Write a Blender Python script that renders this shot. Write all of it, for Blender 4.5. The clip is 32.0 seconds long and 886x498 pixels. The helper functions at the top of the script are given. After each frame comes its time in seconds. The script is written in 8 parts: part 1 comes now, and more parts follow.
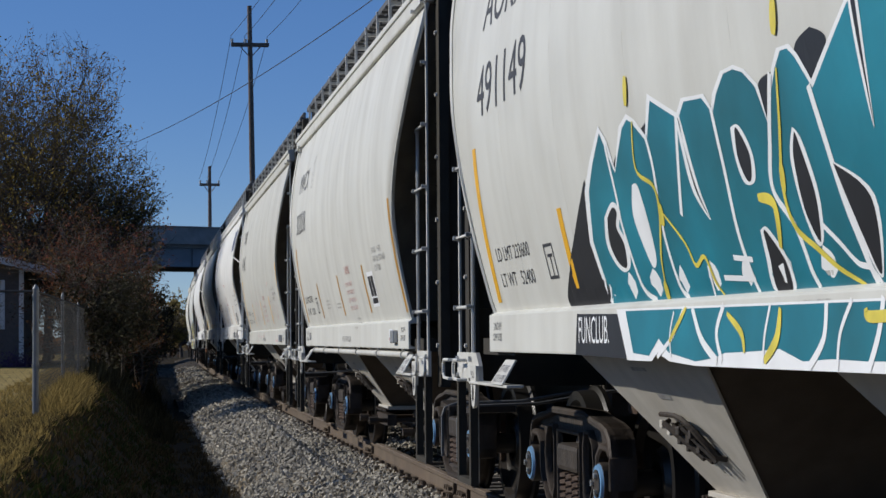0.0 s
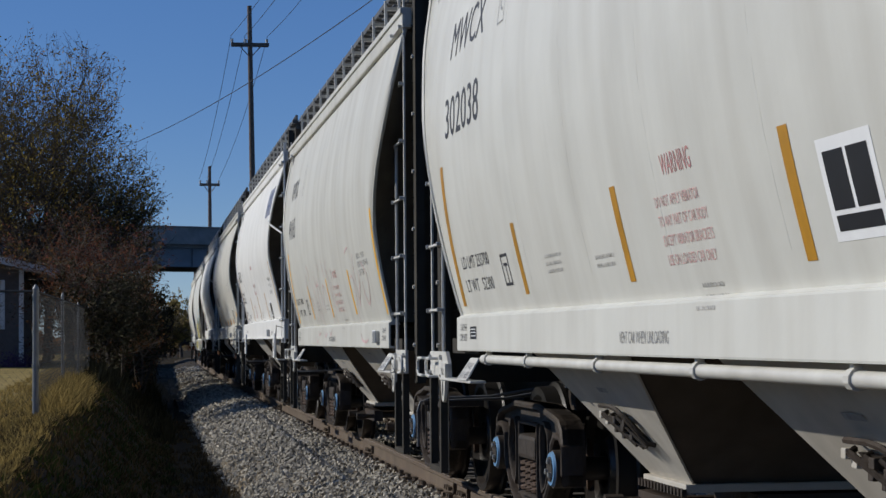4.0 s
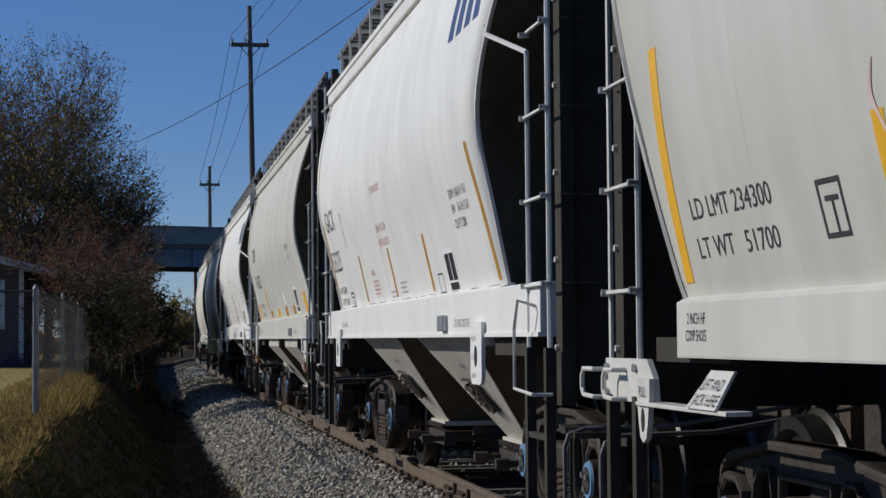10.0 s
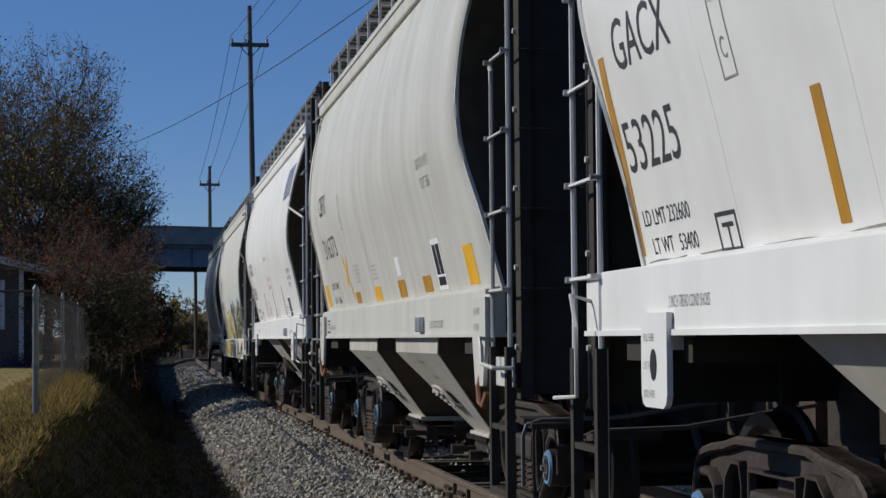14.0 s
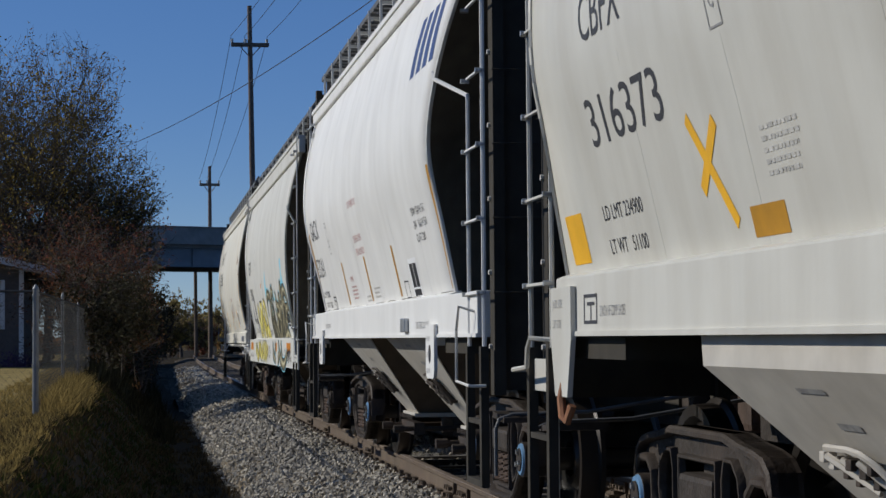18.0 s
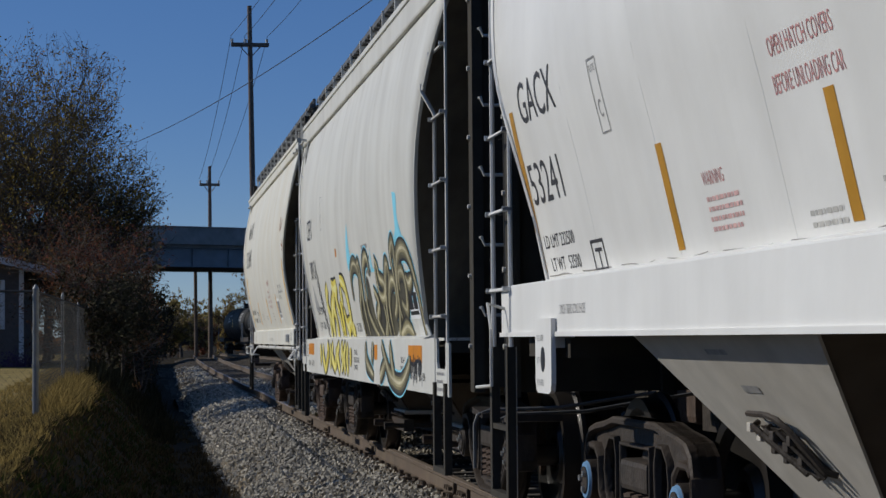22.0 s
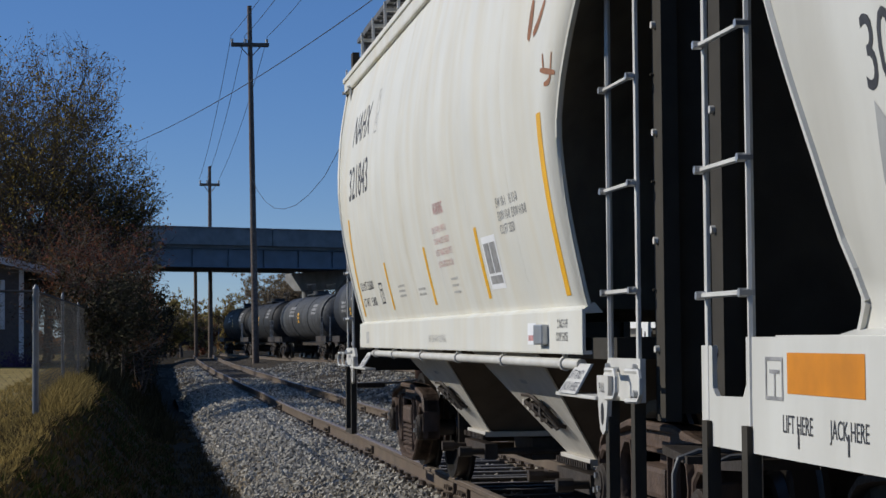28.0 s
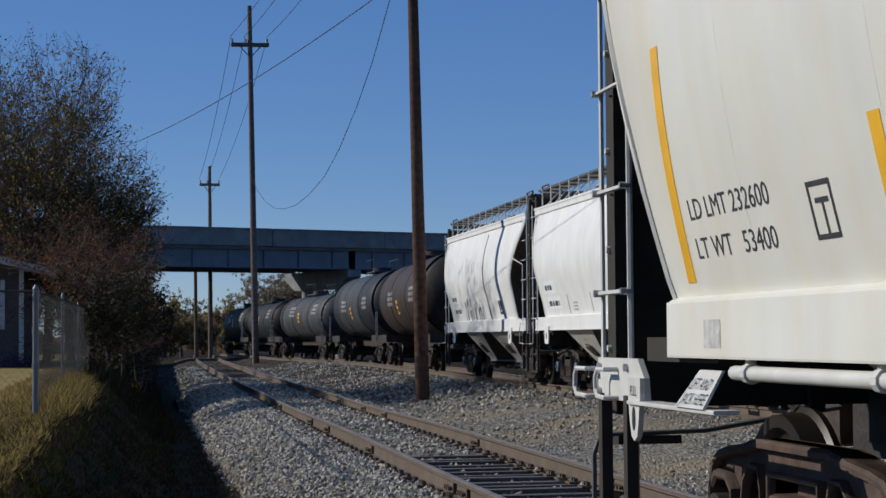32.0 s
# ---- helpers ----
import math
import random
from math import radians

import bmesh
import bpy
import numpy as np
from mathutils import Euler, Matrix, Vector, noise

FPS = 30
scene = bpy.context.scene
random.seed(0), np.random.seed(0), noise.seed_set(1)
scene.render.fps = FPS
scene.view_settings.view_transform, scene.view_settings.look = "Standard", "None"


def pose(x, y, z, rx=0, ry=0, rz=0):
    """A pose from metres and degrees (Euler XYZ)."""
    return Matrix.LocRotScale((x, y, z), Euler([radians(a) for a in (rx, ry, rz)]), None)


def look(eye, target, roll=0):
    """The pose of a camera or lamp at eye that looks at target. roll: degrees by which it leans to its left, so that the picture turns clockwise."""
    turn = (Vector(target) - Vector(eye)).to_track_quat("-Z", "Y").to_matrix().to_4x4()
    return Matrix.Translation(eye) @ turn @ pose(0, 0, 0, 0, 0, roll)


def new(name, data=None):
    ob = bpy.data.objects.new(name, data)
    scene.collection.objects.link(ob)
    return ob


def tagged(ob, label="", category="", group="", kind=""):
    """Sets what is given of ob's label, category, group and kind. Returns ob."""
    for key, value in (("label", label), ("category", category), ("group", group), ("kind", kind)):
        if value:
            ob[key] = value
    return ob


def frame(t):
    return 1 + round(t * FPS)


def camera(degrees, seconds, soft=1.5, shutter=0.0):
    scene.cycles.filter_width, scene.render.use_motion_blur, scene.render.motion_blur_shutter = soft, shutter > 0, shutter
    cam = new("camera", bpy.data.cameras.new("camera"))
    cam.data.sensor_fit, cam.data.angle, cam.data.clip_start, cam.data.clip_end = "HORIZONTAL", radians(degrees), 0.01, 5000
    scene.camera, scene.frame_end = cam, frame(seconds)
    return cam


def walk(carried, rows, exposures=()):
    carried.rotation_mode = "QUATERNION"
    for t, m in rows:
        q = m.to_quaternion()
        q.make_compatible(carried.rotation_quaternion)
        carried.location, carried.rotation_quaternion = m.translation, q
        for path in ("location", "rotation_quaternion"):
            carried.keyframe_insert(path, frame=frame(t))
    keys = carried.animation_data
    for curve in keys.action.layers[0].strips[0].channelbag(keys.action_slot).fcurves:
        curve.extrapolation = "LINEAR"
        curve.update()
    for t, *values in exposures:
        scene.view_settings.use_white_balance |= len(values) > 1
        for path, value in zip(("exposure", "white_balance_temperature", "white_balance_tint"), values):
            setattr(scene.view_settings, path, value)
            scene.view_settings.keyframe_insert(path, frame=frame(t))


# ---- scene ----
# ---- the camera and its stand ----
cam = camera(26.51, 32.0, soft=1.5, shutter=0.0)
STAND = Matrix.Translation((0, 0, 1.2556)) @ Euler((radians(90 + 2.700), 0, radians(-9.258))).to_matrix().to_4x4() @ pose(0, 0, 0, 0, 0, -0.449)
walk(cam, [(0.0, STAND), (32.0, STAND)], exposures=[(0.0, 0.22), (2.0, 0.25), (3.0, 0.13), (7.0, 0.12), (10.0, 0.06), (11.0, -0.08), (12.0, -0.2), (13.0, -0.12), (14.0, 0.05), (18.0, 0.06), (19.0, 0.09), (20.0, -0.14), (21.0, -0.21), (22.0, -0.09), (23.0, 0.1), (25.0, 0.10), (28.0, 0.18), (29.0, 0.1), (30.0, 0.05), (31.0, 0.1), (32.0, 0.2)])

# ---- world, sun ----
SUN_TO = Vector((-0.80, 0.34, 0.49)).normalized()
world = bpy.data.worlds.new("sky")
scene.world = world
world.use_nodes = True
wn = world.node_tree.nodes
sky = wn.new("ShaderNodeTexSky")
sky.sky_type = "NISHITA"
sky.sun_disc = False
sky.sun_elevation = math.asin(SUN_TO.z)
sky.sun_rotation = math.atan2(SUN_TO.x, SUN_TO.y)
sky.altitude = 3000
sky.air_density, sky.dust_density, sky.ozone_density = 1.0, 0.0, 2.0
wn["Background"].inputs["Strength"].default_value = 0.06
deep = wn.new("ShaderNodeHueSaturation")
deep.inputs["Hue"].default_value = 0.508
deep.inputs["Value"].default_value = 1.25
deep.inputs["Saturation"].default_value = 1.25
world.node_tree.links.new(sky.outputs[0], deep.inputs["Color"])
even = wn.new("ShaderNodeMix")
even.data_type = "RGBA"
even.inputs["Factor"].default_value = 0.45
even.inputs["B"].default_value = (1.25, 3.0, 7.4, 1)
world.node_tree.links.new(deep.outputs[0], even.inputs["A"])
world.node_tree.links.new(even.outputs["Result"], wn["Background"].inputs["Color"])
sun = new("sun", bpy.data.lights.new("sun", "SUN"))
sun.data.energy, sun.data.angle, sun.data.color = 3.25, radians(0.53), (1.0, 0.965, 0.885)
sun.matrix_world = look(SUN_TO * 50, (0, 0, 0))

# ---- the plan ----
CAR_X = 3.60          # centre line of the near track
RAIL = 0.7525         # half the gauge, to the middle of the rail head
TRACK2_X = 10.35      # centre line of the siding
TRACK2_Z = 0.14       # its rails lie a little higher
CENTRES = [-40.59, -28.09, -15.59, -2.97, 10.22, 23.19, 35.80, 48.09]


def curve_x(y):
    """The near track bends a little to the right far away."""
    return (y - 18) ** 2 / 11000 if y > 18 else 0.0


def run(t):
    """How far the train has come at t seconds."""
    u = (t - 16) / 16
    return 3.04406 * (t - 16) - 1.01087 * u ** 2 - 3.29644 * u ** 3 + 0.04723 * u ** 4 + 0.85349 * u ** 5


# ---- materials ----
def mat(name, col, rough=0.6, metal=0.0, grain=0.12, scale=6.0, bump=0.0, bscale=40.0, dirt=0.0, dirtcol=(0.05, 0.04, 0.03),
        streak=False, island=0.0, obj_rand=0.0, spec=0.5, seams=0.0, glow=0.0):
    m = bpy.data.materials.new(name)
    m.use_nodes = True
    nt = m.node_tree
    n, L = nt.nodes, nt.links
    b = n["Principled BSDF"]
    b.inputs["Roughness"].default_value, b.inputs["Metallic"].default_value = rough, metal
    b.inputs["Specular IOR Level"].default_value = spec
    tc = n.new("ShaderNodeTexCoord")
    mp = n.new("ShaderNodeMapping")
    L.new(tc.outputs["Object"], mp.inputs[0])
    n1 = n.new("ShaderNodeTexNoise")
    n1.inputs["Scale"].default_value, n1.inputs["Detail"].default_value = scale, 8
    L.new(mp.outputs[0], n1.inputs["Vector"])
    ramp = n.new("ShaderNodeMapRange")
    ramp.inputs["From Min"].default_value, ramp.inputs["From Max"].default_value = 0.3, 0.7
    ramp.inputs["To Min"].default_value, ramp.inputs["To Max"].default_value = 1 - grain, 1 + grain
    L.new(n1.outputs["Fac"], ramp.inputs["Value"])
    hsv = n.new("ShaderNodeHueSaturation")
    hsv.inputs["Color"].default_value = (*col, 1)
    L.new(ramp.outputs[0], hsv.inputs["Value"])
    out = hsv.outputs["Color"]
    if island or obj_rand:
        src = n.new("ShaderNodeNewGeometry").outputs["Random Per Island"] if island else n.new("ShaderNodeObjectInfo").outputs["Random"]
        k = island or obj_rand
        r2 = n.new("ShaderNodeMapRange")
        r2.inputs["To Min"].default_value, r2.inputs["To Max"].default_value = 1 - k, 1 + k
        L.new(src, r2.inputs["Value"])
        h2 = n.new("ShaderNodeHueSaturation")
        L.new(out, h2.inputs["Color"])
        L.new(r2.outputs[0], h2.inputs["Value"])
        out = h2.outputs["Color"]
    if dirt:
        n2 = n.new("ShaderNodeTexNoise")
        n2.inputs["Scale"].default_value, n2.inputs["Detail"].default_value = 1.3, 6
        mp2 = n.new("ShaderNodeMapping")
        L.new(tc.outputs["Object"], mp2.inputs[0])
        mp2.inputs["Scale"].default_value = (1.0, 2.6, 0.35) if streak else (1, 1, 1)
        L.new(mp2.outputs[0], n2.inputs["Vector"])
        r3 = n.new("ShaderNodeMapRange")
        r3.inputs["From Min"].default_value, r3.inputs["From Max"].default_value = 0.42, 0.75
        r3.inputs["To Max"].default_value = dirt
        L.new(n2.outputs["Fac"], r3.inputs["Value"])
        mx = n.new("ShaderNodeMix")
        mx.data_type = "RGBA"
        L.new(r3.outputs[0], mx.inputs["Factor"])
        L.new(out, mx.inputs["A"])
        mx.inputs["B"].default_value = (*dirtcol, 1)
        out = mx.outputs["Result"]
    L.new(out, b.inputs["Base Color"])
    if bump:
        n3 = n.new("ShaderNodeTexNoise")
        n3.inputs["Scale"].default_value, n3.inputs["Detail"].default_value = bscale, 5
        L.new(tc.outputs["Object"], n3.inputs["Vector"])
        bp = n.new("ShaderNodeBump")
        bp.inputs["Strength"].default_value, bp.inputs["Distance"].default_value = bump, 0.02
        height = n3.outputs["Fac"]
        if seams:
            # sheets buckle a little between their welds
            n4 = n.new("ShaderNodeTexNoise")
            n4.inputs["Scale"].default_value, n4.inputs["Detail"].default_value = 1.0, 2
            mp4 = n.new("ShaderNodeMapping")
            mp4.inputs["Scale"].default_value = (0.2, 2.1, 0.22)
            L.new(tc.outputs["Object"], mp4.inputs[0])
            L.new(mp4.outputs[0], n4.inputs["Vector"])
            ad = n.new("ShaderNodeMath")
            ad.operation = "MULTIPLY_ADD"
            ad.inputs[1].default_value = seams
            L.new(n4.outputs["Fac"], ad.inputs[0])
            L.new(height, ad.inputs[2])
            height = ad.outputs[0]
        L.new(height, bp.inputs["Height"])
        L.new(bp.outputs[0], b.inputs["Normal"])
    if glow:
        # thin leaves and blades let some of the light through
        tl = n.new("ShaderNodeBsdfTranslucent")
        L.new(out, tl.inputs["Color"])
        ms = n.new("ShaderNodeMixShader")
        ms.inputs[0].default_value = glow
        L.new(b.outputs[0], ms.inputs[1])
        L.new(tl.outputs[0], ms.inputs[2])
        L.new(ms.outputs[0], n["Material Output"].inputs["Surface"])
    return m


def paint(name, col, dirt=0.25, dirtcol=(0.30, 0.26, 0.20)):
    return mat(name, col, rough=0.5, grain=0.05, scale=2.0, bump=0.25, bscale=3.0, dirt=dirt, dirtcol=dirtcol, streak=True, spec=0.3, seams=3.0)


M_WHITE = paint("white_car_paint", (0.74, 0.73, 0.70), 0.12)
M_GREY = paint("pale_grey_car_paint", (0.56, 0.55, 0.50), 0.30)
M_GREY2 = paint("light_grey_car_paint", (0.62, 0.61, 0.56), 0.25)
M_CREAM = paint("cream_car_paint", (0.67, 0.655, 0.59), 0.40, (0.60, 0.50, 0.31))
M_TAUPE = paint("dull_grey_car_paint", (0.57, 0.555, 0.50), 0.30)
M_BAY = mat("bay_steel_paint", (0.48, 0.45, 0.40), 0.6, grain=0.1, dirt=0.4, dirtcol=(0.28, 0.23, 0.17), bump=0.1, bscale=8)
# grimy bay steel with the shade under the car put into its colour
M_SLOPE = mat("grimy_shade_dark_sheet", (0.10, 0.078, 0.058), 0.75, grain=0.2, dirt=0.5, dirtcol=(0.06, 0.045, 0.032), bump=0.1, bscale=8)
# both end colours hold the deep shade between cars; black steps share the first
M_END = mat("black_paint_and_end_shade", (0.044, 0.038, 0.029), 0.8, grain=0.2, dirt=0.3, dirtcol=(0.024, 0.021, 0.018), spec=0.25)
M_CAVE = mat("dirty_shade_dark_end_sheet", (0.13, 0.112, 0.085), 0.8, grain=0.2, dirt=0.4, dirtcol=(0.02, 0.018, 0.016))
M_TRUCK = mat("greasy_cast_steel", (0.046, 0.038, 0.032), 0.6, metal=0.1, grain=0.35, scale=9, dirt=0.6, dirtcol=(0.075, 0.05, 0.036), bump=0.3, bscale=30, spec=0.25)
M_TRUCK_RUST = mat("rusty_cast_steel", (0.09, 0.06, 0.045), 0.65, metal=0.1, grain=0.35, scale=9, dirt=0.6, dirtcol=(0.05, 0.04, 0.035), bump=0.3, bscale=30, spec=0.25)
M_WHEEL = mat("dark_wheel_steel", (0.024, 0.022, 0.020), 0.38, metal=0.3, grain=0.3, dirt=0.5, dirtcol=(0.05, 0.032, 0.022))
M_CAP = mat("blue_bearing_cap", (0.15, 0.30, 0.50), 0.4, grain=0.2, dirt=0.4)
M_STEEL = mat("white_grab_iron", (0.59, 0.575, 0.53), 0.5, grain=0.1, dirt=0.3, dirtcol=(0.3, 0.25, 0.2))
M_BLACK = mat("black_stencil_paint", (0.035, 0.035, 0.04), 0.6, grain=0.3, scale=20)
M_RED = mat("faded_red_stencil", (0.50, 0.24, 0.23), 0.6, grain=0.3, scale=20)
M_GRIME = mat("seam_grime", (0.24, 0.225, 0.20), 0.8, grain=0.4, scale=15)
M_PRINT = mat("worn_small_print", (0.47, 0.455, 0.42), 0.6, grain=0.3, scale=20)
M_PRINT_R = mat("worn_red_print", (0.58, 0.36, 0.34), 0.6, grain=0.3, scale=20)
M_SUV = mat("dark_car_paint", (0.02, 0.022, 0.026), 0.3, grain=0.1)
M_FAINT = mat("grey_stencil", (0.27, 0.265, 0.26), 0.6, grain=0.3, scale=20)
M_YEL = mat("yellow_reflector_stripe", (0.80, 0.42, 0.02), 0.45, grain=0.1)
M_OCHRE = mat("dull_amber_reflector", (0.45, 0.22, 0.02), 0.45, grain=0.15)
M_ORANGE = mat("orange_reflector", (0.62, 0.22, 0.01), 0.45, grain=0.15)
M_NAVY = mat("navy_lettering", (0.02, 0.05, 0.17), 0.5, grain=0.15)
M_TEAL = mat("teal_spray_paint", (0.014, 0.20, 0.27), 0.45, grain=0.25, scale=1.5, dirt=0.75, dirtcol=(0.012, 0.085, 0.10))
M_SPWHITE = mat("white_spray_paint", (0.80, 0.80, 0.80), 0.5, grain=0.05)
M_SPBLACK = mat("black_spray_paint", (0.015, 0.015, 0.018), 0.5, grain=0.2)
M_SPYEL = mat("yellow_spray_paint", (0.68, 0.56, 0.08), 0.5, grain=0.2)
M_CYAN = mat("cyan_spray_paint", (0.22, 0.62, 0.78), 0.5, grain=0.1)
M_OLIVE = mat("olive_spray_paint", (0.23, 0.20, 0.10), 0.5, grain=0.4, scale=2.5, dirt=0.8, dirtcol=(0.05, 0.048, 0.035))
M_KHAKI = mat("khaki_spray_paint", (0.33, 0.29, 0.165), 0.5, grain=0.4, scale=3, dirt=0.6, dirtcol=(0.12, 0.105, 0.055))
M_SAND = mat("sand_spray_paint", (0.50, 0.45, 0.30), 0.5, grain=0.3, scale=3)
M_BUFF = mat("grey_cover_paint", (0.36, 0.36, 0.35), 0.6, grain=0.2, scale=3)
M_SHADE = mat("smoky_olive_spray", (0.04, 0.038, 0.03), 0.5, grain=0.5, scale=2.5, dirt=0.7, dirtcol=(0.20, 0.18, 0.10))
M_PALEYEL = mat("pale_yellow_spray", (0.78, 0.72, 0.28), 0.5, grain=0.15)
M_PINK = mat("pink_spray_paint", (0.62, 0.42, 0.41), 0.5, grain=0.25, scale=8, dirt=0.5, dirtcol=(0.55, 0.52, 0.47))
M_RAIL = mat("rusty_rail_web", (0.105, 0.076, 0.05), 0.75, grain=0.25, scale=4, dirt=0.5, dirtcol=(0.10, 0.06, 0.04), bump=0.15, bscale=30)
M_HEAD = mat("worn_rail_head", (0.24, 0.19, 0.15), 0.5, metal=0.35, grain=0.2, scale=3, spec=0.3)
M_TIE = mat("weathered_tie_wood", (0.075, 0.066, 0.058), 0.85, grain=0.4, scale=12, bump=0.5, bscale=25, obj_rand=0.35)


def gravel(name):
    """Crushed stone: every cell of a Voronoi pattern is one stone of its own grey, darker towards its rim, with dirt in
    patches.
    """
    m = bpy.data.materials.new(name)
    m.use_nodes = True
    n, L = m.node_tree.nodes, m.node_tree.links
    b = n["Principled BSDF"]
    b.inputs["Roughness"].default_value = 0.95
    b.inputs["Specular IOR Level"].default_value = 0.1
    tc = n.new("ShaderNodeTexCoord")
    vo = n.new("ShaderNodeTexVoronoi")
    vo.inputs["Scale"].default_value = 27.0
    L.new(tc.outputs["Object"], vo.inputs["Vector"])
    sep = n.new("ShaderNodeSeparateColor")
    L.new(vo.outputs["Color"], sep.inputs[0])
    ramp = n.new("ShaderNodeValToRGB")
    e = ramp.color_ramp.elements
    e[0].color, e[1].color = (0.07, 0.066, 0.06, 1), (0.60, 0.57, 0.51, 1)
    mid = ramp.color_ramp.elements.new(0.55)
    mid.color = (0.25, 0.232, 0.20, 1)
    L.new(sep.outputs[0], ramp.inputs["Fac"])
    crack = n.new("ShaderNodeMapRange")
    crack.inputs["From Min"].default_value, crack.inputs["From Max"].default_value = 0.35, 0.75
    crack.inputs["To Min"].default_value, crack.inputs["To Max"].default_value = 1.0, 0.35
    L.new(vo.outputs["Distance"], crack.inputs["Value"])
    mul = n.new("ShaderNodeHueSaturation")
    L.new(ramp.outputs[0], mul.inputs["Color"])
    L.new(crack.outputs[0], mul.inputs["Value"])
    no = n.new("ShaderNodeTexNoise")
    no.inputs["Scale"].default_value, no.inputs["Detail"].default_value = 0.55, 7
    L.new(tc.outputs["Object"], no.inputs["Vector"])
    pr = n.new("ShaderNodeMapRange")
    pr.inputs["From Min"].default_value, pr.inputs["From Max"].default_value = 0.46, 0.60
    pr.inputs["To Max"].default_value = 0.75
    L.new(no.outputs["Fac"], pr.inputs["Value"])
    mx = n.new("ShaderNodeMix")
    mx.data_type = "RGBA"
    L.new(pr.outputs[0], mx.inputs["Factor"])
    L.new(mul.outputs[0], mx.inputs["A"])
    mx.inputs["B"].default_value = (0.30, 0.235, 0.15, 1)
    # dark earth thickens further down the line, deepened to carry the trees' shade
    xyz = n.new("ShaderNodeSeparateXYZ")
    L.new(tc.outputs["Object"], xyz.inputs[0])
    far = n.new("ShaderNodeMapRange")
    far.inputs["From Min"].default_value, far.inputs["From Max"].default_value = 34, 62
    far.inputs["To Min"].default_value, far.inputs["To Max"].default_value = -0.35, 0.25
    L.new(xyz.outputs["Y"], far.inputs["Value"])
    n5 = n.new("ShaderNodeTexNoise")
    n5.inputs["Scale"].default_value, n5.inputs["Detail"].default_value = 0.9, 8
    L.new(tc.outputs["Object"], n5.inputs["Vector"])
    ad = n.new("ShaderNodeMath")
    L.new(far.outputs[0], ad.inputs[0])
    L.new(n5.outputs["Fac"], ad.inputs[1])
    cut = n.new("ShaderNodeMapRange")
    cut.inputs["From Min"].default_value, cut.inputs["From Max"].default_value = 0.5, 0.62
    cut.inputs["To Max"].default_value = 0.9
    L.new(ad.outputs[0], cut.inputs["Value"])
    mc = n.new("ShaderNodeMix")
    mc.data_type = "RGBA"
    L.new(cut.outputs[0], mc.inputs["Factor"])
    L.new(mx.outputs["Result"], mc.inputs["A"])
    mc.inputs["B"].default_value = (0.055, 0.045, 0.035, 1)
    L.new(mc.outputs["Result"], b.inputs["Base Color"])
    bp = n.new("ShaderNodeBump")
    bp.invert = True
    bp.inputs["Strength"].default_value, bp.inputs["Distance"].default_value = 1.0, 0.05
    L.new(vo.outputs["Distance"], bp.inputs["Height"])
    L.new(bp.outputs[0], b.inputs["Normal"])
    return m


M_BALLAST = gravel("ballast_bed")
M_STONE = mat("ballast_stone", (0.35, 0.318, 0.262), 0.85, grain=0.2, island=0.55, spec=0.08)
# soil is near black because the bank's shade is mixed into its brown
M_SOIL = mat("shade_dark_dirt_and_dry_grass", (0.030, 0.022, 0.012), 0.95, grain=0.5, scale=5, bump=0.8, bscale=14, dirt=0.6, dirtcol=(0.016, 0.015, 0.007), spec=0.08)
M_LAWN = mat("dry_lawn", (0.30, 0.22, 0.085), 0.95, grain=0.3, scale=3, bump=0.8, bscale=40, dirt=0.4, dirtcol=(0.14, 0.13, 0.04), spec=0.08)
M_GRASS_DRY = mat("dry_grass_blades", (0.29, 0.205, 0.07), 0.8, grain=0.2, island=0.6, spec=0.08, glow=0.45)
# green and brown blades are dimmed to carry the shade of the slope
M_GRASS_GREEN = mat("shade_dark_green_blades", (0.035, 0.045, 0.012), 0.8, grain=0.2, island=0.4, spec=0.08, glow=0.3)
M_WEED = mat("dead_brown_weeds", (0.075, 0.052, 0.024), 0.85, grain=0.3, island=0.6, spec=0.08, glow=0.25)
M_BARK = mat("dark_bark", (0.075, 0.062, 0.052), 0.9, grain=0.4, scale=10, bump=0.6, bscale=20, spec=0.08)
M_TWIG = mat("grey_twigs", (0.075, 0.06, 0.048), 0.9, grain=0.3, spec=0.08)
M_TWIG_PALE = mat("pale_dead_twigs", (0.155, 0.125, 0.10), 0.9, grain=0.3, spec=0.08)
M_LEAF = mat("dull_olive_leaves", (0.10, 0.072, 0.02), 0.7, grain=0.2, island=0.5, spec=0.08, glow=0.45)
M_LEAF_B = mat("brown_leaves", (0.13, 0.066, 0.026), 0.75, grain=0.2, island=0.5, spec=0.08, glow=0.45)
M_LEAF_R = mat("russet_leaves", (0.15, 0.06, 0.036), 0.75, grain=0.2, island=0.5, spec=0.08, glow=0.4)
M_LEAF_Y = mat("yellow_green_leaves", (0.20, 0.145, 0.035), 0.75, grain=0.2, island=0.5, spec=0.08, glow=0.5)
# far leaves are paler: sunlight and haze are mixed into their colour
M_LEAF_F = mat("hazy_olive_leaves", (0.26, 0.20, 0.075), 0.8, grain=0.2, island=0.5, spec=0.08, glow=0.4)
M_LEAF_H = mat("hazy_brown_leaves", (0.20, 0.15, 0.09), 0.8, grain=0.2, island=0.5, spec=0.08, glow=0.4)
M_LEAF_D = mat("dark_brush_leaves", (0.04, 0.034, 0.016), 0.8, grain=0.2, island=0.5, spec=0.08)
M_POLE = mat("creosoted_pole_wood", (0.17, 0.135, 0.11), 0.85, grain=0.35, scale=8, bump=0.5, bscale=18, dirt=0.5, dirtcol=(0.07, 0.05, 0.04), streak=True, spec=0.08)
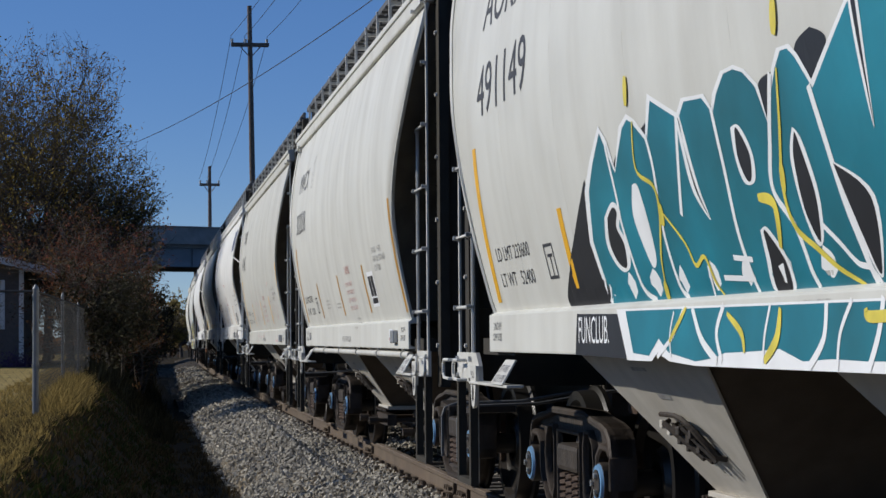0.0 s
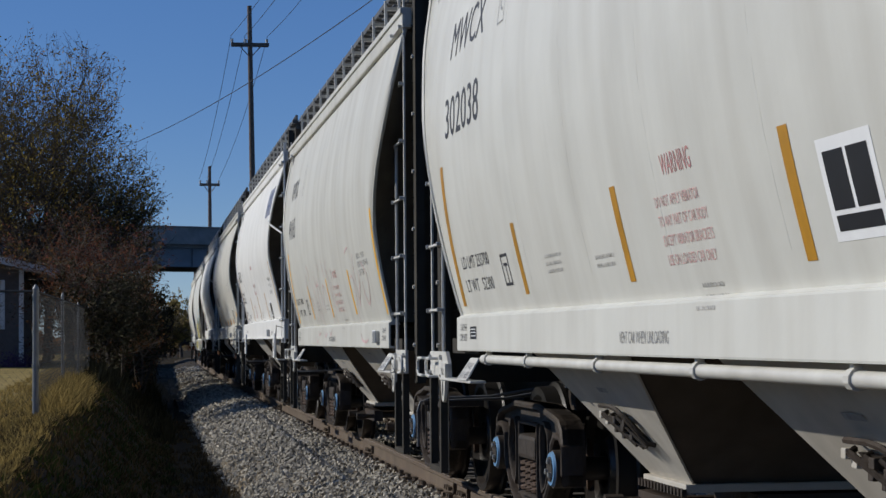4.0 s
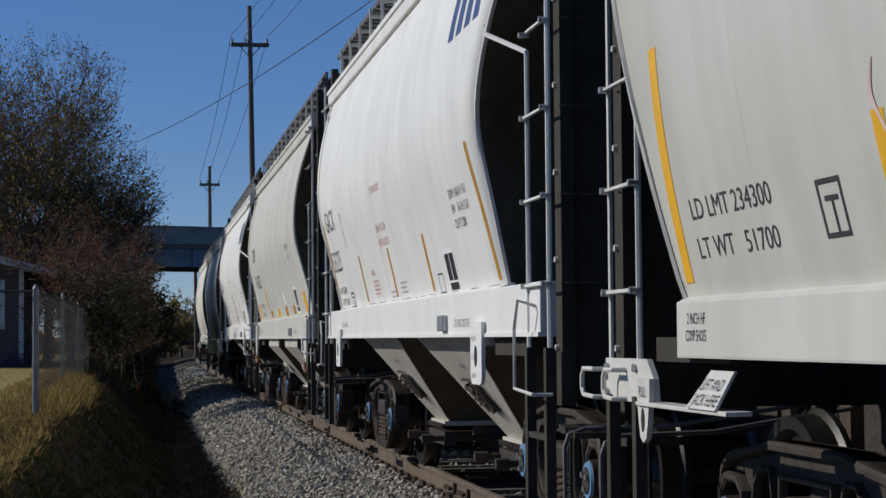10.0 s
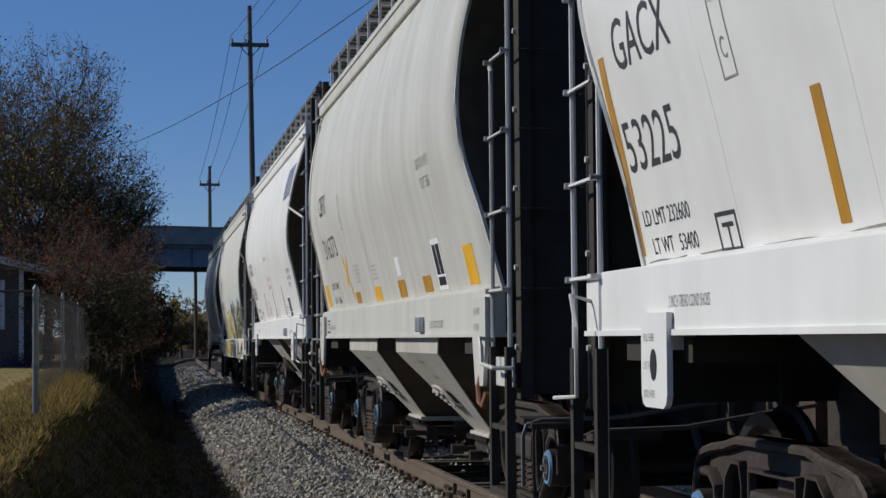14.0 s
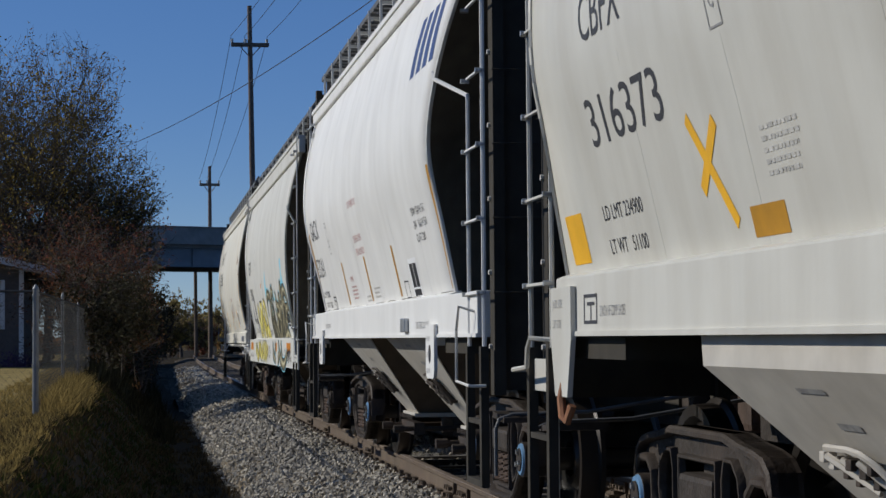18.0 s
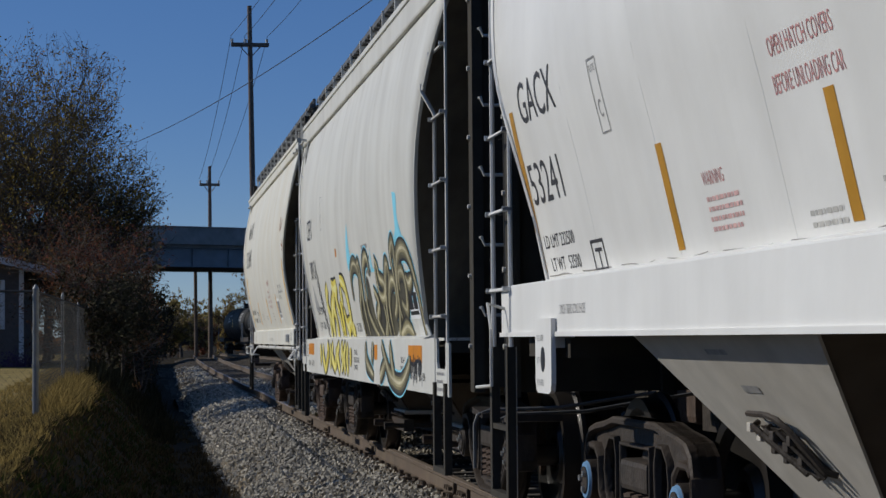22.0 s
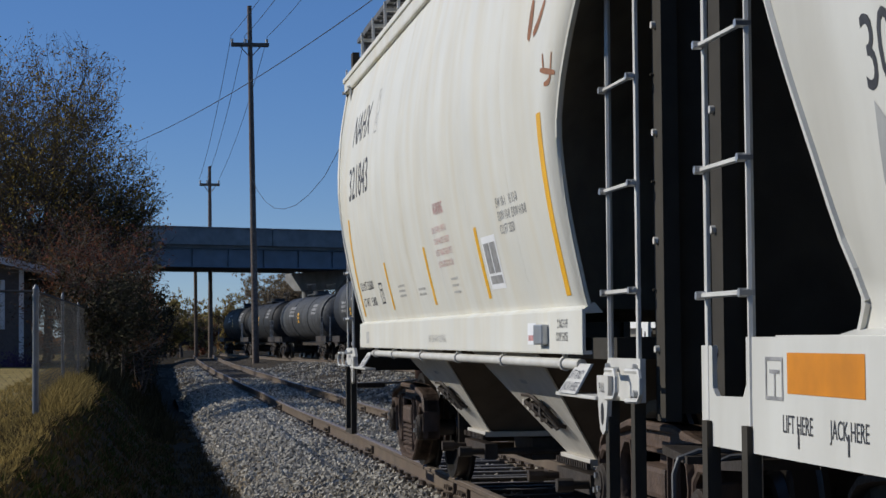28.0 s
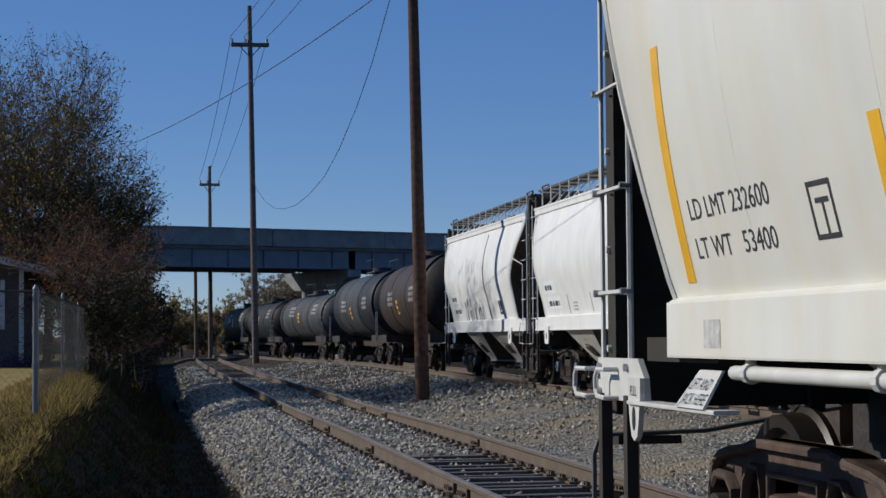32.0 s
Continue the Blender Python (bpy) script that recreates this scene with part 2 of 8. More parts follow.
M_POLE_R = mat("brown_pole_wood", (0.10, 0.058, 0.040), 0.85, grain=0.35, scale=8, bump=0.5, bscale=18, dirt=0.5, dirtcol=(0.05, 0.03, 0.022), streak=True, spec=0.08)
M_WIRE = mat("black_wire", (0.02, 0.02, 0.02), 0.6)
M_INSUL = mat("pale_insulator", (0.55, 0.55, 0.52), 0.3)
M_CONC = mat("grey_bridge_concrete", (0.22, 0.22, 0.215), 0.85, grain=0.2, scale=1.2, dirt=0.4, dirtcol=(0.16, 0.155, 0.15), bump=0.2, bscale=8)
M_GIRDER = mat("blue_grey_girder_paint", (0.15, 0.18, 0.21), 0.6, grain=0.15, scale=1.0, dirt=0.3, dirtcol=(0.12, 0.12, 0.12))
M_TANK = mat("black_tank_paint", (0.014, 0.0145, 0.016), 0.6, grain=0.3, dirt=0.5, dirtcol=(0.035, 0.033, 0.03), streak=True, spec=0.25)
M_TANK_B = mat("brown_tank_paint", (0.026, 0.020, 0.017), 0.6, grain=0.3, dirt=0.6, dirtcol=(0.12, 0.06, 0.035), streak=True, spec=0.25)
M_TANK_N = mat("navy_tank_paint", (0.013, 0.015, 0.021), 0.6, grain=0.3, dirt=0.5, dirtcol=(0.06, 0.06, 0.06), streak=True, spec=0.25)
M_MESH = mat("weathered_fence_wire", (0.05, 0.05, 0.05), 0.7, grain=0.2, spec=0.08)
M_POST = mat("dull_galvanised_post", (0.17, 0.175, 0.18), 0.5, metal=0.4, grain=0.2)
M_GALV = mat("galvanised_steel", (0.42, 0.43, 0.44), 0.4, metal=0.7, grain=0.15)
M_SIDING = mat("grey_brown_house_siding", (0.10, 0.085, 0.08), 0.8, grain=0.15)
M_ROOF = mat("grey_shingles", (0.06, 0.06, 0.063), 0.9, grain=0.3, scale=9, bump=0.3, bscale=20)
M_FASCIA = mat("pale_fascia_paint", (0.42, 0.42, 0.43), 0.6, grain=0.1)
M_TRIM = mat("white_house_trim", (0.62, 0.62, 0.62), 0.6, grain=0.05)
M_GLASS = mat("dark_window_glass", (0.03, 0.035, 0.045), 0.08, grain=0.05, spec=0.6)
M_FLOWER = mat("purple_flowers", (0.05, 0.02, 0.075), 0.7, grain=0.3, island=0.4)
M_ROOFTOP = mat("grey_roof_walk", (0.10, 0.10, 0.10), 0.6, metal=0.3, grain=0.2)
M_RUSTRED = mat("rust_streak", (0.26, 0.11, 0.05), 0.8, grain=0.3)


# ---- mesh helpers ----
def box(bm, x0, x1, y0, y1, z0, z1, bevel=0.0):
    r = bmesh.ops.create_cube(bm, size=1.0, matrix=Matrix.Translation(((x0 + x1) / 2, (y0 + y1) / 2, (z0 + z1) / 2)) @ Matrix.Diagonal((abs(x1 - x0), abs(y1 - y0), abs(z1 - z0), 1)))
    if bevel:
        es = list({e for v in r["verts"] for e in v.link_edges})
        bmesh.ops.bevel(bm, geom=es, offset=bevel, segments=2, profile=0.6, affect="EDGES")


def rod(bm, a, b, r, n=8, r2=None, caps=True):
    a, b = Vector(a), Vector(b)
    d = b - a
    if d.length < 1e-6:
        return
    m = Matrix.Translation((a + b) / 2) @ d.to_track_quat("Z", "Y").to_matrix().to_4x4()
    bmesh.ops.create_cone(bm, cap_ends=caps, segments=n, radius1=r, radius2=r if r2 is None else r2, depth=d.length, matrix=m)


def bent(bm, pts, r, n=6):
    """One unbroken round bar along pts."""
    P = [Vector(p) for p in pts]
    rings, ref = [], None
    for i, p in enumerate(P):
        d = (P[min(i + 1, len(P) - 1)] - P[max(i - 1, 0)]).normalized()
        if ref is None:
            ref = d.orthogonal().normalized()
        ref = (ref - d * ref.dot(d)).normalized()
        side = d.cross(ref)
        rings.append([bm.verts.new(p + (ref * math.cos(2 * math.pi * j / n) + side * math.sin(2 * math.pi * j / n)) * r) for j in range(n)])
    for a, b in zip(rings, rings[1:]):
        for j in range(n):
            bm.faces.new((a[j], a[(j + 1) % n], b[(j + 1) % n], b[j]))
    bm.faces.new(rings[0][::-1])
    bm.faces.new(rings[-1])


def prism(bm, pts, x0, x1):
    """A plate with the outline pts (y, z), from x0 to x1."""
    A = [bm.verts.new((x0, y, z)) for y, z in pts]
    B = [bm.verts.new((x1, y, z)) for y, z in pts]
    bm.faces.new(A)
    bm.faces.new(B[::-1])
    k = len(pts)
    for i in range(k):
        bm.faces.new((A[i], A[(i + 1) % k], B[(i + 1) % k], B[i]))


def part(name, bm, material, parent=None, label="", smooth=False):
    """Links a bmesh as one mesh object under a thing or under a part."""
    bmesh.ops.recalc_face_normals(bm, faces=bm.faces)
    me = bpy.data.meshes.new(name)
    bm.to_mesh(me)
    bm.free()
    me.materials.append(material)
    if smooth:
        me.shade_smooth()
        me.set_sharp_from_angle(angle=radians(40))
    ob = new(name, me)
    ob.parent = parent
    if label:
        tagged(ob, label)
    return ob


def share(name, me, m, parent=None):
    """One more object on a mesh that others use too."""
    ob = new(name, me)
    ob.parent = parent
    ob.matrix_basis = m
    return ob


def sheet(name, verts, faces, material, parent=None, label="", smooth=True):
    me = bpy.data.meshes.new(name)
    me.from_pydata([tuple(v) for v in verts], [], [tuple(f) for f in faces])
    me.materials.append(material)
    if smooth:
        me.shade_smooth()
    ob = new(name, me)
    ob.parent = parent
    if label:
        tagged(ob, label)
    return ob


def lerp(tab, v):
    if v <= tab[0][0]:
        return tab[0][1]
    for (a, p), (b, q) in zip(tab, tab[1:]):
        if v <= b:
            k = (v - a) / (b - a)
            return p + (q - p) * k
    return tab[-1][1]


def bow(tab, v):
    """A smooth curve through the table."""
    if v <= tab[0][0] or v >= tab[-1][0]:
        return lerp(tab, v)
    slope = lambda i, j: (tab[j][1] - tab[i][1]) / (tab[j][0] - tab[i][0])
    for i in range(len(tab) - 1):
        (a, p), (b, q) = tab[i], tab[i + 1]
        if v <= b:
            h = b - a
            m0 = slope(max(i - 1, 0), i + 1) * h
            m1 = slope(i, min(i + 2, len(tab) - 1)) * h
            t = (v - a) / h
            return (2 * t ** 3 - 3 * t * t + 1) * p + (t ** 3 - 2 * t * t + t) * m0 + (3 * t * t - 2 * t ** 3) * q + (t ** 3 - t * t) * m1


# ---- the freight cars ----
KINDS = {
    # hw: half-width of the shell by height; ends: where the shell's side ends by height
    "A": dict(hw=[(1.39, 1.455), (1.47, 1.48), (1.9, 1.58), (2.3, 1.64), (2.7, 1.655), (3.2, 1.60), (3.72, 1.485)], ends=[(1.39, 4.52), (2.2, 4.66), (2.94, 5.0), (3.2, 5.2), (3.72, 5.58)],
              near=[(1.39, 4.52), (2.2, 4.66), (2.4, 4.80), (2.6, 5.00), (2.9, 5.28), (3.2, 5.46), (3.72, 5.58)],
              sill=(1.17, 1.39, 1.50, 4.53), base=1.39, eave=3.72, truck=4.25),
    "B": dict(hw=[(1.55, 1.42), (2.03, 1.53), (2.5, 1.64), (2.85, 1.655), (3.3, 1.60), (3.84, 1.455)], ends=[(1.55, 4.36), (1.75, 4.39), (2.2, 4.46), (2.5, 4.54), (2.75, 4.70), (3.0, 4.92), (3.25, 5.16), (3.5, 5.38), (3.84, 5.55)],
              sill=(1.27, 1.55, 1.50, 5.55), base=1.55, eave=3.84, truck=4.15,
              far=[(1.55, 4.79), (1.85, 4.77), (2.1, 4.80), (2.43, 4.84), (2.74, 4.96), (3.0, 5.05), (3.4, 5.25), (3.84, 5.55)]),
    "D": dict(hw=[(1.26, 1.48), (1.7, 1.56), (2.2, 1.63), (2.7, 1.65), (3.2, 1.60), (3.66, 1.50)], ends=[(1.26, 4.30), (1.36, 4.20), (1.5, 4.28), (1.87, 4.43), (2.25, 4.60), (2.94, 4.95), (3.3, 5.2), (3.66, 5.5)],
              sill=(0.86, 1.25, 1.56, 5.53), base=1.26, eave=3.66, truck=4.4, shift=0.27, longer=0.22, rail=0.22),
}
KINDS["C"] = dict(KINDS["B"], ends=[(1.55, 5.22), (1.73, 5.17), (2.05, 5.08), (2.39, 4.97), (3.0, 5.02), (3.4, 5.2), (3.84, 5.55)], far=None, sill=(1.27, 1.55, 1.50, 5.17))

KINDS["E"] = dict(KINDS["B"], far=[(1.55, 4.62), (1.85, 4.60), (2.1, 4.64), (2.43, 4.70), (2.74, 4.85), (3.0, 4.97), (3.4, 5.2), (3.84, 5.55)], shift=-0.14)


def end_at(k, z, e):
    """Where the side sheet stops at height z, at the far (1) or near (-1) end."""
    d = KINDS[k]
    return bow(d.get("far" if e > 0 else "near") or d["ends"], z) + (d.get("longer", 0.0) * (0.0 if z < 2.6 else min(1.0, (z - 2.6) / 0.8)) if e > 0 else 0.0)


def half_width(k, z):
    return bow(KINDS[k]["hw"], z)


def shell_part(car, k, material):
    """Two curved side sheets, the roof between them and the sloped end sheets."""
    d = KINDS[k]
    zs = np.linspace(d["base"], d["eave"], 27)
    for s in (-1, 1):
        verts, faces = [], []
        ny = 18
        for z in zs:
            e0, e1 = -end_at(k, z, -1), end_at(k, z, 1)
            for j in range(ny + 1):
                verts.append((s * half_width(k, z), e0 + (e1 - e0) * j / ny, z))
        n = len(verts)
        for z in zs:
            e0, e1 = -end_at(k, z, -1), end_at(k, z, 1)
            for j in range(ny + 1):
                verts.append((s * (half_width(k, z) - 0.012), e0 + (e1 - e0) * j / ny, z))
        w = ny + 1
        for i in range(len(zs) - 1):
            for j in range(ny):
                a = i * w + j
                faces += [(a, a + 1, a + w + 1, a + w), (n + a, n + a + w, n + a + w + 1, n + a + 1)]
            for a, b in ((i * w, i * w + w), (i * w + ny + w, i * w + ny)):
                faces.append((a, b, n + b, n + a))
        side = sheet("side_sheet", verts, faces, material, car)
        # thin proud lips at the ends of the sheet, and weld beads between its panels
        for e in (-1, 1):
            bm = bmesh.new()
            for z0, z1 in zip(zs, zs[1:]):
                p = [Vector((s * (half_width(k, z) + 0.004), e * (end_at(k, z, e) - 0.012), z)) for z in (z0, z1)]
                rod(bm, p[0], p[1], 0.014, 5)
            part("edge_lip", bm, material, side, smooth=True)
        for y in (-3.3, -1.95, -0.6, 0.75, 2.1, 3.4):
            bm = bmesh.new()
            for z0, z1 in zip(zs[::2], zs[2::2]):
                p = [Vector((s * (half_width(k, z) - 0.0045), y, z)) for z in (z0, z1)]
                rod(bm, p[0], p[1], 0.0055, 4)
            part("weld_seam", bm, material, side, smooth=True)
        bm = bmesh.new()
        e0 = d["ends"][-1][1]
        hw = half_width(k, d["eave"])
        e1 = e0 + d.get("longer", 0.0)
        top = d["eave"] + d.get("rail", 0.15)
        box(bm, s * (hw - 0.05), s * (hw + 0.035), -e0 - 0.03, e1 + 0.03, d["eave"], top, 0.02)
        eave = part("eave_rail", bm, material, car)
        bm = bmesh.new()
        box(bm, s * (hw - 0.04), s * (hw + 0.05), -e0 - 0.03, e1 + 0.03, top - 0.035, top + 0.012, 0.006)
        part("rail_flange", bm, material, eave)
    # roof
    verts, faces = [], []
    e0 = d["ends"][-1][1]
    hw = half_width(k, d["eave"]) - 0.03
    for i in range(11):
        a = -1 + 2 * i / 10
        for y in (-e0, e0 + d.get("longer", 0.0)):
            verts.append((a * hw, y, d["eave"] + 0.12 + 0.28 * (1 - a * a) ** 0.8))
    for i in range(10):
        faces.append((2 * i, 2 * i + 1, 2 * i + 3, 2 * i + 2))
    sheet("roof", verts, faces, material, car)
    # end sheets: slope from under the roof's end inwards and down
    for e in (-1, 1):
        verts, faces = [], []
        cols = 8
        for z in zs:
            h = half_width(k, z) - 0.02
            y = end_at(k, z, e) - 0.05
            for j in range(cols + 1):
                a = -1 + 2 * j / cols
                bow = 0.9 * (1 - abs(a)) ** 0.5 * max(0.0, (d["eave"] - z) / (d["eave"] - d["base"])) ** 0.6
                verts.append((a * h, e * (y - bow), z))
        for i in range(len(zs) - 1):
            for j in range(cols):
                a = i * (cols + 1) + j
                faces.append((a, a + 1, a + cols + 2, a + cols + 1))
        sheet("end_sheet", verts, faces, M_CAVE, car, "grimy sloped end sheet, darkened for the shade between cars")
        bm = bmesh.new()
        prism_pts = [(-hw, d["eave"]), (hw, d["eave"])] + [(a * hw, d["eave"] + 0.12 + 0.28 * (1 - a * a) ** 0.8) for a in (1, 0.6, 0.2, -0.2, -0.6, -1)]
        vs = [bm.verts.new((x, e * (e0 - 0.02) + (d.get("longer", 0.0) if e > 0 else 0.0), z)) for x, z in prism_pts]
        bm.faces.new(vs)
        part("roof_gable", bm, M_END, car)


def roof_part(car, k):
    """Running boards on brackets, hatches, and the frames at the roof's ends."""
    d = KINDS[k]
    z = d["eave"] + 0.55
    e0 = d["ends"][-1][1]
    for s in (-1, 1):
        bm = bmesh.new()
        for i in range(5):
            x = s * (0.98 + 0.09 * i)
            box(bm, x - 0.03, x + 0.03, -e0 - 0.15, e0 + 0.15, z, z + 0.045)
        for i in range(48):
            y = -e0 + 2 * e0 * i / 47
            box(bm, s * 0.95, s * 1.37, y - 0.012, y + 0.012, z - 0.02, z)
        part("running_board", bm, M_ROOFTOP, car, "dark steel grating running board")
        for i in range(13):
            y = -e0 + 0.3 + (2 * e0 - 0.6) * i / 12
            bm = bmesh.new()
            box(bm, s * 1.36, s * 1.385, y - 0.015, y + 0.015, d["eave"] + 0.10, z + 0.04)
            box(bm, s * 0.95, s * 1.37, y - 0.02, y + 0.02, z - 0.05, z - 0.02)
            rod(bm, (s * 1.0, y, z - 0.03), (s * 1.36, y, d["eave"] + 0.14), 0.012, 5)
            part("walk_bracket", bm, M_STEEL, car)
    for i in range(4):
        bm = bmesh.new()
        y = -3.9 + 2.6 * i
        box(bm, -0.42, 0.42, y - 1.05, y + 1.05, d["eave"] + 0.36, d["eave"] + 0.50, 0.04)
        hatch = part("hatch_cover", bm, M_STEEL, car)
        bm = bmesh.new()
        box(bm, -0.5, 0.5, y - 0.04, y + 0.04, d["eave"] + 0.49, d["eave"] + 0.55)
        part("hatch_bar", bm, M_ROOFTOP, hatch)
    for e in (-1, 1):
        bm = bmesh.new()
        y0 = e * (e0 + 0.02)
        for s in (-1, 1):
            rod(bm, (s * 1.3, y0, d["eave"]), (s * 1.3, y0, z + 0.12), 0.022, 6)
            rod(bm, (s * 1.3, y0 - e * 0.75, z), (s * 1.3, y0 - e * 0.6, z + 0.12), 0.02, 6)
            rod(bm, (s * 1.3, y0, z + 0.12), (s * 1.3, y0 - e * 0.6, z + 0.12), 0.02, 6)
        box(bm, -1.3, 1.3, y0 - 0.02, y0 + 0.02, z - 0.12, z + 0.02)
        part("roof_end_frame", bm, M_ROOFTOP, car, "dark steel handrail frame at the roof end")


def ends_part(car, k, material):
    d = KINDS[k]
    zb, zt, sx, sy = d["sill"]
    for e in (-1, 1):
        bm = bmesh.new()
        far = d.get("longer", 0.0) * 0.5 if e > 0 else 0.0
        yp = e * ((5.66 if k == "A" else 5.72) + far)
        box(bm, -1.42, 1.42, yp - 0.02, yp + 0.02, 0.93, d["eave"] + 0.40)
        bulk = part("end_bulkhead", bm, M_END, car, "end bulkhead plate, its black standing in for deep shade")
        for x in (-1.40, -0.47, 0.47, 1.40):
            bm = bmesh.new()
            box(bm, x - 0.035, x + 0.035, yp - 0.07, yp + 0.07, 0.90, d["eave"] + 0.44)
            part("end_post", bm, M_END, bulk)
            if abs(x) > 1:
                for z in np.arange(1.2, d["eave"], 0.457):
                    bm = bmesh.new()
                    xo = x + (0.035 if x > 0 else -0.035)
                    rod(bm, (xo, yp + 0.02, z), (xo + (0.018 if x > 0 else -0.018), yp + 0.02, z), 0.016, 6)
                    part("post_bolt", bm, M_STEEL, bulk)
        # coupler, draft sill and hoses
        bm = bmesh.new()
        box(bm, -0.2, 0.2, e * 4.2, e * 5.85, 0.68, 1.0)
        part("draft_sill", bm, M_TRUCK, car)
        bm = bmesh.new()
        box(bm, -0.09, 0.09, e * 5.8, e * 6.15, 0.76, 0.92, 0.03)
        box(bm, -0.17, 0.15, e * 6.12, e * 6.38, 0.70, 0.98, 0.05)
        part("coupler", bm, M_TRUCK_RUST, car, "rusty cast steel coupler")
        bm = bmesh.new()
        bent(bm, [(-0.45, e * 5.85, 0.75), (-0.45, e * 6.0, 0.6), (-0.42, e * 6.15, 0.42), (-0.36, e * 6.33, 0.38)], 0.025)
        part("air_hose", bm, M_WIRE, car)
        bm = bmesh.new()
        bent(bm, [(-1.46, e * 5.93, 0.42), (-1.46, e * 5.93, 0.70), (-1.44, e * 5.93, 0.76), (-1.36, e * 5.94, 0.79), (-0.9, e * 5.97, 0.80), (-0.5, e * 5.99, 0.86), (-0.2, e * 6.0, 0.90)], 0.012)
        part("uncoupling_lever", bm, M_ROOFTOP, car, "dark uncoupling lever with a drop handle", smooth=True)
        bm = bmesh.new()
        prism(bm, [(e * 5.62, 0.76), (e * 5.98, 0.74), (e * 5.98, 0.77), (e * 5.62, 0.80)], -1.42, -1.12)
        part("lever_bracket", bm, M_TRUCK, car)
        for s in (-1, 1):
            x = s * (1.50 if k != "D" else 1.555)
            lo = {"A": 1.0, "B": 1.2, "C": 1.2, "E": 1.2, "D": 0.95}[k]
            yo, yi = (5.56, 5.08) if k == "A" else (5.79, 5.27) if k in "BCE" else (5.46 + far, 4.97 + far)
            white = M_STEEL if k not in "BCE" else material
            bm = bmesh.new()
            if k in "BCE":
                rod(bm, (x, e * yo, lo), (x, e * yo, d["eave"] + 0.25), 0.015, 6)
            else:
                box(bm, x - 0.008, x + 0.008, e * yo - 0.017, e * yo + 0.017, lo, d["eave"] + 0.25, 0.004)
            part("ladder_stile", bm, white, car)
            top_i = 2.80 if e < 0 else 3.5
            bm = bmesh.new()
            rod(bm, (x, e * yi, lo), (x, e * yi, top_i), 0.014, 6)
            zt_ = top_i + 0.17
            ye = min(yi, end_at(k, zt_, e) - 0.03)
            if k in "AC" and e < 0:
                bent(bm, [(x, e * yi, top_i - 0.01), (x, e * yi, top_i + 0.05), (x, e * (yi - 0.03), top_i + 0.08), (x - s * 0.02, e * (yi - 0.08), top_i + 0.08)], 0.015)
            else:
                bent(bm, [(x, e * yi, top_i - 0.01), (x, e * yi, top_i + 0.01), (s * (half_width(k, zt_) + 0.012), e * (ye + 0.02), zt_), (s * (half_width(k, zt_) + 0.012), e * ye, zt_ + 0.05)], 0.015)
            part("ladder_stile", bm, white, car, smooth=True)
            z = lo + 0.45 - (0.0 if k not in "BCE" else 0.12)
            while z < d["eave"] + 0.2:
                bm = bmesh.new()
                rod(bm, (x + s * 0.02, e * (yi if z < top_i else yo - 0.42), z), (x + s * 0.02, e * (yo + 0.02), z), 0.011, 6)
                rung = part("ladder_rung", bm, white, car, smooth=True)
                for y in (yi, yo):
                    bm = bmesh.new()
                    rod(bm, (x - s * 0.01, e * y, z), (x + s * 0.045, e * y, z), 0.016, 6)
                    part("rung_bolt", bm, M_GALV, rung)
                bm = bmesh.new()
                if k == "D":
                    ye = e * (yo + 0.36)
                    bent(bm, [(x - s * 0.16, ye - e * 0.07, z + 0.05), (x - s * 0.17, ye, z + 0.05), (x - s * 0.19, ye, z), (x - s * 0.62, ye, z), (x - s * 0.64, ye, z + 0.05), (x - s * 0.65, ye - e * 0.07, z + 0.05)], 0.011)
                else:
                    rod(bm, (x - s * 0.05, e * (yo + 0.05), z), (x - s * 0.42, e * (yo + 0.06), z), 0.006, 5)
                part("end_grab_iron", bm, M_STEEL if k == "D" else M_END, car)
                z += 0.457
            # stirrup steps below
            bm = bmesh.new()
            b0 = 0.34 if e > 0 else 0.36
            U = [(yi - 0.01, lo), (yi - 0.01, b0 - 0.02), (yo + 0.01, b0 - 0.02), (yo + 0.01, lo), (yo - 0.05, lo), (yo - 0.05, b0 + 0.02), (yi + 0.05, b0 + 0.02), (yi + 0.05, lo)]
            prism(bm, [(e * a, z) for a, z in U], x - 0.025, x + 0.025)
            if k in "BCE":
                box(bm, x - 0.02, x + 0.02, e * yi, e * yo, 0.72, 0.75)
            part("stirrup_step", bm, M_END, car, "black steel stirrup step")
            bm = bmesh.new()
            rod(bm, (x - s * 0.022, e * yi, b0), (x - s * 0.022, e * yi, lo), 0.01, 5)
            rod(bm, (x - s * 0.022, e * yi, b0), (x - s * 0.022, e * yo, b0), 0.01, 5)
            part("step_edge", bm, white, car)
            if k == "A":
                bm = bmesh.new()
                g = 0.15 if e > 0 else 0.0
                pts = [(5.62, 1.16), (5.08 - g, 1.16), (4.98 - g, 1.08), (4.96 - g, 0.975), (5.62, 0.975)]
                prism(bm, [(e * p, q) for p, q in pts], x - 0.012, x + 0.012)
                plate = part("grab_plate", bm, M_STEEL, car, "cream painted steel plate with grab loops")
                xo = x + s * 0.07
                for y0, y1 in ((5.44, 5.26), (5.84, 5.60)):
                    bm = bmesh.new()
                    bent(bm, [(x, e * y1, 1.11), (xo, e * (y1 + 0.01), 1.11), (xo, e * (y0 - 0.03), 1.11), (xo, e * y0, 1.08), (xo, e * y0, 1.02), (xo, e * (y0 - 0.03), 0.99), (xo, e * (y1 + 0.01), 0.985), (x, e * y1, 0.985)], 0.011)
                    part("grab_loop", bm, M_STEEL, plate, smooth=True)
                for y0, z0 in ((5.57, 1.12), (5.57, 1.01), (5.10, 1.12)):
                    bm = bmesh.new()
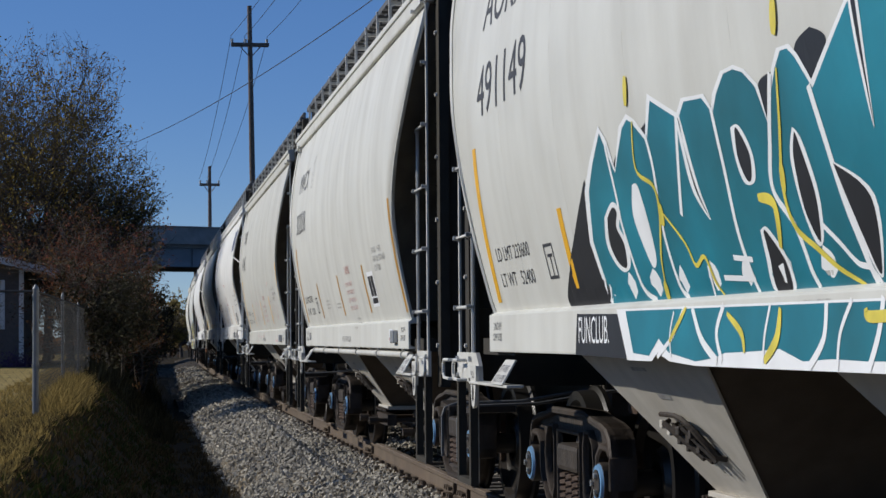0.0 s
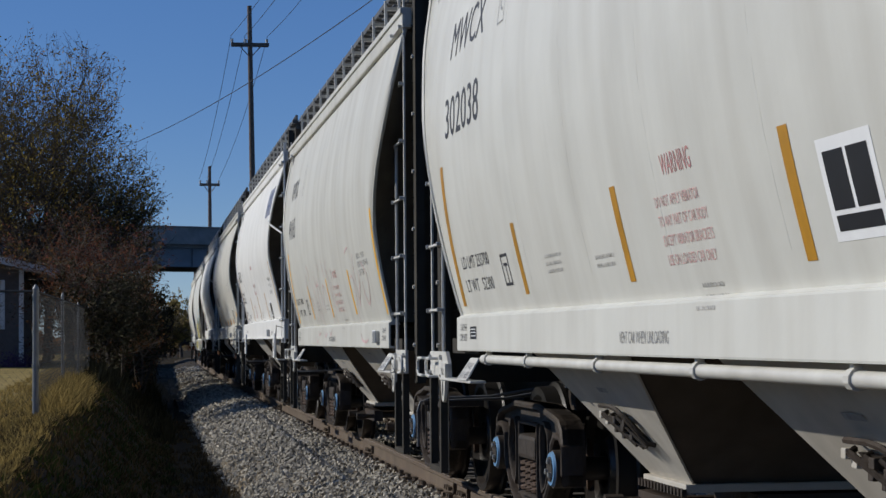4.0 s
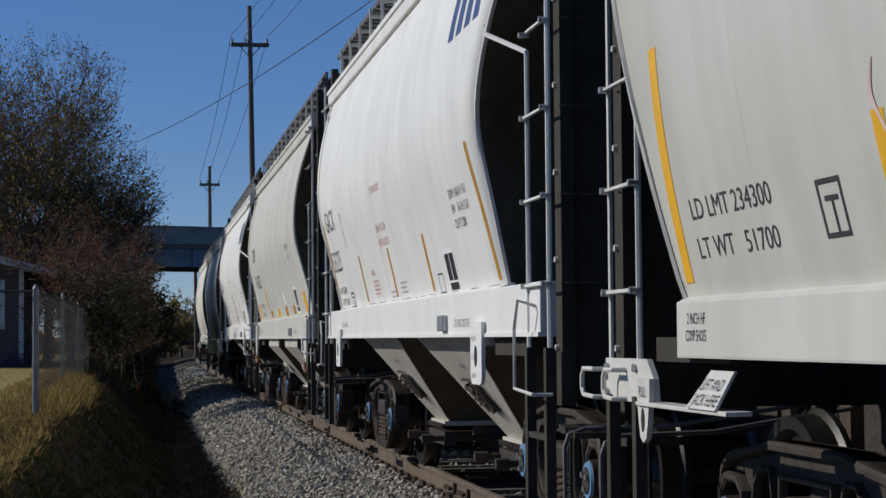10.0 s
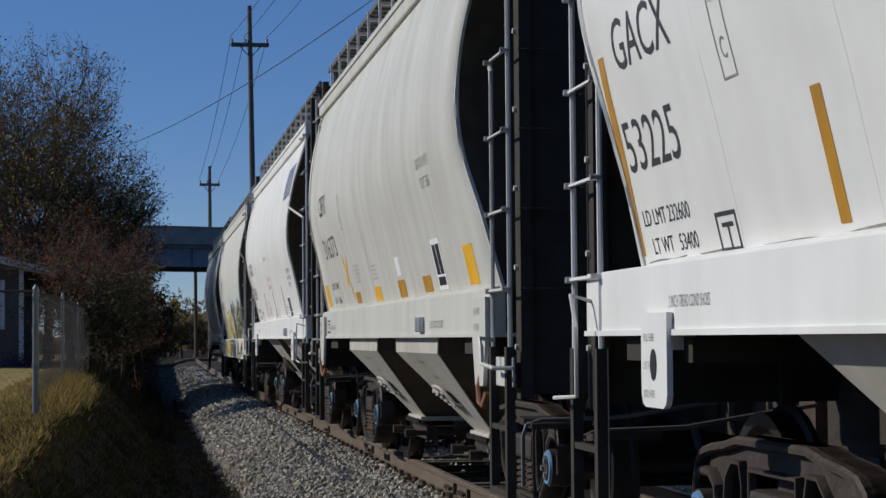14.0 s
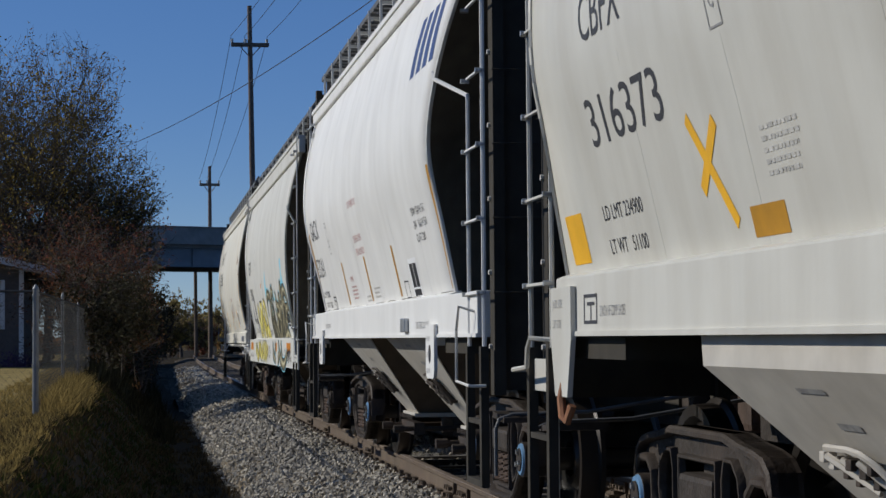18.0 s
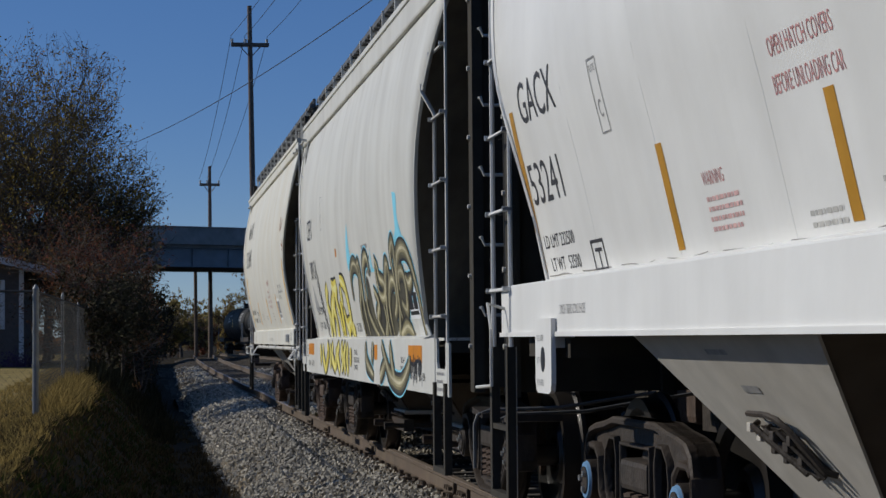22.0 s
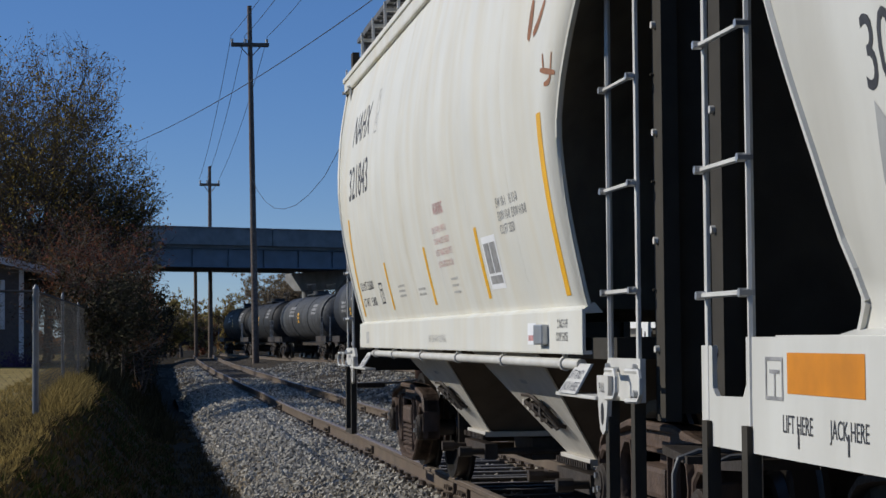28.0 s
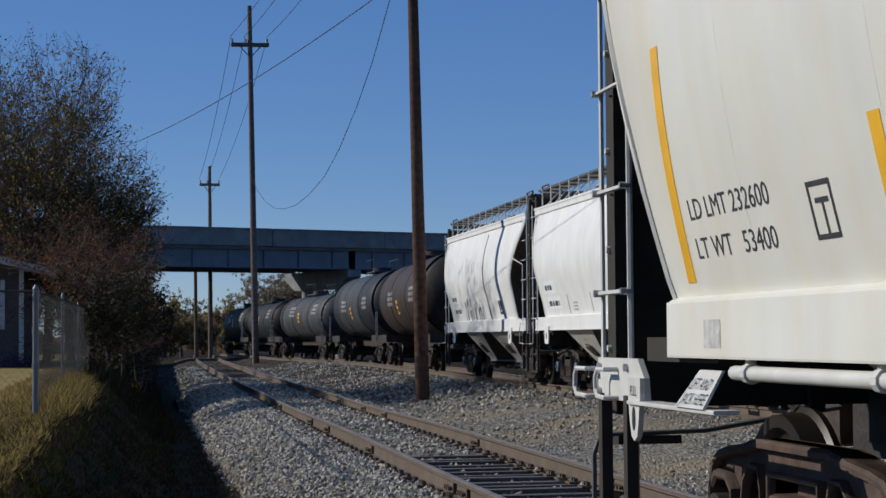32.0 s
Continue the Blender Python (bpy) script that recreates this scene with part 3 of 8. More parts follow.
                    rod(bm, (x, e * y0, z0), (x + s * 0.03, e * y0, z0), 0.017, 6)
                    part("plate_bolt", bm, M_GALV, plate)
                bm = bmesh.new()
                y0 = e * (5.06 - g)
                pts = [(y0 - 0.10, 1.08), (y0 + 0.10, 1.08), (y0 + 0.10, 1.02), (y0 + 0.07, 0.90), (y0 + 0.045, 0.835), (y0, 0.815), (y0 - 0.045, 0.835), (y0 - 0.07, 0.90), (y0 - 0.10, 1.02)]
                prism(bm, pts, x + s * 0.014, x + s * 0.036)
                eye = part("pull_lug", bm, M_STEEL, plate, "cream pulling lug with an eye")
                bm = bmesh.new()
                pts = [(y0 + 0.024 * math.cos(a), 0.91 + 0.05 * math.sin(a)) for a in np.linspace(0, 2 * math.pi, 13)[:-1]]
                prism(bm, pts, x + s * 0.037, x + s * 0.039)
                part("lug_eye", bm, M_SPBLACK, eye)
                if s < 0:
                    v, f, wd = glyph_mesh("PULL")
                    sheet("pull_word", [(x - 0.038, y0 + 0.06 - a * 0.035, 1.005 + b * 0.045) for a, b in v], f, M_BLACK, eye, smooth=False)
                bm = bmesh.new()
                ys = 4.26 if e < 0 else 3.86
                box(bm, x - 0.05, x + 0.05, e * (ys - 0.1), e * 4.98, 0.968, 0.985, 0.004)
                shelf = part("lift_bracket", bm, M_STEEL, car, "cream bracket shelf below the sill")
                bm = bmesh.new()
                A = [(x + s * 0.06, e * (ys + 0.36), 0.985), (x + s * 0.06, e * ys, 0.985), (x - s * 0.03, e * (ys + 0.04), 1.125), (x - s * 0.03, e * (ys + 0.32), 1.125)]
                va = [bm.verts.new(p) for p in A] + [bm.verts.new((p[0] - s * 0.012, p[1], p[2])) for p in A]
                for q in ((0, 1, 2, 3), (7, 6, 5, 4), (0, 4, 5, 1), (1, 5, 6, 2), (2, 6, 7, 3), (3, 7, 4, 0)):
                    bm.faces.new([va[i] for i in q])
                part("jacking_sign", bm, M_STEEL, shelf, "cream sloping plate lettered for lifting")
                if s < 0:
                    for i, w in enumerate(("LIFT AND", "JACK HERE")):
                        v, f, wd = glyph_mesh(w)
                        yl = max(A[0][1], A[1][1]) - 0.04
                        sheet("jacking_words", [(x - 0.066 + (0.055 * (1 - i) + b * 0.045 + 0.015) * 0.643, yl - a * 0.044, 1.0 + 0.055 * (1 - i) + b * 0.042) for a, b in v], f, M_BLACK, shelf, smooth=False)
            else:
                bm = bmesh.new()
                y0 = 4.28 if e > 0 else -3.80
                z1 = zb + 0.08
                pts = [(y0 - 0.19, z1), (y0 + 0.19, z1), (y0 + 0.19, 1.02), (y0 + 0.17, 0.98), (y0 + 0.13, 0.965), (y0 - 0.13, 0.965), (y0 - 0.17, 0.98), (y0 - 0.19, 1.02)]
                if k == "C":
                    # a tapered jacking bracket under each end of the sill, with a hook
                    y0 = e * 4.95
                    prism(bm, [(y0 - 0.22, 1.50), (y0 + 0.22, 1.50), (y0 + 0.22, 1.24), (y0 + 0.13, 0.96), (y0 - 0.13, 0.96), (y0 - 0.22, 1.24)], s * (sx + 0.004), s * (sx + 0.03))
                    lug = part("jacking_bracket", bm, material, car, "tapered jacking bracket at the end of the sill")
                    bm = bmesh.new()
                    bent(bm, [(s * sx, y0 + 0.02, 1.06), (s * (sx + 0.03), y0, 0.95), (s * (sx + 0.03), y0 - 0.03, 0.86), (s * (sx + 0.02), y0 - 0.08, 0.84), (s * sx, y0 - 0.11, 0.92)], 0.022, 8)
                    part("lashing_hook", bm, M_RUSTRED, lug, "rusty orange lashing hook", smooth=True)
                    bm = bmesh.new()
                    box(bm, s * (sx - 0.02), s * (sx - 0.005), min(e * 5.1, e * 5.82), max(e * 5.1, e * 5.82), 0.97, 1.14, 0.006)
                    part("grab_plate", bm, material, car, "painted plate below the ladder")
                    bm = bmesh.new()
                    xo = s * (sx + 0.10)
                    bent(bm, [(s * sx, e * 5.30, 1.24), (xo, e * 5.36, 1.25), (xo, e * 5.42, 1.20), (xo, e * 5.44, 1.10), (xo, e * 5.80, 1.08), (s * sx, e * 5.84, 1.08)], 0.013)
                    part("grab_loop", bm, material, car, smooth=True)
                elif k in "BCE":
                    prism(bm, pts, s * (sx + 0.005), s * (sx + 0.03))
                    box(bm, s * (sx - 0.1), s * sx, y0 - 0.16, y0 + 0.16, 1.2, z1)
                    lug = part("jacking_pad", bm, material, car, "painted jacking pad hung from the side sill")
                    bm = bmesh.new()
                    prism(bm, [(y0 + 0.045 * math.cos(a), 1.14 + 0.065 * math.sin(a)) for a in np.linspace(0, 2 * math.pi, 13)[:-1]], s * (sx + 0.031), s * (sx + 0.034))
                    part("pad_eye", bm, M_SPBLACK, lug)
                    bm = bmesh.new()
                    xo = s * (sx + 0.10)
                    bent(bm, [(s * sx, e * 5.45, 1.42), (xo, e * 5.45, 1.45), (xo, e * 5.35, 1.30), (xo, e * 5.35, 0.98), (xo, e * 5.82, 0.96), (s * sx, e * 5.84, 0.96)], 0.010)
                    part("grab_loop", bm, M_STEEL, car)
                else:
                    bm.free()


def sill_part(car, k, material, pipe_on=False):
    zb, zt, sx, sy = KINDS[k]["sill"]
    for s in (-1, 1):
        bm = bmesh.new()
        if k == "D":
            # deep sill with a step slot cut down into each end
            slot = [(-5.02, zt), (-5.02, 1.09), (-5.06, 1.045), (-5.36, 1.04), (-5.40, 1.07), (-5.40, 1.22), (-sy, 1.22), (-sy, zb)]
            prism(bm, slot + [(-a + KINDS[k]["longer"] * 0.5, z) for a, z in slot[::-1]], s * (sx - 0.018), s * sx)
        else:
            box(bm, s * (sx - (0.02 if k == "A" else 0.10)), s * sx, -sy, sy, zb, zt, 0.008)
        if k == "A":
            box(bm, s * (sx - 0.16), s * (sx - 0.002), -sy, sy, zb, zb + 0.018)
        if k in "BCE":
            box(bm, s * (sx - 0.25), s * (sx + 0.012), -sy, sy, zb - 0.012, zb + 0.012)
        sill = part("side_sill", bm, material, car)
        # the ledge that turns in from the sill to the shell
        bm = bmesh.new()
        hb = half_width(k, KINDS[k]["base"])
        yy = min(sy, KINDS[k]["ends"][0][1] + 0.02)
        prism_pts = [(s * (sx - 0.015), zt - 0.02), (s * (sx - 0.015), zt + 0.004), (s * (hb - 0.02), zt + 0.03), (s * (hb - 0.06), zt - 0.02)]
        A = [bm.verts.new((x, -yy, z)) for x, z in prism_pts]
        B = [bm.verts.new((x, yy, z)) for x, z in prism_pts]
        bm.faces.new(A)
        bm.faces.new(B[::-1])
        for i in range(4):
            bm.faces.new((A[i], A[(i + 1) % 4], B[(i + 1) % 4], B[i]))
        part("sill_ledge", bm, material, sill)
        if pipe_on:
            bm = bmesh.new()
            rod(bm, (s * 1.46, -4.35, 1.12), (s * 1.46, 3.78, 1.12), 0.027, 10)
            pipe = part("train_line_pipe", bm, M_STEEL, car, "white pipe clamped below the sill", smooth=True)
            for y in (-4.0, -2.4, -0.8, 0.8, 2.4, 3.6):
                bm = bmesh.new()
                rod(bm, (s * 1.46, y - 0.022, 1.12), (s * 1.46, y + 0.022, 1.12), 0.037, 10)
                box(bm, s * 1.445, s * 1.475, y - 0.015, y + 0.015, 1.14, 1.19)
                part("pipe_clamp", bm, M_STEEL, pipe)
    bm = bmesh.new()
    box(bm, -0.22, 0.22, -5.6, 5.6, 0.75, 1.1)
    box(bm, -1.45, 1.45, -5.0, -4.0, 1.15, 1.25)
    box(bm, -1.45, 1.45, 4.0, 5.0, 1.15, 1.25)
    part("center_sill", bm, M_END, car)


def bay_part(car, k, material):
    zb = KINDS[k]["sill"][0] + 0.02
    for c in (-1, 1):
        yc = c * 1.74
        # an upright band under the sill, then plates that lean in and draw together
        xb, B, z0 = (0.90, 0.38, 0.50) if k == "C" else (0.84, 0.37, 0.50)
        zk = 1.14 if k == "C" else zb - 0.01
        xt, T = (xb + 0.86 * (zk - z0), B + 1.117 * (zk - z0)) if k == "C" else (xb + 0.77 * (zk - z0), B + 1.02 * (zk - z0))
        bay = new("hopper_bay")
        bay.parent = car
        for sgn in (1, -1):
            bm = bmesh.new()
            lo = [(sgn * xt, yc - T - 0.03, zb), (sgn * xt, yc + T + 0.03, zb), (sgn * xt, yc + T, zk), (sgn * xb, yc + B, z0), (sgn * xb, yc - B, z0), (sgn * xt, yc - T, zk)]
            v0 = [bm.verts.new(p) for p in lo]
            v1 = [bm.verts.new((p[0] - sgn * 0.012, p[1], p[2])) for p in lo]
            for v in (v0, v1):
                bm.faces.new((v[0], v[1], v[2], v[5]))
                bm.faces.new((v[5], v[2], v[3], v[4]))
            for i in range(6):
                bm.faces.new((v0[i], v0[(i + 1) % 6], v1[(i + 1) % 6], v1[i]))
            # under the deep sill the side plates get the shade-dark colour too
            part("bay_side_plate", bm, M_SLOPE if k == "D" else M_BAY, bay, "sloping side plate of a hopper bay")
        for e in (-1, 1):
            bm = bmesh.new()
            a = [bm.verts.new(p) for p in ((-xt + 0.02, yc + e * T, zb), (xt - 0.02, yc + e * T, zb), (xt - 0.02, yc + e * (T - 0.02), zk), (xb - 0.02, yc + e * (B - 0.02), z0), (-xb + 0.02, yc + e * (B - 0.02), z0), (-xt + 0.02, yc + e * (T - 0.02), zk))]
            bm.faces.new((a[0], a[1], a[2], a[5]))
            bm.faces.new((a[5], a[2], a[3], a[4]))
            part("slope_sheet", bm, M_SLOPE, bay, "grimy slope sheet of a hopper bay, darkened for underside shade")
        for s in (-1, 1):
            # latch gear, set aslant on the side plate
            push = 0.04 if k == "C" else 0.20
            gear = M_BAY if k == "C" else M_TRUCK

            def on(u, w, out=0.03, push=push):
                u = u - push
                w = 0.42 + (w - 0.33) * (0.50 if k == "C" else 0.64) if push else w
                x = xt + (xb - xt) * w
                return Vector((s * (x + out), yc + u, zk + (z0 - zk) * w))
            bm = bmesh.new()
            bent(bm, [on(0.34, 0.345, 0.01), on(0.33, 0.335, 0.05), on(0.12, 0.33, 0.05), on(0.03, 0.36, 0.05), on(-0.02, 0.44, 0.05), on(-0.08, 0.75, 0.05), on(-0.08, 0.77, 0.01)], 0.013, 6)
            part("latch_rod", bm, gear, bay, "bent steel latch rod", smooth=True)
            bm = bmesh.new()
            Q = [on(u, w, 0.004) for u, w in ((0.34, 0.43), (0.10, 0.44), (-0.03, 0.74), (0.02, 0.79), (0.16, 0.76), (0.33, 0.55))]
            P = [q - Vector((-s * 0.03, 0, 0)) for q in Q]
            va, vb = [bm.verts.new(q) for q in Q], [bm.verts.new(q) for q in P]
            bm.faces.new(va)
            bm.faces.new(vb[::-1])
            for i in range(6):
                bm.faces.new((va[i], va[(i + 1) % 6], vb[(i + 1) % 6], vb[i]))
            part("latch_base", bm, M_TRUCK, bay, "greasy base of the gate latch")
            for u0, w0, u1, w1, r in ((0.38, 0.41, 0.13, 0.79, 0.014), (0.25, 0.43, 0.02, 0.81, 0.013), (0.10, 0.43, -0.04, 0.80, 0.012)):
                bm = bmesh.new()
                bent(bm, [on(u0, w0, 0.02), on(u0 * 0.93 + u1 * 0.07, w0 * 0.93 + w1 * 0.07, 0.06), on(u1, w1, 0.055)], r, 6)
                part("latch_bar", bm, gear, bay, "latch bar", smooth=True)
            for u, w, q in ((0.40, 0.45, 0.035), (0.36, 0.52, 0.04), (0.29, 0.61, 0.035), (0.23, 0.68, 0.03), (0.19, 0.50, 0.04), (0.12, 0.58, 0.045), (0.07, 0.68, 0.04), (0.02, 0.52, 0.03)):
                bm = bmesh.new()
                p = on(u, w, 0.05)
                box(bm, p.x - 0.022, p.x + 0.022, p.y - q * 0.7, p.y + q * 0.6, p.z - 0.02, p.z + 0.02, 0.006)
                part("latch_lug", bm, M_BAY if u > 0.35 else M_TRUCK, bay)
            # faint maker's plate and notice
            for u, w, wd, h in ((0.22, 0.10, 0.26, 0.022), (0.10, 0.28, 0.20, 0.03)):
                V = [on(u, w, 0.004, 0), on(u - wd, w, 0.004, 0), on(u - wd, w + h * 1.2, 0.004, 0), on(u, w + h * 1.2, 0.004, 0)]
                sheet("bay_notice", V, [(0, 1, 2, 3)], M_FAINT, bay, smooth=False)
        bm = bmesh.new()
        box(bm, -xb - 0.05, xb + 0.05, yc - B - 0.04, yc + B + 0.02, z0 - 0.03, z0 + 0.012, 0.006)
        gate = part("outlet_gate", bm, M_BAY, bay)
        for s in (-1, 1):
            for i in range(14):
                bm = bmesh.new()
                y = yc - B - 0.04 + i * 0.062
                box(bm, s * (xb + 0.05), s * (xb + 0.075), y - 0.013, y + 0.013, z0 - 0.05, z0 - 0.012)
                part("rack_tooth", bm, M_TRUCK, gate)
        bm = bmesh.new()
        box(bm, -0.5, 0.5, yc - B, yc + B, 0.28, z0 - 0.05)
        for q in (-0.42, 0.42):
            rod(bm, (-1.0, yc + q, 0.36), (1.0, yc + q, 0.36), 0.026, 8)
        for s in (-1, 1):
            for q in (-0.42, 0.42):
                rod(bm, (s * 1.0, yc + q, 0.36), (s * 1.10, yc + q, 0.36), 0.042, 8)
            box(bm, s * 0.80, s * 0.9, yc - 0.46, yc + 0.46, 0.30, 0.42)
        part("gate_shaft", bm, M_TRUCK, bay, "greasy gate shaft with round ends")


def wheelset_part(car, y, cap_mat):
    """Its own origin lies on the axle, so that it can roll."""
    bm = bmesh.new()
    rod(bm, (-1.0, 0, 0), (1.0, 0, 0), 0.075, 10)
    ws = part("wheelset", bm, M_WHEEL, car, smooth=True)
    ws.location = (0, y, 0.457)
    for s in (-1, 1):
        bm = bmesh.new()
        prof = [(0.69, 0.12), (0.69, 0.39), (0.675, 0.485), (0.705, 0.487), (0.72, 0.459), (0.825, 0.452), (0.825, 0.395), (0.78, 0.37), (0.76, 0.20), (0.80, 0.17), (0.80, 0.12)]
        n = 32
        rings = [[bm.verts.new((s * x, r * math.cos(2 * math.pi * i / n), r * math.sin(2 * math.pi * i / n))) for i in range(n)] for x, r in prof]
        for a, b in zip(rings, rings[1:] + rings[:1]):
            for i in range(n):
                bm.faces.new((a[i], a[(i + 1) % n], b[(i + 1) % n], b[i]))
        part("wheel", bm, M_WHEEL, ws, "dark steel wheel with a rusty rim", smooth=True)
        bm = bmesh.new()
        rod(bm, (s * 0.95, 0, 0), (s * 1.12, 0, 0), 0.115, 20)
        part("bearing", bm, M_TRUCK, ws, smooth=True)
        bm = bmesh.new()
        rod(bm, (s * 1.12, 0, 0), (s * 1.135, 0, 0), 0.108, 20, 0.10)
        cap = part("bearing_cap", bm, cap_mat, ws, "blue painted bearing end cap" if cap_mat is M_CAP else "greasy bearing end cap", smooth=True)
        bm = bmesh.new()
        rod(bm, (s * 1.132, 0, 0), (s * 1.142, 0, 0), 0.076, 16)
        part("cap_plate", bm, M_TRUCK, ws, "dark locking plate")
        for i in range(3):
            bm = bmesh.new()
            a = 2 * math.pi * i / 3
            rod(bm, (s * 1.14, 0.05 * math.cos(a), 0.05 * math.sin(a)), (s * 1.158, 0.05 * math.cos(a), 0.05 * math.sin(a)), 0.018, 6)
            part("cap_bolt", bm, M_GALV, ws)
    return ws


def flange(bm, loop, wide, x0, x1):
    """A raised rim along a closed outline (y, z), wide metres inwards."""
    n = len(loop)
    area = sum(loop[i][0] * loop[(i + 1) % n][1] - loop[(i + 1) % n][0] * loop[i][1] for i in range(n))
    sg = 1 if area > 0 else -1
    inner = []
    for i in range(n):
        p, q, r = (Vector(loop[(i + d) % n]) for d in (-1, 0, 1))
        a, b = (q - p).normalized(), (r - q).normalized()
        m = Vector((-a.y - b.y, a.x + b.x))
        m = m.normalized() / max(0.5, math.cos(a.angle(b) / 2))
        inner.append(q + m * wide * sg)
    rows = [[bm.verts.new((x, p[0], p[1])) for p in ring] for x, ring in ((x0, loop), (x1 - 0.012 * (1 if x1 > 0 else -1), loop), (x1, [(Vector(u) * 0.7 + v * 0.3) for u, v in zip(loop, inner)]), (x1, [(Vector(u) * 0.2 + v * 0.8) for u, v in zip(loop, inner)]), (x1 - 0.02 * (1 if x1 > 0 else -1), inner), (x0, inner))]
    for a, b in zip(rows, rows[1:] + rows[:1]):
        for i in range(n):
            bm.faces.new((a[i], a[(i + 1) % n], b[(i + 1) % n], b[i]))


def truck_part(car, y, material, cap_mat=None):
    bm = bmesh.new()
    box(bm, -1.0, 1.0, -0.2, 0.2, 0.42, 0.68, 0.04)
    box(bm, -0.35, 0.35, -0.3, 0.3, 0.66, 0.74, 0.03)
    tr = part("truck_bolster", bm, material, car)
    tr.location = (0, y, 0)
    for s in (-1, 1):
        x0, x1 = s * 0.95, s * 1.055
        # the cast side frame: arched top, jaws over the bearings, windows beside the springs
        half = [(0.0, 0.83), (0.42, 0.83), (0.60, 0.80), (0.80, 0.78), (0.93, 0.755), (1.01, 0.70), (1.05, 0.58), (1.05, 0.42), (1.035, 0.36), (1.02, 0.42), (1.01, 0.58), (0.95, 0.63), (0.82, 0.63), (0.75, 0.58), (0.735, 0.40), (0.66, 0.33), (0.50, 0.20), (0.34, 0.13), (0.0, 0.13)]
        bm = bmesh.new()
        outline = half + [(-a, b) for a, b in half[::-1][1:-1]]
        holes = [[(0.42, 0.70), (0.51, 0.70), (0.585, 0.64), (0.61, 0.54), (0.585, 0.42), (0.51, 0.33), (0.43, 0.30), (0.395, 0.36), (0.39, 0.62)], [(-a, b) for a, b in [(0.42, 0.70), (0.51, 0.70), (0.585, 0.64), (0.61, 0.54), (0.585, 0.42), (0.51, 0.33), (0.43, 0.30), (0.395, 0.36), (0.39, 0.62)]][::-1],
                 [(-0.27, 0.68), (0.27, 0.68), (0.27, 0.24), (-0.27, 0.24)]]
        edges = []
        for loop in [outline] + holes:
            vs = [bm.verts.new((x0, a, b)) for a, b in loop]
            edges += [bm.edges.new((vs[i], vs[(i + 1) % len(vs)])) for i in range(len(vs))]
        bmesh.ops.triangle_fill(bm, edges=edges, use_beauty=True, normal=(1, 0, 0))
        ext = bmesh.ops.extrude_face_region(bm, geom=list(bm.faces))
        for v in [g for g in ext["geom"] if isinstance(g, bmesh.types.BMVert)]:
            v.co.x = x1
        part("side_frame", bm, material, tr)
        for loop, wide, nm in [(outline, 0.042, "frame_flange")] + [(h, -0.026, "window_rim") for h in holes]:
            bm = bmesh.new()
            flange(bm, loop, wide, s * 0.97, s * (1.10 if wide > 0 else 1.09))
            part(nm, bm, material, tr, smooth=True)
        for yy in (-0.16, 0.0, 0.16):
            bm = bmesh.new()
            turns = 5
            pts = [(s * 1.03 + 0.06 * math.cos(a), yy + 0.06 * math.sin(a), 0.25 + 0.2 * a / (2 * math.pi * turns)) for a in np.linspace(0, 2 * math.pi * turns, turns * 8 + 1)]
            bent(bm, pts, 0.017, 5)
            part("coil_spring", bm, M_TRUCK_RUST, tr, "dark rusty coil spring", smooth=True)
        bm = bmesh.new()
        box(bm, s * 0.9, s * 1.10, -0.26, 0.26, 0.46, 0.62, 0.03)
        part("bolster_end", bm, material, tr)
    for yy in (-0.42, 0.42):
        bm = bmesh.new()
        rod(bm, (-0.8, yy, 0.34), (0.8, yy, 0.34), 0.045, 8)
        for s in (-1, 1):
            box(bm, s * 0.70, s * 0.82, yy - 0.06 + (0.06 if yy > 0 else -0.06), yy + 0.06 + (0.06 if yy > 0 else -0.06), 0.30, 0.62)
        part("brake_beam", bm, M_TRUCK_RUST, tr)
    return [wheelset_part(car, y + q, cap_mat or M_TRUCK) for q in (-0.889, 0.889)]


# ---- writing and paint on the side that faces the walkway (x < 0) ----
FONT_CACHE = {}


def glyph_mesh(txt, fat=0.0):
    """Flat letters of the built-in font, 1 high: points and faces, and their width."""
    if (txt, fat) not in FONT_CACHE:
        cu = bpy.data.curves.new("letters", "FONT")
        cu.body, cu.size, cu.resolution_u, cu.offset = txt, 1.38, 3, fat
        ob = bpy.data.objects.new("letters", cu)
        me = bpy.data.meshes.new_from_object(ob)
        v = [tuple(q.co)[:2] for q in me.vertices]
        f = [tuple(q.vertices) for q in me.polygons]
        bpy.data.objects.remove(ob)
        bpy.data.meshes.remove(me)
        w = max([q[0] for q in v] + [0.01])
        FONT_CACHE[(txt, fat)] = (v, f, w)
    return FONT_CACHE[(txt, fat)]


def on_side(k, y, z, out):
    """A point of the car's side at y along and z up; the larger out, the later the coat of paint."""
    zb, zt, sx, sy = KINDS[k]["sill"]
    out = 0.0014 + 0.42 * max(0.0, out - 0.004)
    return (-(sx if z < zt + 0.004 else half_width(k, z)) - out, y + KINDS[k].get("shift", 0.0), z)


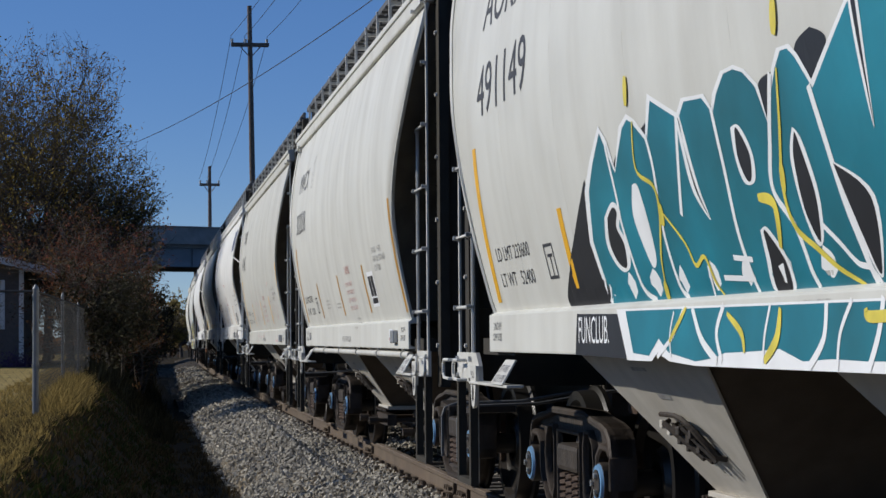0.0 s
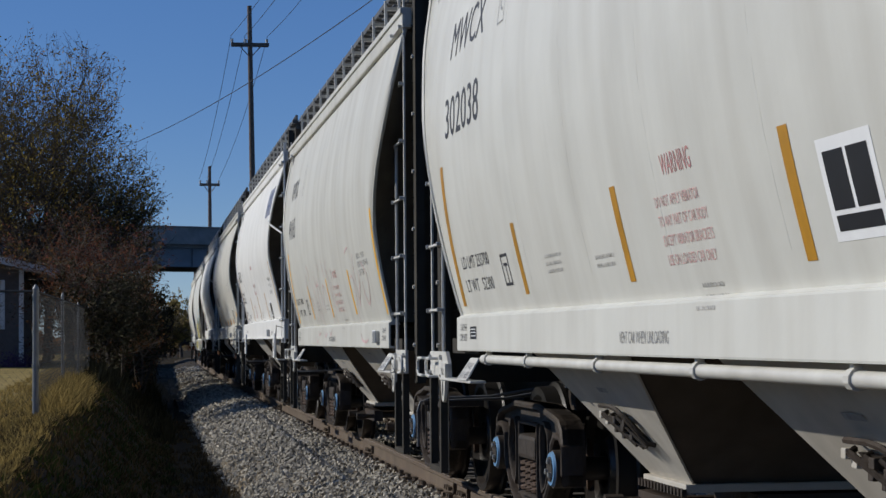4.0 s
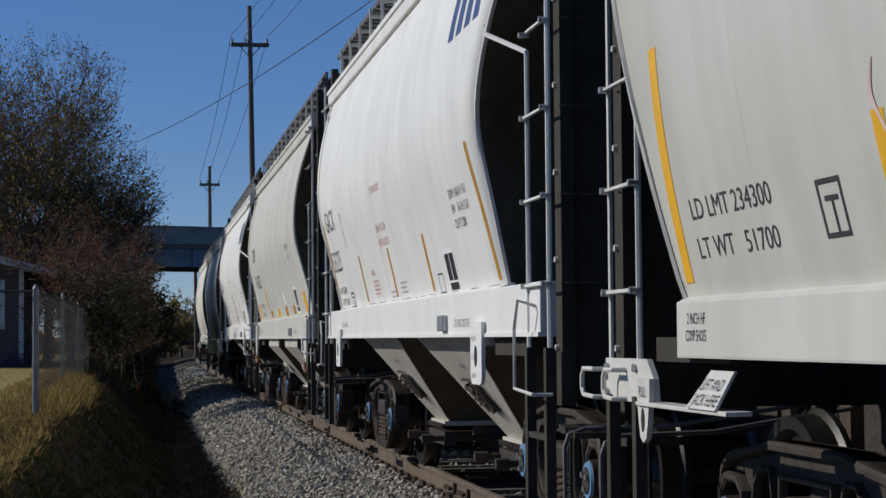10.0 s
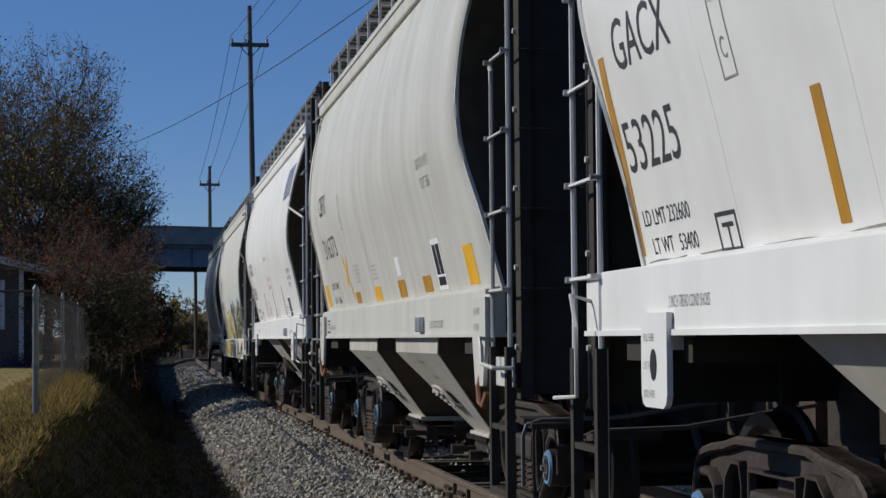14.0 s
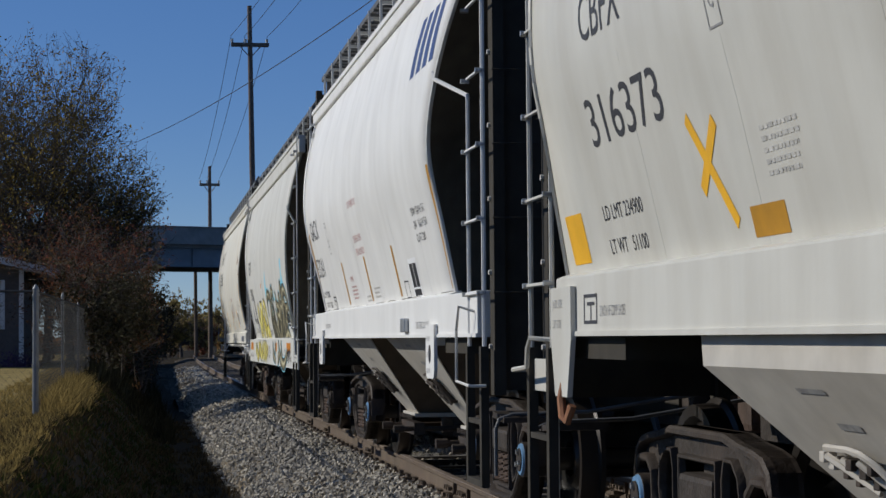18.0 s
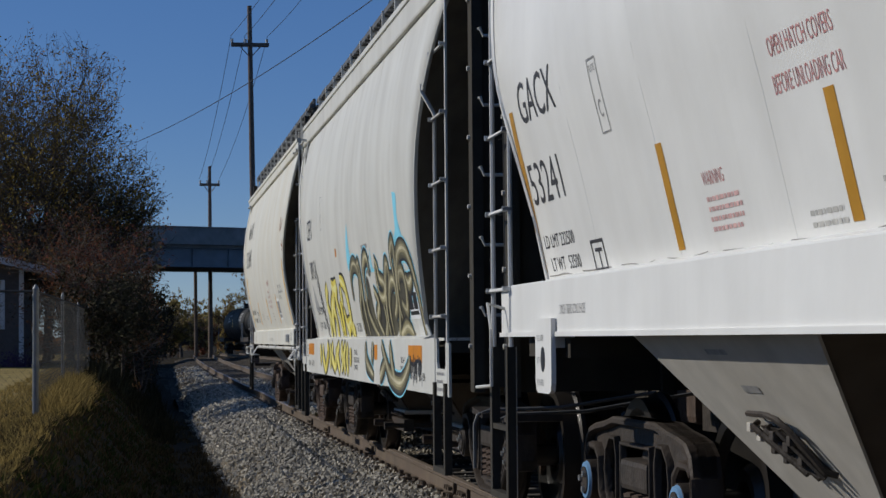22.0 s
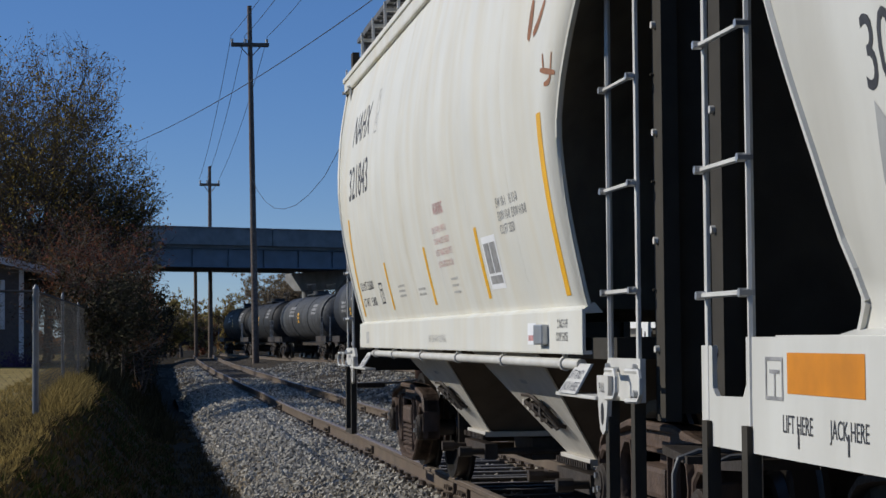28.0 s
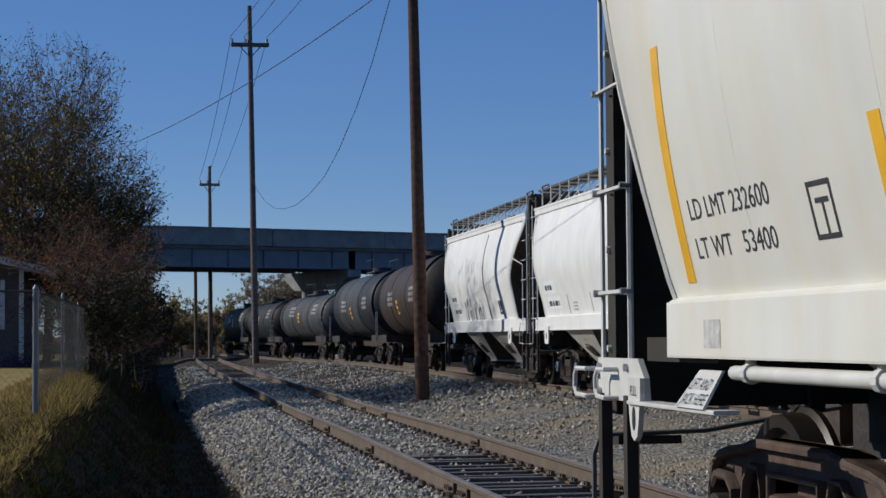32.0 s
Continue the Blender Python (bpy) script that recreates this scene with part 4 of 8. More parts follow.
def stencil(car, k, txt, y, z, h, material, squeeze=0.62, name="stencil", out=0.005, fat=0.0, label=""):
    """Letters h high; their left end is at y, and they run towards smaller y."""
    v, f, w = glyph_mesh(txt, fat)
    if h > 0.15:
        # large letters are cut across, so that they follow the bowed sheet
        bm = bmesh.new()
        vs = [bm.verts.new((a, b, 0)) for a, b in v]
        for q in f:
            bm.faces.new([vs[i] for i in q])
        for b in np.arange(0.12, 1.1, 0.14):
            bmesh.ops.bisect_plane(bm, geom=bm.verts[:] + bm.edges[:] + bm.faces[:], plane_co=(0, b, 0), plane_no=(0, 1, 0))
        bm.verts.index_update()
        v, f = [(q.co.x, q.co.y) for q in bm.verts], [[q.index for q in g.verts] for g in bm.faces]
        bm.free()
    verts = [on_side(k, y - a * h * squeeze, z + b * h, out) for a, b in v]
    return sheet(name, verts, f, material, car, label, smooth=False)


def patch(car, k, y0, y1, z0, z1, material, name="patch", out=0.005, lean=0.0, label="", parent=None):
    """A flat rectangle that follows the side; lean shifts its top along y."""
    n = max(1, int((z1 - z0) / 0.06))
    verts, faces = [], []
    for i in range(n + 1):
        q = i / n
        z = z0 + (z1 - z0) * q
        for y in (y0, y1):
            verts.append(on_side(k, y + lean * q, z, out))
    for i in range(n):
        faces.append((2 * i, 2 * i + 1, 2 * i + 3, 2 * i + 2))
    return sheet(name, verts, faces, material, parent or car, label, smooth=False)


def bars(car, k, y, z, wide, rows, h, material, gap=1.75, name="notice", ragged=0.25):
    """Lines of small print as rows of short bars."""
    rnd = random.Random(int(y * 100) + int(z * 1000))
    verts, faces = [], []
    for r in range(rows):
        a = 0.0
        end = wide * (1 - ragged * rnd.random())
        while a < end:
            b = min(end, a + h * rnd.uniform(0.7, 2.4))
            n = len(verts)
            zz = z - r * h * gap
            for yy, zq in ((y - a, zz), (y - b, zz), (y - b, zz + h * 0.75), (y - a, zz + h * 0.75)):
                verts.append(on_side(k, yy, zq, 0.005))
            faces.append((n, n + 1, n + 2, n + 3))
            a = b + h * 0.45
    return tagged(sheet(name, verts, faces, material, car, smooth=False), kind="stuff")


def frame_mark(car, k, y, z, w, h, t, material, name="consolidated_stencil", inner=True):
    """A small outlined box with a mark in it."""
    verts, faces = [], []
    rects = [(0, w, 0, t), (0, w, h - t, h), (0, t, t, h - t), (w - t, w, t, h - t)]
    if inner:
        rects += [(w * 0.25, w * 0.8, h * 0.62, h * 0.62 + t), (w * 0.5, w * 0.5 + t, t, h * 0.62)]
    for a, b, c, d in rects:
        m = max(1, int((d - c) / 0.05))
        for i in range(m):
            n = len(verts)
            c0, c1 = c + (d - c) * i / m, c + (d - c) * (i + 1) / m
            for yy, zz in ((a, c0), (b, c0), (b, c1), (a, c1)):
                verts.append(on_side(k, y - yy, z + zz, 0.006))
            faces.append((n, n + 1, n + 2, n + 3))
    return sheet(name, verts, faces, material, car, smooth=False)


def smooth_line(pts, n=10):
    """A soft curve through the points."""
    out = []
    P = [pts[0], *pts, pts[-1]]
    for i in range(1, len(P) - 2):
        p0, p1, p2, p3 = (np.array(q, float) for q in P[i - 1:i + 3])
        for j in range(n):
            t = j / n
            out.append(0.5 * (2 * p1 + (p2 - p0) * t + (2 * p0 - 5 * p1 + 4 * p2 - p3) * t * t + (3 * p1 - p0 - 3 * p2 + p3) * t ** 3))
    out.append(np.array(pts[-1], float))
    return out


COATS = []


def stroke(car, k, pts, width, material, out, name="spray_stroke", taper=True, n=8, parent=None):
    """A painted line of soft outline along pts (y, z)."""
    COATS.append(0)
    out += 0.00007 * (len(COATS) % 24)
    line = smooth_line(pts, n)
    verts, faces = [], []
    N = len(line)
    zt = KINDS[k]["sill"][1]
    high = sum(p[1] for p in line) / N > zt
    for i, p in enumerate(line):
        d = line[min(i + 1, N - 1)] - line[max(i - 1, 0)]
        d = d / (np.linalg.norm(d) + 1e-9)
        q = i / (N - 1)
        w = width * (0.5 if not taper else 0.5 * (0.25 + 0.75 * math.sin(math.pi * min(1, max(0, 0.06 + 0.88 * q))) ** 0.6))
        for s in (-1, 1):
            z = p[1] + s * d[0] * w
            verts.append(on_side(k, p[0] - s * d[1] * w, max(z, zt + 0.008) if high else min(z, zt - 0.004), out))
    for i in range(N - 1):
        faces.append((2 * i, 2 * i + 1, 2 * i + 3, 2 * i + 2))
    return sheet(name, verts, faces, material, parent or car, smooth=False)


def blob(car, k, pts, material, out, name="spray_fill", soft=True, parent=None):
    """A painted area with the closed outline pts (y, z)."""
    line = smooth_line(pts + [pts[0]], 6)[:-1] if soft else [np.array(p, float) for p in pts]
    bm = bmesh.new()
    vs = [bm.verts.new((p[0], p[1], 0)) for p in line]
    es = [bm.edges.new((vs[i], vs[(i + 1) % len(vs)])) for i in range(len(vs))]
    bmesh.ops.triangle_fill(bm, edges=es, use_beauty=True)
    for _ in range(4):
        long = [e for e in bm.edges if e.calc_length() > 0.17]
        if long:
            bmesh.ops.subdivide_edges(bm, edges=long, cuts=1)
            bmesh.ops.triangulate(bm, faces=[f for f in bm.faces if len(f.verts) > 3])
    zt = KINDS[k]["sill"][1]
    high = sum(p[1] for p in line) / len(line) > zt
    for v in bm.verts:
        v.co = on_side(k, v.co.x, max(v.co.y, zt + 0.008) if high else min(v.co.y, zt - 0.004), out)
    return part(name, bm, material, parent or car)


def common_a(car, mark, number, ld, lt, stripe, near_box=True, warn=M_RED, stripe_end=None, h_exw="8-8", far_shoes=True, warn_z=1.88, big=0.26, vent=(0.26, 0.72), vent_mat=None, dx=0.0, far_stripe=4.31, near=0.0, wide=1.12):
    """The lettering that the barrel-sided cars share."""
    k = "A"
    stripe_end = stripe_end or stripe
    stencil(car, k, mark, 3.98, 3.02, big * 0.96, M_BLACK, 1.05, "reporting_mark")
    stencil(car, k, number, 4.02, 2.52, big, M_BLACK, wide, "car_number")
    stencil(car, k, "LD LMT " + ld, 4.06 + dx, 1.69, 0.08, M_BLACK, 1.24, "load_limit")
    stencil(car, k, "LT WT   " + lt, 4.07 + dx, 1.545, 0.08, M_BLACK, 1.30, "light_weight")
    frame_mark(car, k, 2.80 + dx * 0.5, 1.55, 0.20, 0.18, 0.016, M_BLACK)
    frame_mark(car, k, 2.35, 2.98, 0.17, 0.36, 0.008, M_FAINT, "plate_mark", False)
    stencil(car, k, "PLATE", 2.33, 3.26, 0.035, M_FAINT, 0.8, "plate_word")
    stencil(car, k, "C", 2.30, 3.05, 0.09, M_FAINT, 0.8, "plate_letter")
    for e in (-1, 1):
        c = far_stripe if e > 0 else -4.36 + near * 1.4
        patch(car, k, c - 0.05, c + 0.05, 1.46, 2.36, stripe_end, "reflector_stripe", lean=-0.08)
    for y, z1 in ((2.28 - near * 0.9, 1.88), (0.06 - near * 0.77, 1.90), (-2.12, 1.92)):
        patch(car, k, y - 0.045, y + 0.045, 1.49, z1, stripe, "reflector_stripe")
    bars(car, k, 1.66, 1.66, 0.46, 3, 0.022, M_PRINT)
    bars(car, k, 0.62, 1.61, 0.40, 2, 0.022, M_PRINT)
    stencil(car, k, "WARNING", -0.72, warn_z, 0.085, warn, 0.7, "warning_heading")
    for i, w in enumerate(("DO NOT APPLY VIBRATOR", "TO ANY PART OF CAR BODY", "EXCEPT VIBRATOR BRACKETS", "USE ON LOADED CAR ONLY")):
        stencil(car, k, w, -0.54, warn_z - 0.115 - 0.0765 * i, 0.044, M_PRINT_R, 0.80, "warning_notice")
    bars(car, k, -0.90, warn_z - 0.44, 0.30, 3, 0.02, M_PRINT, 2.2)
    stencil(car, k, "EW 10-1    H 13-0", -3.02 + near, 1.985, 0.055, M_FAINT, 1.05, "dimension_line")
    stencil(car, k, "EXW 10-8  EXW H " + h_exw, -3.02 + near, 1.91, 0.055, M_FAINT, 1.05, "dimension_line")
    stencil(car, k, "CU FT 3250", -3.02 + near, 1.835, 0.055, M_FAINT, 1.05, "dimension_line")
    stencil(car, k, "VENT CAR WHEN UNLOADING", vent[0], 1.225, 0.055, vent_mat or M_PRINT, vent[1], "sill_notice")
    stencil(car, k, "2 INCH HF", -4.13 + near, 1.30, 0.045, M_BLACK, 0.8, "shoe_notice")
    stencil(car, k, "COMP SHOES", -4.10 + near, 1.235, 0.045, M_BLACK, 0.7, "shoe_notice")
    if far_shoes:
        stencil(car, k, "2 INCH HF", 4.38, 1.30, 0.045, M_BLACK, 0.8, "shoe_notice")
        stencil(car, k, "COMP SHOES", 4.40, 1.235, 0.045, M_BLACK, 0.7, "shoe_notice")
    if near_box:
        patch(car, k, -3.62 + near, -3.40 + near, 1.215, 1.33, M_SPWHITE, "decal")
        patch(car, k, -3.60 + near, -3.42 + near, 1.235, 1.265, M_RED, "decal_band", 0.006)
        bm = bmesh.new()
        box(bm, -1.54, -1.50, -3.92 + near, -3.72 + near, 1.215, 1.32, 0.008)
        part("tag_box", bm, M_GALV, car, "small grey metal tag reader box")


def label_board(car, k, y, z, w, h, material=None):
    """A white board with black test-date panels."""
    patch(car, k, y, y - w, z, z + h, M_SPWHITE, "data_board", 0.004)
    m = material or M_SPBLACK
    patch(car, k, y - 0.04, y - w * 0.47, z + h * 0.30, z + h - 0.04, m, "data_panel", 0.007)
    patch(car, k, y - w * 0.53, y - w + 0.04, z + h * 0.30, z + h - 0.04, m, "data_panel", 0.007)
    patch(car, k, y - 0.04, y - w + 0.04, z + 0.03, z + h * 0.25, m, "data_panel", 0.007)
    bars(car, k, y - 0.06, z + h - 0.12, w * 0.3, 3, 0.03, M_SPWHITE, 1.8, "data_print")


WHEELSETS = []
CARS = []


def freight_car(k, material, label, truck_mat, group="cars of the passing train", pipe_on=False):
    car = new("hopper_car")
    tagged(car, label, "freight car", group)
    shell_part(car, k, material)
    roof_part(car, k)
    sill_part(car, k, material, pipe_on)
    bay_part(car, k, material)
    ends_part(car, k, material)
    ws = []
    for e in (-1, 1):
        ws += truck_part(car, e * KINDS[k]["truck"], truck_mat, M_CAP if k != "D" and truck_mat is M_TRUCK else M_TRUCK)
    return car, ws


def common_b(car, mark, number, ld, lt, squares=False, k="B"):
    my, mz = (-0.57, 0.20) if squares else (0.0, 0.0)
    stencil(car, k, mark, 4.50 + my * 0.9, 2.36 + mz, 0.22, M_BLACK, 0.95, "reporting_mark")
    stencil(car, k, number, 4.66 + my * 0.9, 1.95 + mz * 0.8, 0.22, M_BLACK, 1.35 if squares else 1.05, "car_number")
    ly = 4.25 if squares else 4.64
    stencil(car, k, "LD LMT " + ld, ly, 1.785 if squares else 1.72, 0.07, M_BLACK, 1.05, "load_limit")
    stencil(car, k, "LT WT   " + lt, ly - (0.0 if squares else 0.06), 1.632 if squares else 1.60, 0.07, M_BLACK, 1.05, "light_weight")
    if squares:
        frame_mark(car, k, 4.57, 1.315, 0.26, 0.14, 0.016, M_BLACK)
    else:
        frame_mark(car, k, 3.67, 1.565, 0.24, 0.15, 0.016, M_BLACK)
    plate = my * 1.77 - (0.22 if k == "E" else 0.0)
    frame_mark(car, k, 3.20 + plate, 2.15 + mz * 0.9, 0.15, 0.33, 0.008, M_FAINT, "plate_mark", False)
    stencil(car, k, "PLATE", 3.18 + plate, 2.42 + mz * 0.9, 0.032, M_FAINT, 0.8, "plate_word")
    stencil(car, k, "C", 3.16 + plate, 2.22 + mz * 0.9, 0.08, M_FAINT, 0.8, "plate_letter")
    if not squares:
        for e in (-1, 1):
            c = 4.77 if e > 0 else -4.14
            patch(car, k, c - 0.045, c + 0.045, 1.60, 2.45, M_OCHRE, "reflector_stripe", lean=0.12 if k == "B" and e < 0 else -0.07)
        for y, z1 in ((2.21 if k == "E" else 2.4, 2.03), (0.33 if k == "E" else 0.38, 2.01), (-1.58, 2.02)):
            patch(car, k, y - 0.045, y + 0.045, 1.60, z1, M_OCHRE, "reflector_stripe")
        stencil(car, k, "WARNING", 1.75, 1.82, 0.055, M_RED, 0.7, "warning_heading")
        bars(car, k, 1.75, 1.76, 0.40, 4, 0.022, M_PRINT_R, 1.7, "warning_notice")
        bars(car, k, 0.72, 1.64, 0.36, 2, 0.022, M_PRINT)
        bars(car, k, 0.08, 1.70, 0.42, 3, 0.022, M_PRINT)
        stencil(car, k, "OPEN HATCH COVERS", 0.75, 2.16, 0.065, M_RED, 0.62, "hatch_notice")
        stencil(car, k, "BEFORE UNLOADING CAR", 0.78, 2.04, 0.065, M_RED, 0.58, "hatch_notice")
        stencil(car, k, "DO NOT HAMMER ON CAR", 0.66, 2.48, 0.065, M_RED, 0.55, "hammer_notice")
        stencil(car, k, "EXW 10-8 H  9-3", -3.06, 2.165, 0.062, M_BLACK, 1.03, "dimension_line")
        stencil(car, k, "EW    8-6 H 15-0", -3.05, 2.07, 0.062, M_BLACK, 1.03, "dimension_line")
        stencil(car, k, "CU FT 3281", -3.05, 1.972, 0.062, M_BLACK, 1.03, "dimension_line")
        label_board(car, k, -2.30, 1.555, 0.42, 0.32)
        # grime along the seam above the sill
        rnd = random.Random(len(number) + int(ld))
        for y in np.arange(4.7, -4.3, -0.75):
            stroke(car, k, [(y - 0.19 * i, 1.572 + rnd.uniform(-0.006, 0.008)) for i in range(4)], rnd.uniform(0.004, 0.009), M_GRIME, 0.004, "grime_streak")
        frame_mark(car, k, -1.88, 1.575, 0.22, 0.14, 0.01, M_BLACK, "test_mark", False)
        # the lessor's lettering becomes slanted plain shapes
        for i in range(4):
            patch(car, k, -3.42 - 0.30 * i, -3.42 - 0.30 * i - 0.19, 3.14, 3.56, M_NAVY, "logo_shape", 0.006, lean=-0.12)
    bm = bmesh.new()
    box(bm, -1.54, -1.50, -2.55, -2.33, 1.30, 1.41, 0.008)
    part("tag_box", bm, M_GALV, car, "small grey metal tag reader box")
    stencil(car, k, "2 INCH TREAD COND SHOES", -2.80, 1.325, 0.055, M_FAINT, 0.62, "shoe_notice")
    stencil(car, k, "2 INCH HF COMP SHOES" if squares else "2 INCH TREAD COND SHOES", 4.26 if squares else 4.15, 1.35 if squares else 1.37, 0.05, M_FAINT, 0.6, "shoe_notice")
    for e in (-1, 1):
        if squares:
            for i, w in enumerate(("JACK HERE", "LIFT HERE")):
                v, f, wd = glyph_mesh(w)
                sheet("jack_notice", [(-1.534, e * 4.95 + 0.16 - a * 0.03, 1.40 - 0.10 * i + b * 0.042) for a, b in v], f, M_FAINT, car, smooth=False)
            continue
        for i, w in enumerate(("PULL HERE", "LIFT HERE", "JACK HERE")):
            v, f, wd = glyph_mesh(w)
            y0 = (4.28 if e > 0 else -3.80) + 0.15
            sheet("jack_notice", [(-1.532, y0 - a * 0.024, 1.235 - 0.115 * i + b * 0.033) for a, b in v], f, M_FAINT, car, smooth=False)


# ---- the train ----
car0, ws0 = freight_car("A", M_GREY2, "light grey barrel-sided hopper car with a teal graffiti piece", M_TRUCK)
car1, ws1 = freight_car("A", M_GREY2, "light grey barrel-sided hopper car with amber reflector stripes", M_TRUCK, pipe_on=True)
car2, ws2 = freight_car("A", M_GREY, "pale grey hopper car with faded pink scrawl and yellow stripes", M_TRUCK)
car3, ws3 = freight_car("B", M_WHITE, "white hopper car with amber stripes and clean paint", M_TRUCK)
car4, ws4 = freight_car("C", M_TAUPE, "warm grey hopper car with yellow reflector squares", M_TRUCK)
car5, ws5 = freight_car("E", M_WHITE, "white hopper car with dirty sill seam and amber stripes", M_TRUCK)
car6, ws6 = freight_car("D", M_GREY2, "grey deep-silled hopper car with olive and cyan graffiti", M_TRUCK)
car7, ws7 = freight_car("A", M_CREAM, "cream stained hopper car with yellow stripes at the train's end", M_TRUCK_RUST, pipe_on=True)
CARS += [car0, car1, car2, car3, car4, car5, car6, car7]
WHEELSETS += [ws0, ws1, ws2, ws3, ws4, ws5, ws6, ws7]

common_a(car0, "AOKX", "491149", "233600", "52400", M_YEL, big=0.30, far_stripe=4.28)
common_a(car1, "MWCX", "302038", "233700", "52300", M_OCHRE, vent_mat=M_FAINT)
label_board(car1, "A", -2.37, 1.535, 0.43, 0.31)
# a black maker's badge on the sill
patch(car1, "A", 4.02, 3.80, 1.245, 1.325, M_SPBLACK, "badge")
for z in (1.263, 1.285, 1.305):
    patch(car1, "A", 4.00, 3.82, z, z + 0.005, M_SPWHITE, "badge_line", 0.007)
common_a(car2, "RVRX", "491165", "234300", "51700", M_YEL, big=0.26, vent=(0.46, 0.62), vent_mat=M_BLACK, dx=0.12, far_stripe=4.40, wide=0.88)
common_b(car3, "GACX", "53225", "232600", "53400")
common_b(car4, "CBFX", "316373", "234900", "51100", squares=True)
common_b(car5, "GACX", "53241", "232500", "53500", k="E")
common_a(car7, "NAHX", "321843", "232600", "53400", M_YEL, far_shoes=False, warn_z=2.08, big=0.31, near=0.13, far_stripe=4.23)
patch(car7, "A", 4.02, 3.82, 1.21, 1.315, M_PRINT, "worn_decal")
label_board(car7, "A", -2.25, 1.54, 0.43, 0.31, M_FAINT)

# yellow squares of the warm grey car
for y0, y1, z0, z1, m in ((5.0, 4.66, 1.61, 1.85, M_YEL), (2.23, 1.87, 1.60, 1.71, M_OCHRE), (0.74, 0.32, 1.59, 1.72, M_YEL), (-0.83, -1.24, 1.59, 1.73, M_OCHRE), (-2.2, -2.6, 1.60, 1.72, M_OCHRE), (-4.15, -4.50, 1.60, 1.86, M_YEL)):
    patch(car4, "B", y0, y1, z0, z1, m, "reflector_square", lean=0.0)
stroke(car4, "B", [(2.72, 2.08), (2.38, 1.66)], 0.06, M_YEL, 0.006, taper=False)
stroke(car4, "B", [(2.40, 2.04), (2.70, 1.80)], 0.06, M_YEL, 0.007, taper=False)
bars(car4, "B", 1.95, 1.95, 0.40, 5, 0.022, M_PRINT)
bars(car4, "B", 0.69, 1.90, 0.42, 4, 0.022, M_PRINT)
label_board(car4, "B", -2.9, 1.60, 0.38, 0.36)
patch(car4, "B", -0.93, -1.15, 1.765, 1.92, M_SPWHITE, "decal")
bars(car4, "B", -0.96, 1.88, 0.16, 2, 0.014, M_FAINT)
stencil(car4, "B", "EXW 10-8 H 9-3", -3.05, 2.45, 0.08, M_FAINT, 0.75, "dimension_line")
stencil(car4, "B", "CU FT 3281", -3.12, 2.31, 0.08, M_FAINT, 0.75, "dimension_line")

# lettering of the deep-silled car
stencil(car6, "D", "CEFX", 3.70, 2.38, 0.24, M_BLACK, 0.78, "reporting_mark")
stencil(car6, "D", "309124", 3.66, 1.93, 0.22, M_BLACK, 0.78, "car_number")
stencil(car6, "D", "LD LMT 229200", 3.52, 1.53, 0.085, M_BLACK, 0.8, "load_limit")
stencil(car6, "D", "LT WT   56800", 3.50, 1.36, 0.085, M_BLACK, 0.8, "light_weight")
frame_mark(car6, "D", 2.12, 2.42, 0.15, 0.36, 0.008, M_FAINT, "plate_mark", False)
stencil(car6, "D", "C", 2.09, 2.5, 0.09, M_FAINT, 0.8, "plate_letter")
stencil(car6, "D", "CAUTION", -0.05, 1.32, 0.085, M_BLACK, 0.7, "caution_word")
patch(car6, "D", 0.82, 0.72, 2.08, 2.16, M_ORANGE, "orange_square")
for y0, y1 in ((4.45, 3.80), (-3.92, -4.62), (-1.85, -2.05)):
    patch(car6, "D", y0, y1, 1.07, 1.20, M_ORANGE, "reflector_square", 0.0045)
for i, w in enumerate(("OPEN HATCH", "BEFORE UNLOADING", "COMPARTMENT")):
    stencil(car6, "D", w, -0.30, 1.10 - 0.07 * i, 0.05, M_BLACK, 0.62, "sill_notice")
stencil(car6, "D", "2 INCH HF", -3.50, 1.06, 0.05, M_BLACK, 0.7, "shoe_notice")
stencil(car6, "D", "COMP SHOES", -3.48, 0.99, 0.05, M_BLACK, 0.65, "shoe_notice")
for y in (4.50, -4.05):
    stencil(car6, "D", "LIFT HERE", y, 0.945, 0.06, M_BLACK, 0.75, "lift_notice")
    stencil(car6, "D", "JACK HERE", y - 0.42, 0.945, 0.06, M_BLACK, 0.75, "jack_notice")
    for q in (0.14, 0.56):
        patch(car6, "D", y - q, y - q - 0.012, 0.90, 0.965, M_BLACK, "arrow_shaft", 0.006)
label_board(car6, "D", -3.75, 1.40, 0.50, 0.24)
frame_mark(car6, "D", 4.66, 1.045, 0.17, 0.14, 0.012, M_FAINT)
bars(car6, "D", -5.30, 1.00, 0.32, 3, 0.028, M_FAINT, 1.9)
bars(car6, "D", -1.35, 2.05, 0.5, 3, 0.05, M_FAINT, 2.2)
blob(car6, "D", [(3.62, 1.90), (3.25, 1.62), (2.85, 1.60), (3.35, 1.56), (3.62, 1.60)], M_BUFF, 0.0042, "buffed_patch")

# brake pipes and a valve standing on the end platform of the deep-silled car
bm = bmesh.new()
bent(bm, [(-1.30, 4.42, 1.25), (-1.30, 4.42, 1.62), (-1.30, 4.36, 1.72), (-1.30, 4.22, 1.76), (-1.25, 4.05, 1.76)], 0.016, 8)
for z in (1.36, 1.44, 1.50, 1.58):
    rod(bm, (-1.30, 4.42, z - 0.012), (-1.30, 4.42, z + 0.012), 0.026, 8)
part("brake_pipe", bm, M_POST, car6, "grey brake pipe with bolted collars", smooth=True)
bm = bmesh.new()
rod(bm, (-1.15, 4.22, 1.25), (-1.15, 4.22, 1.34), 0.03, 8)
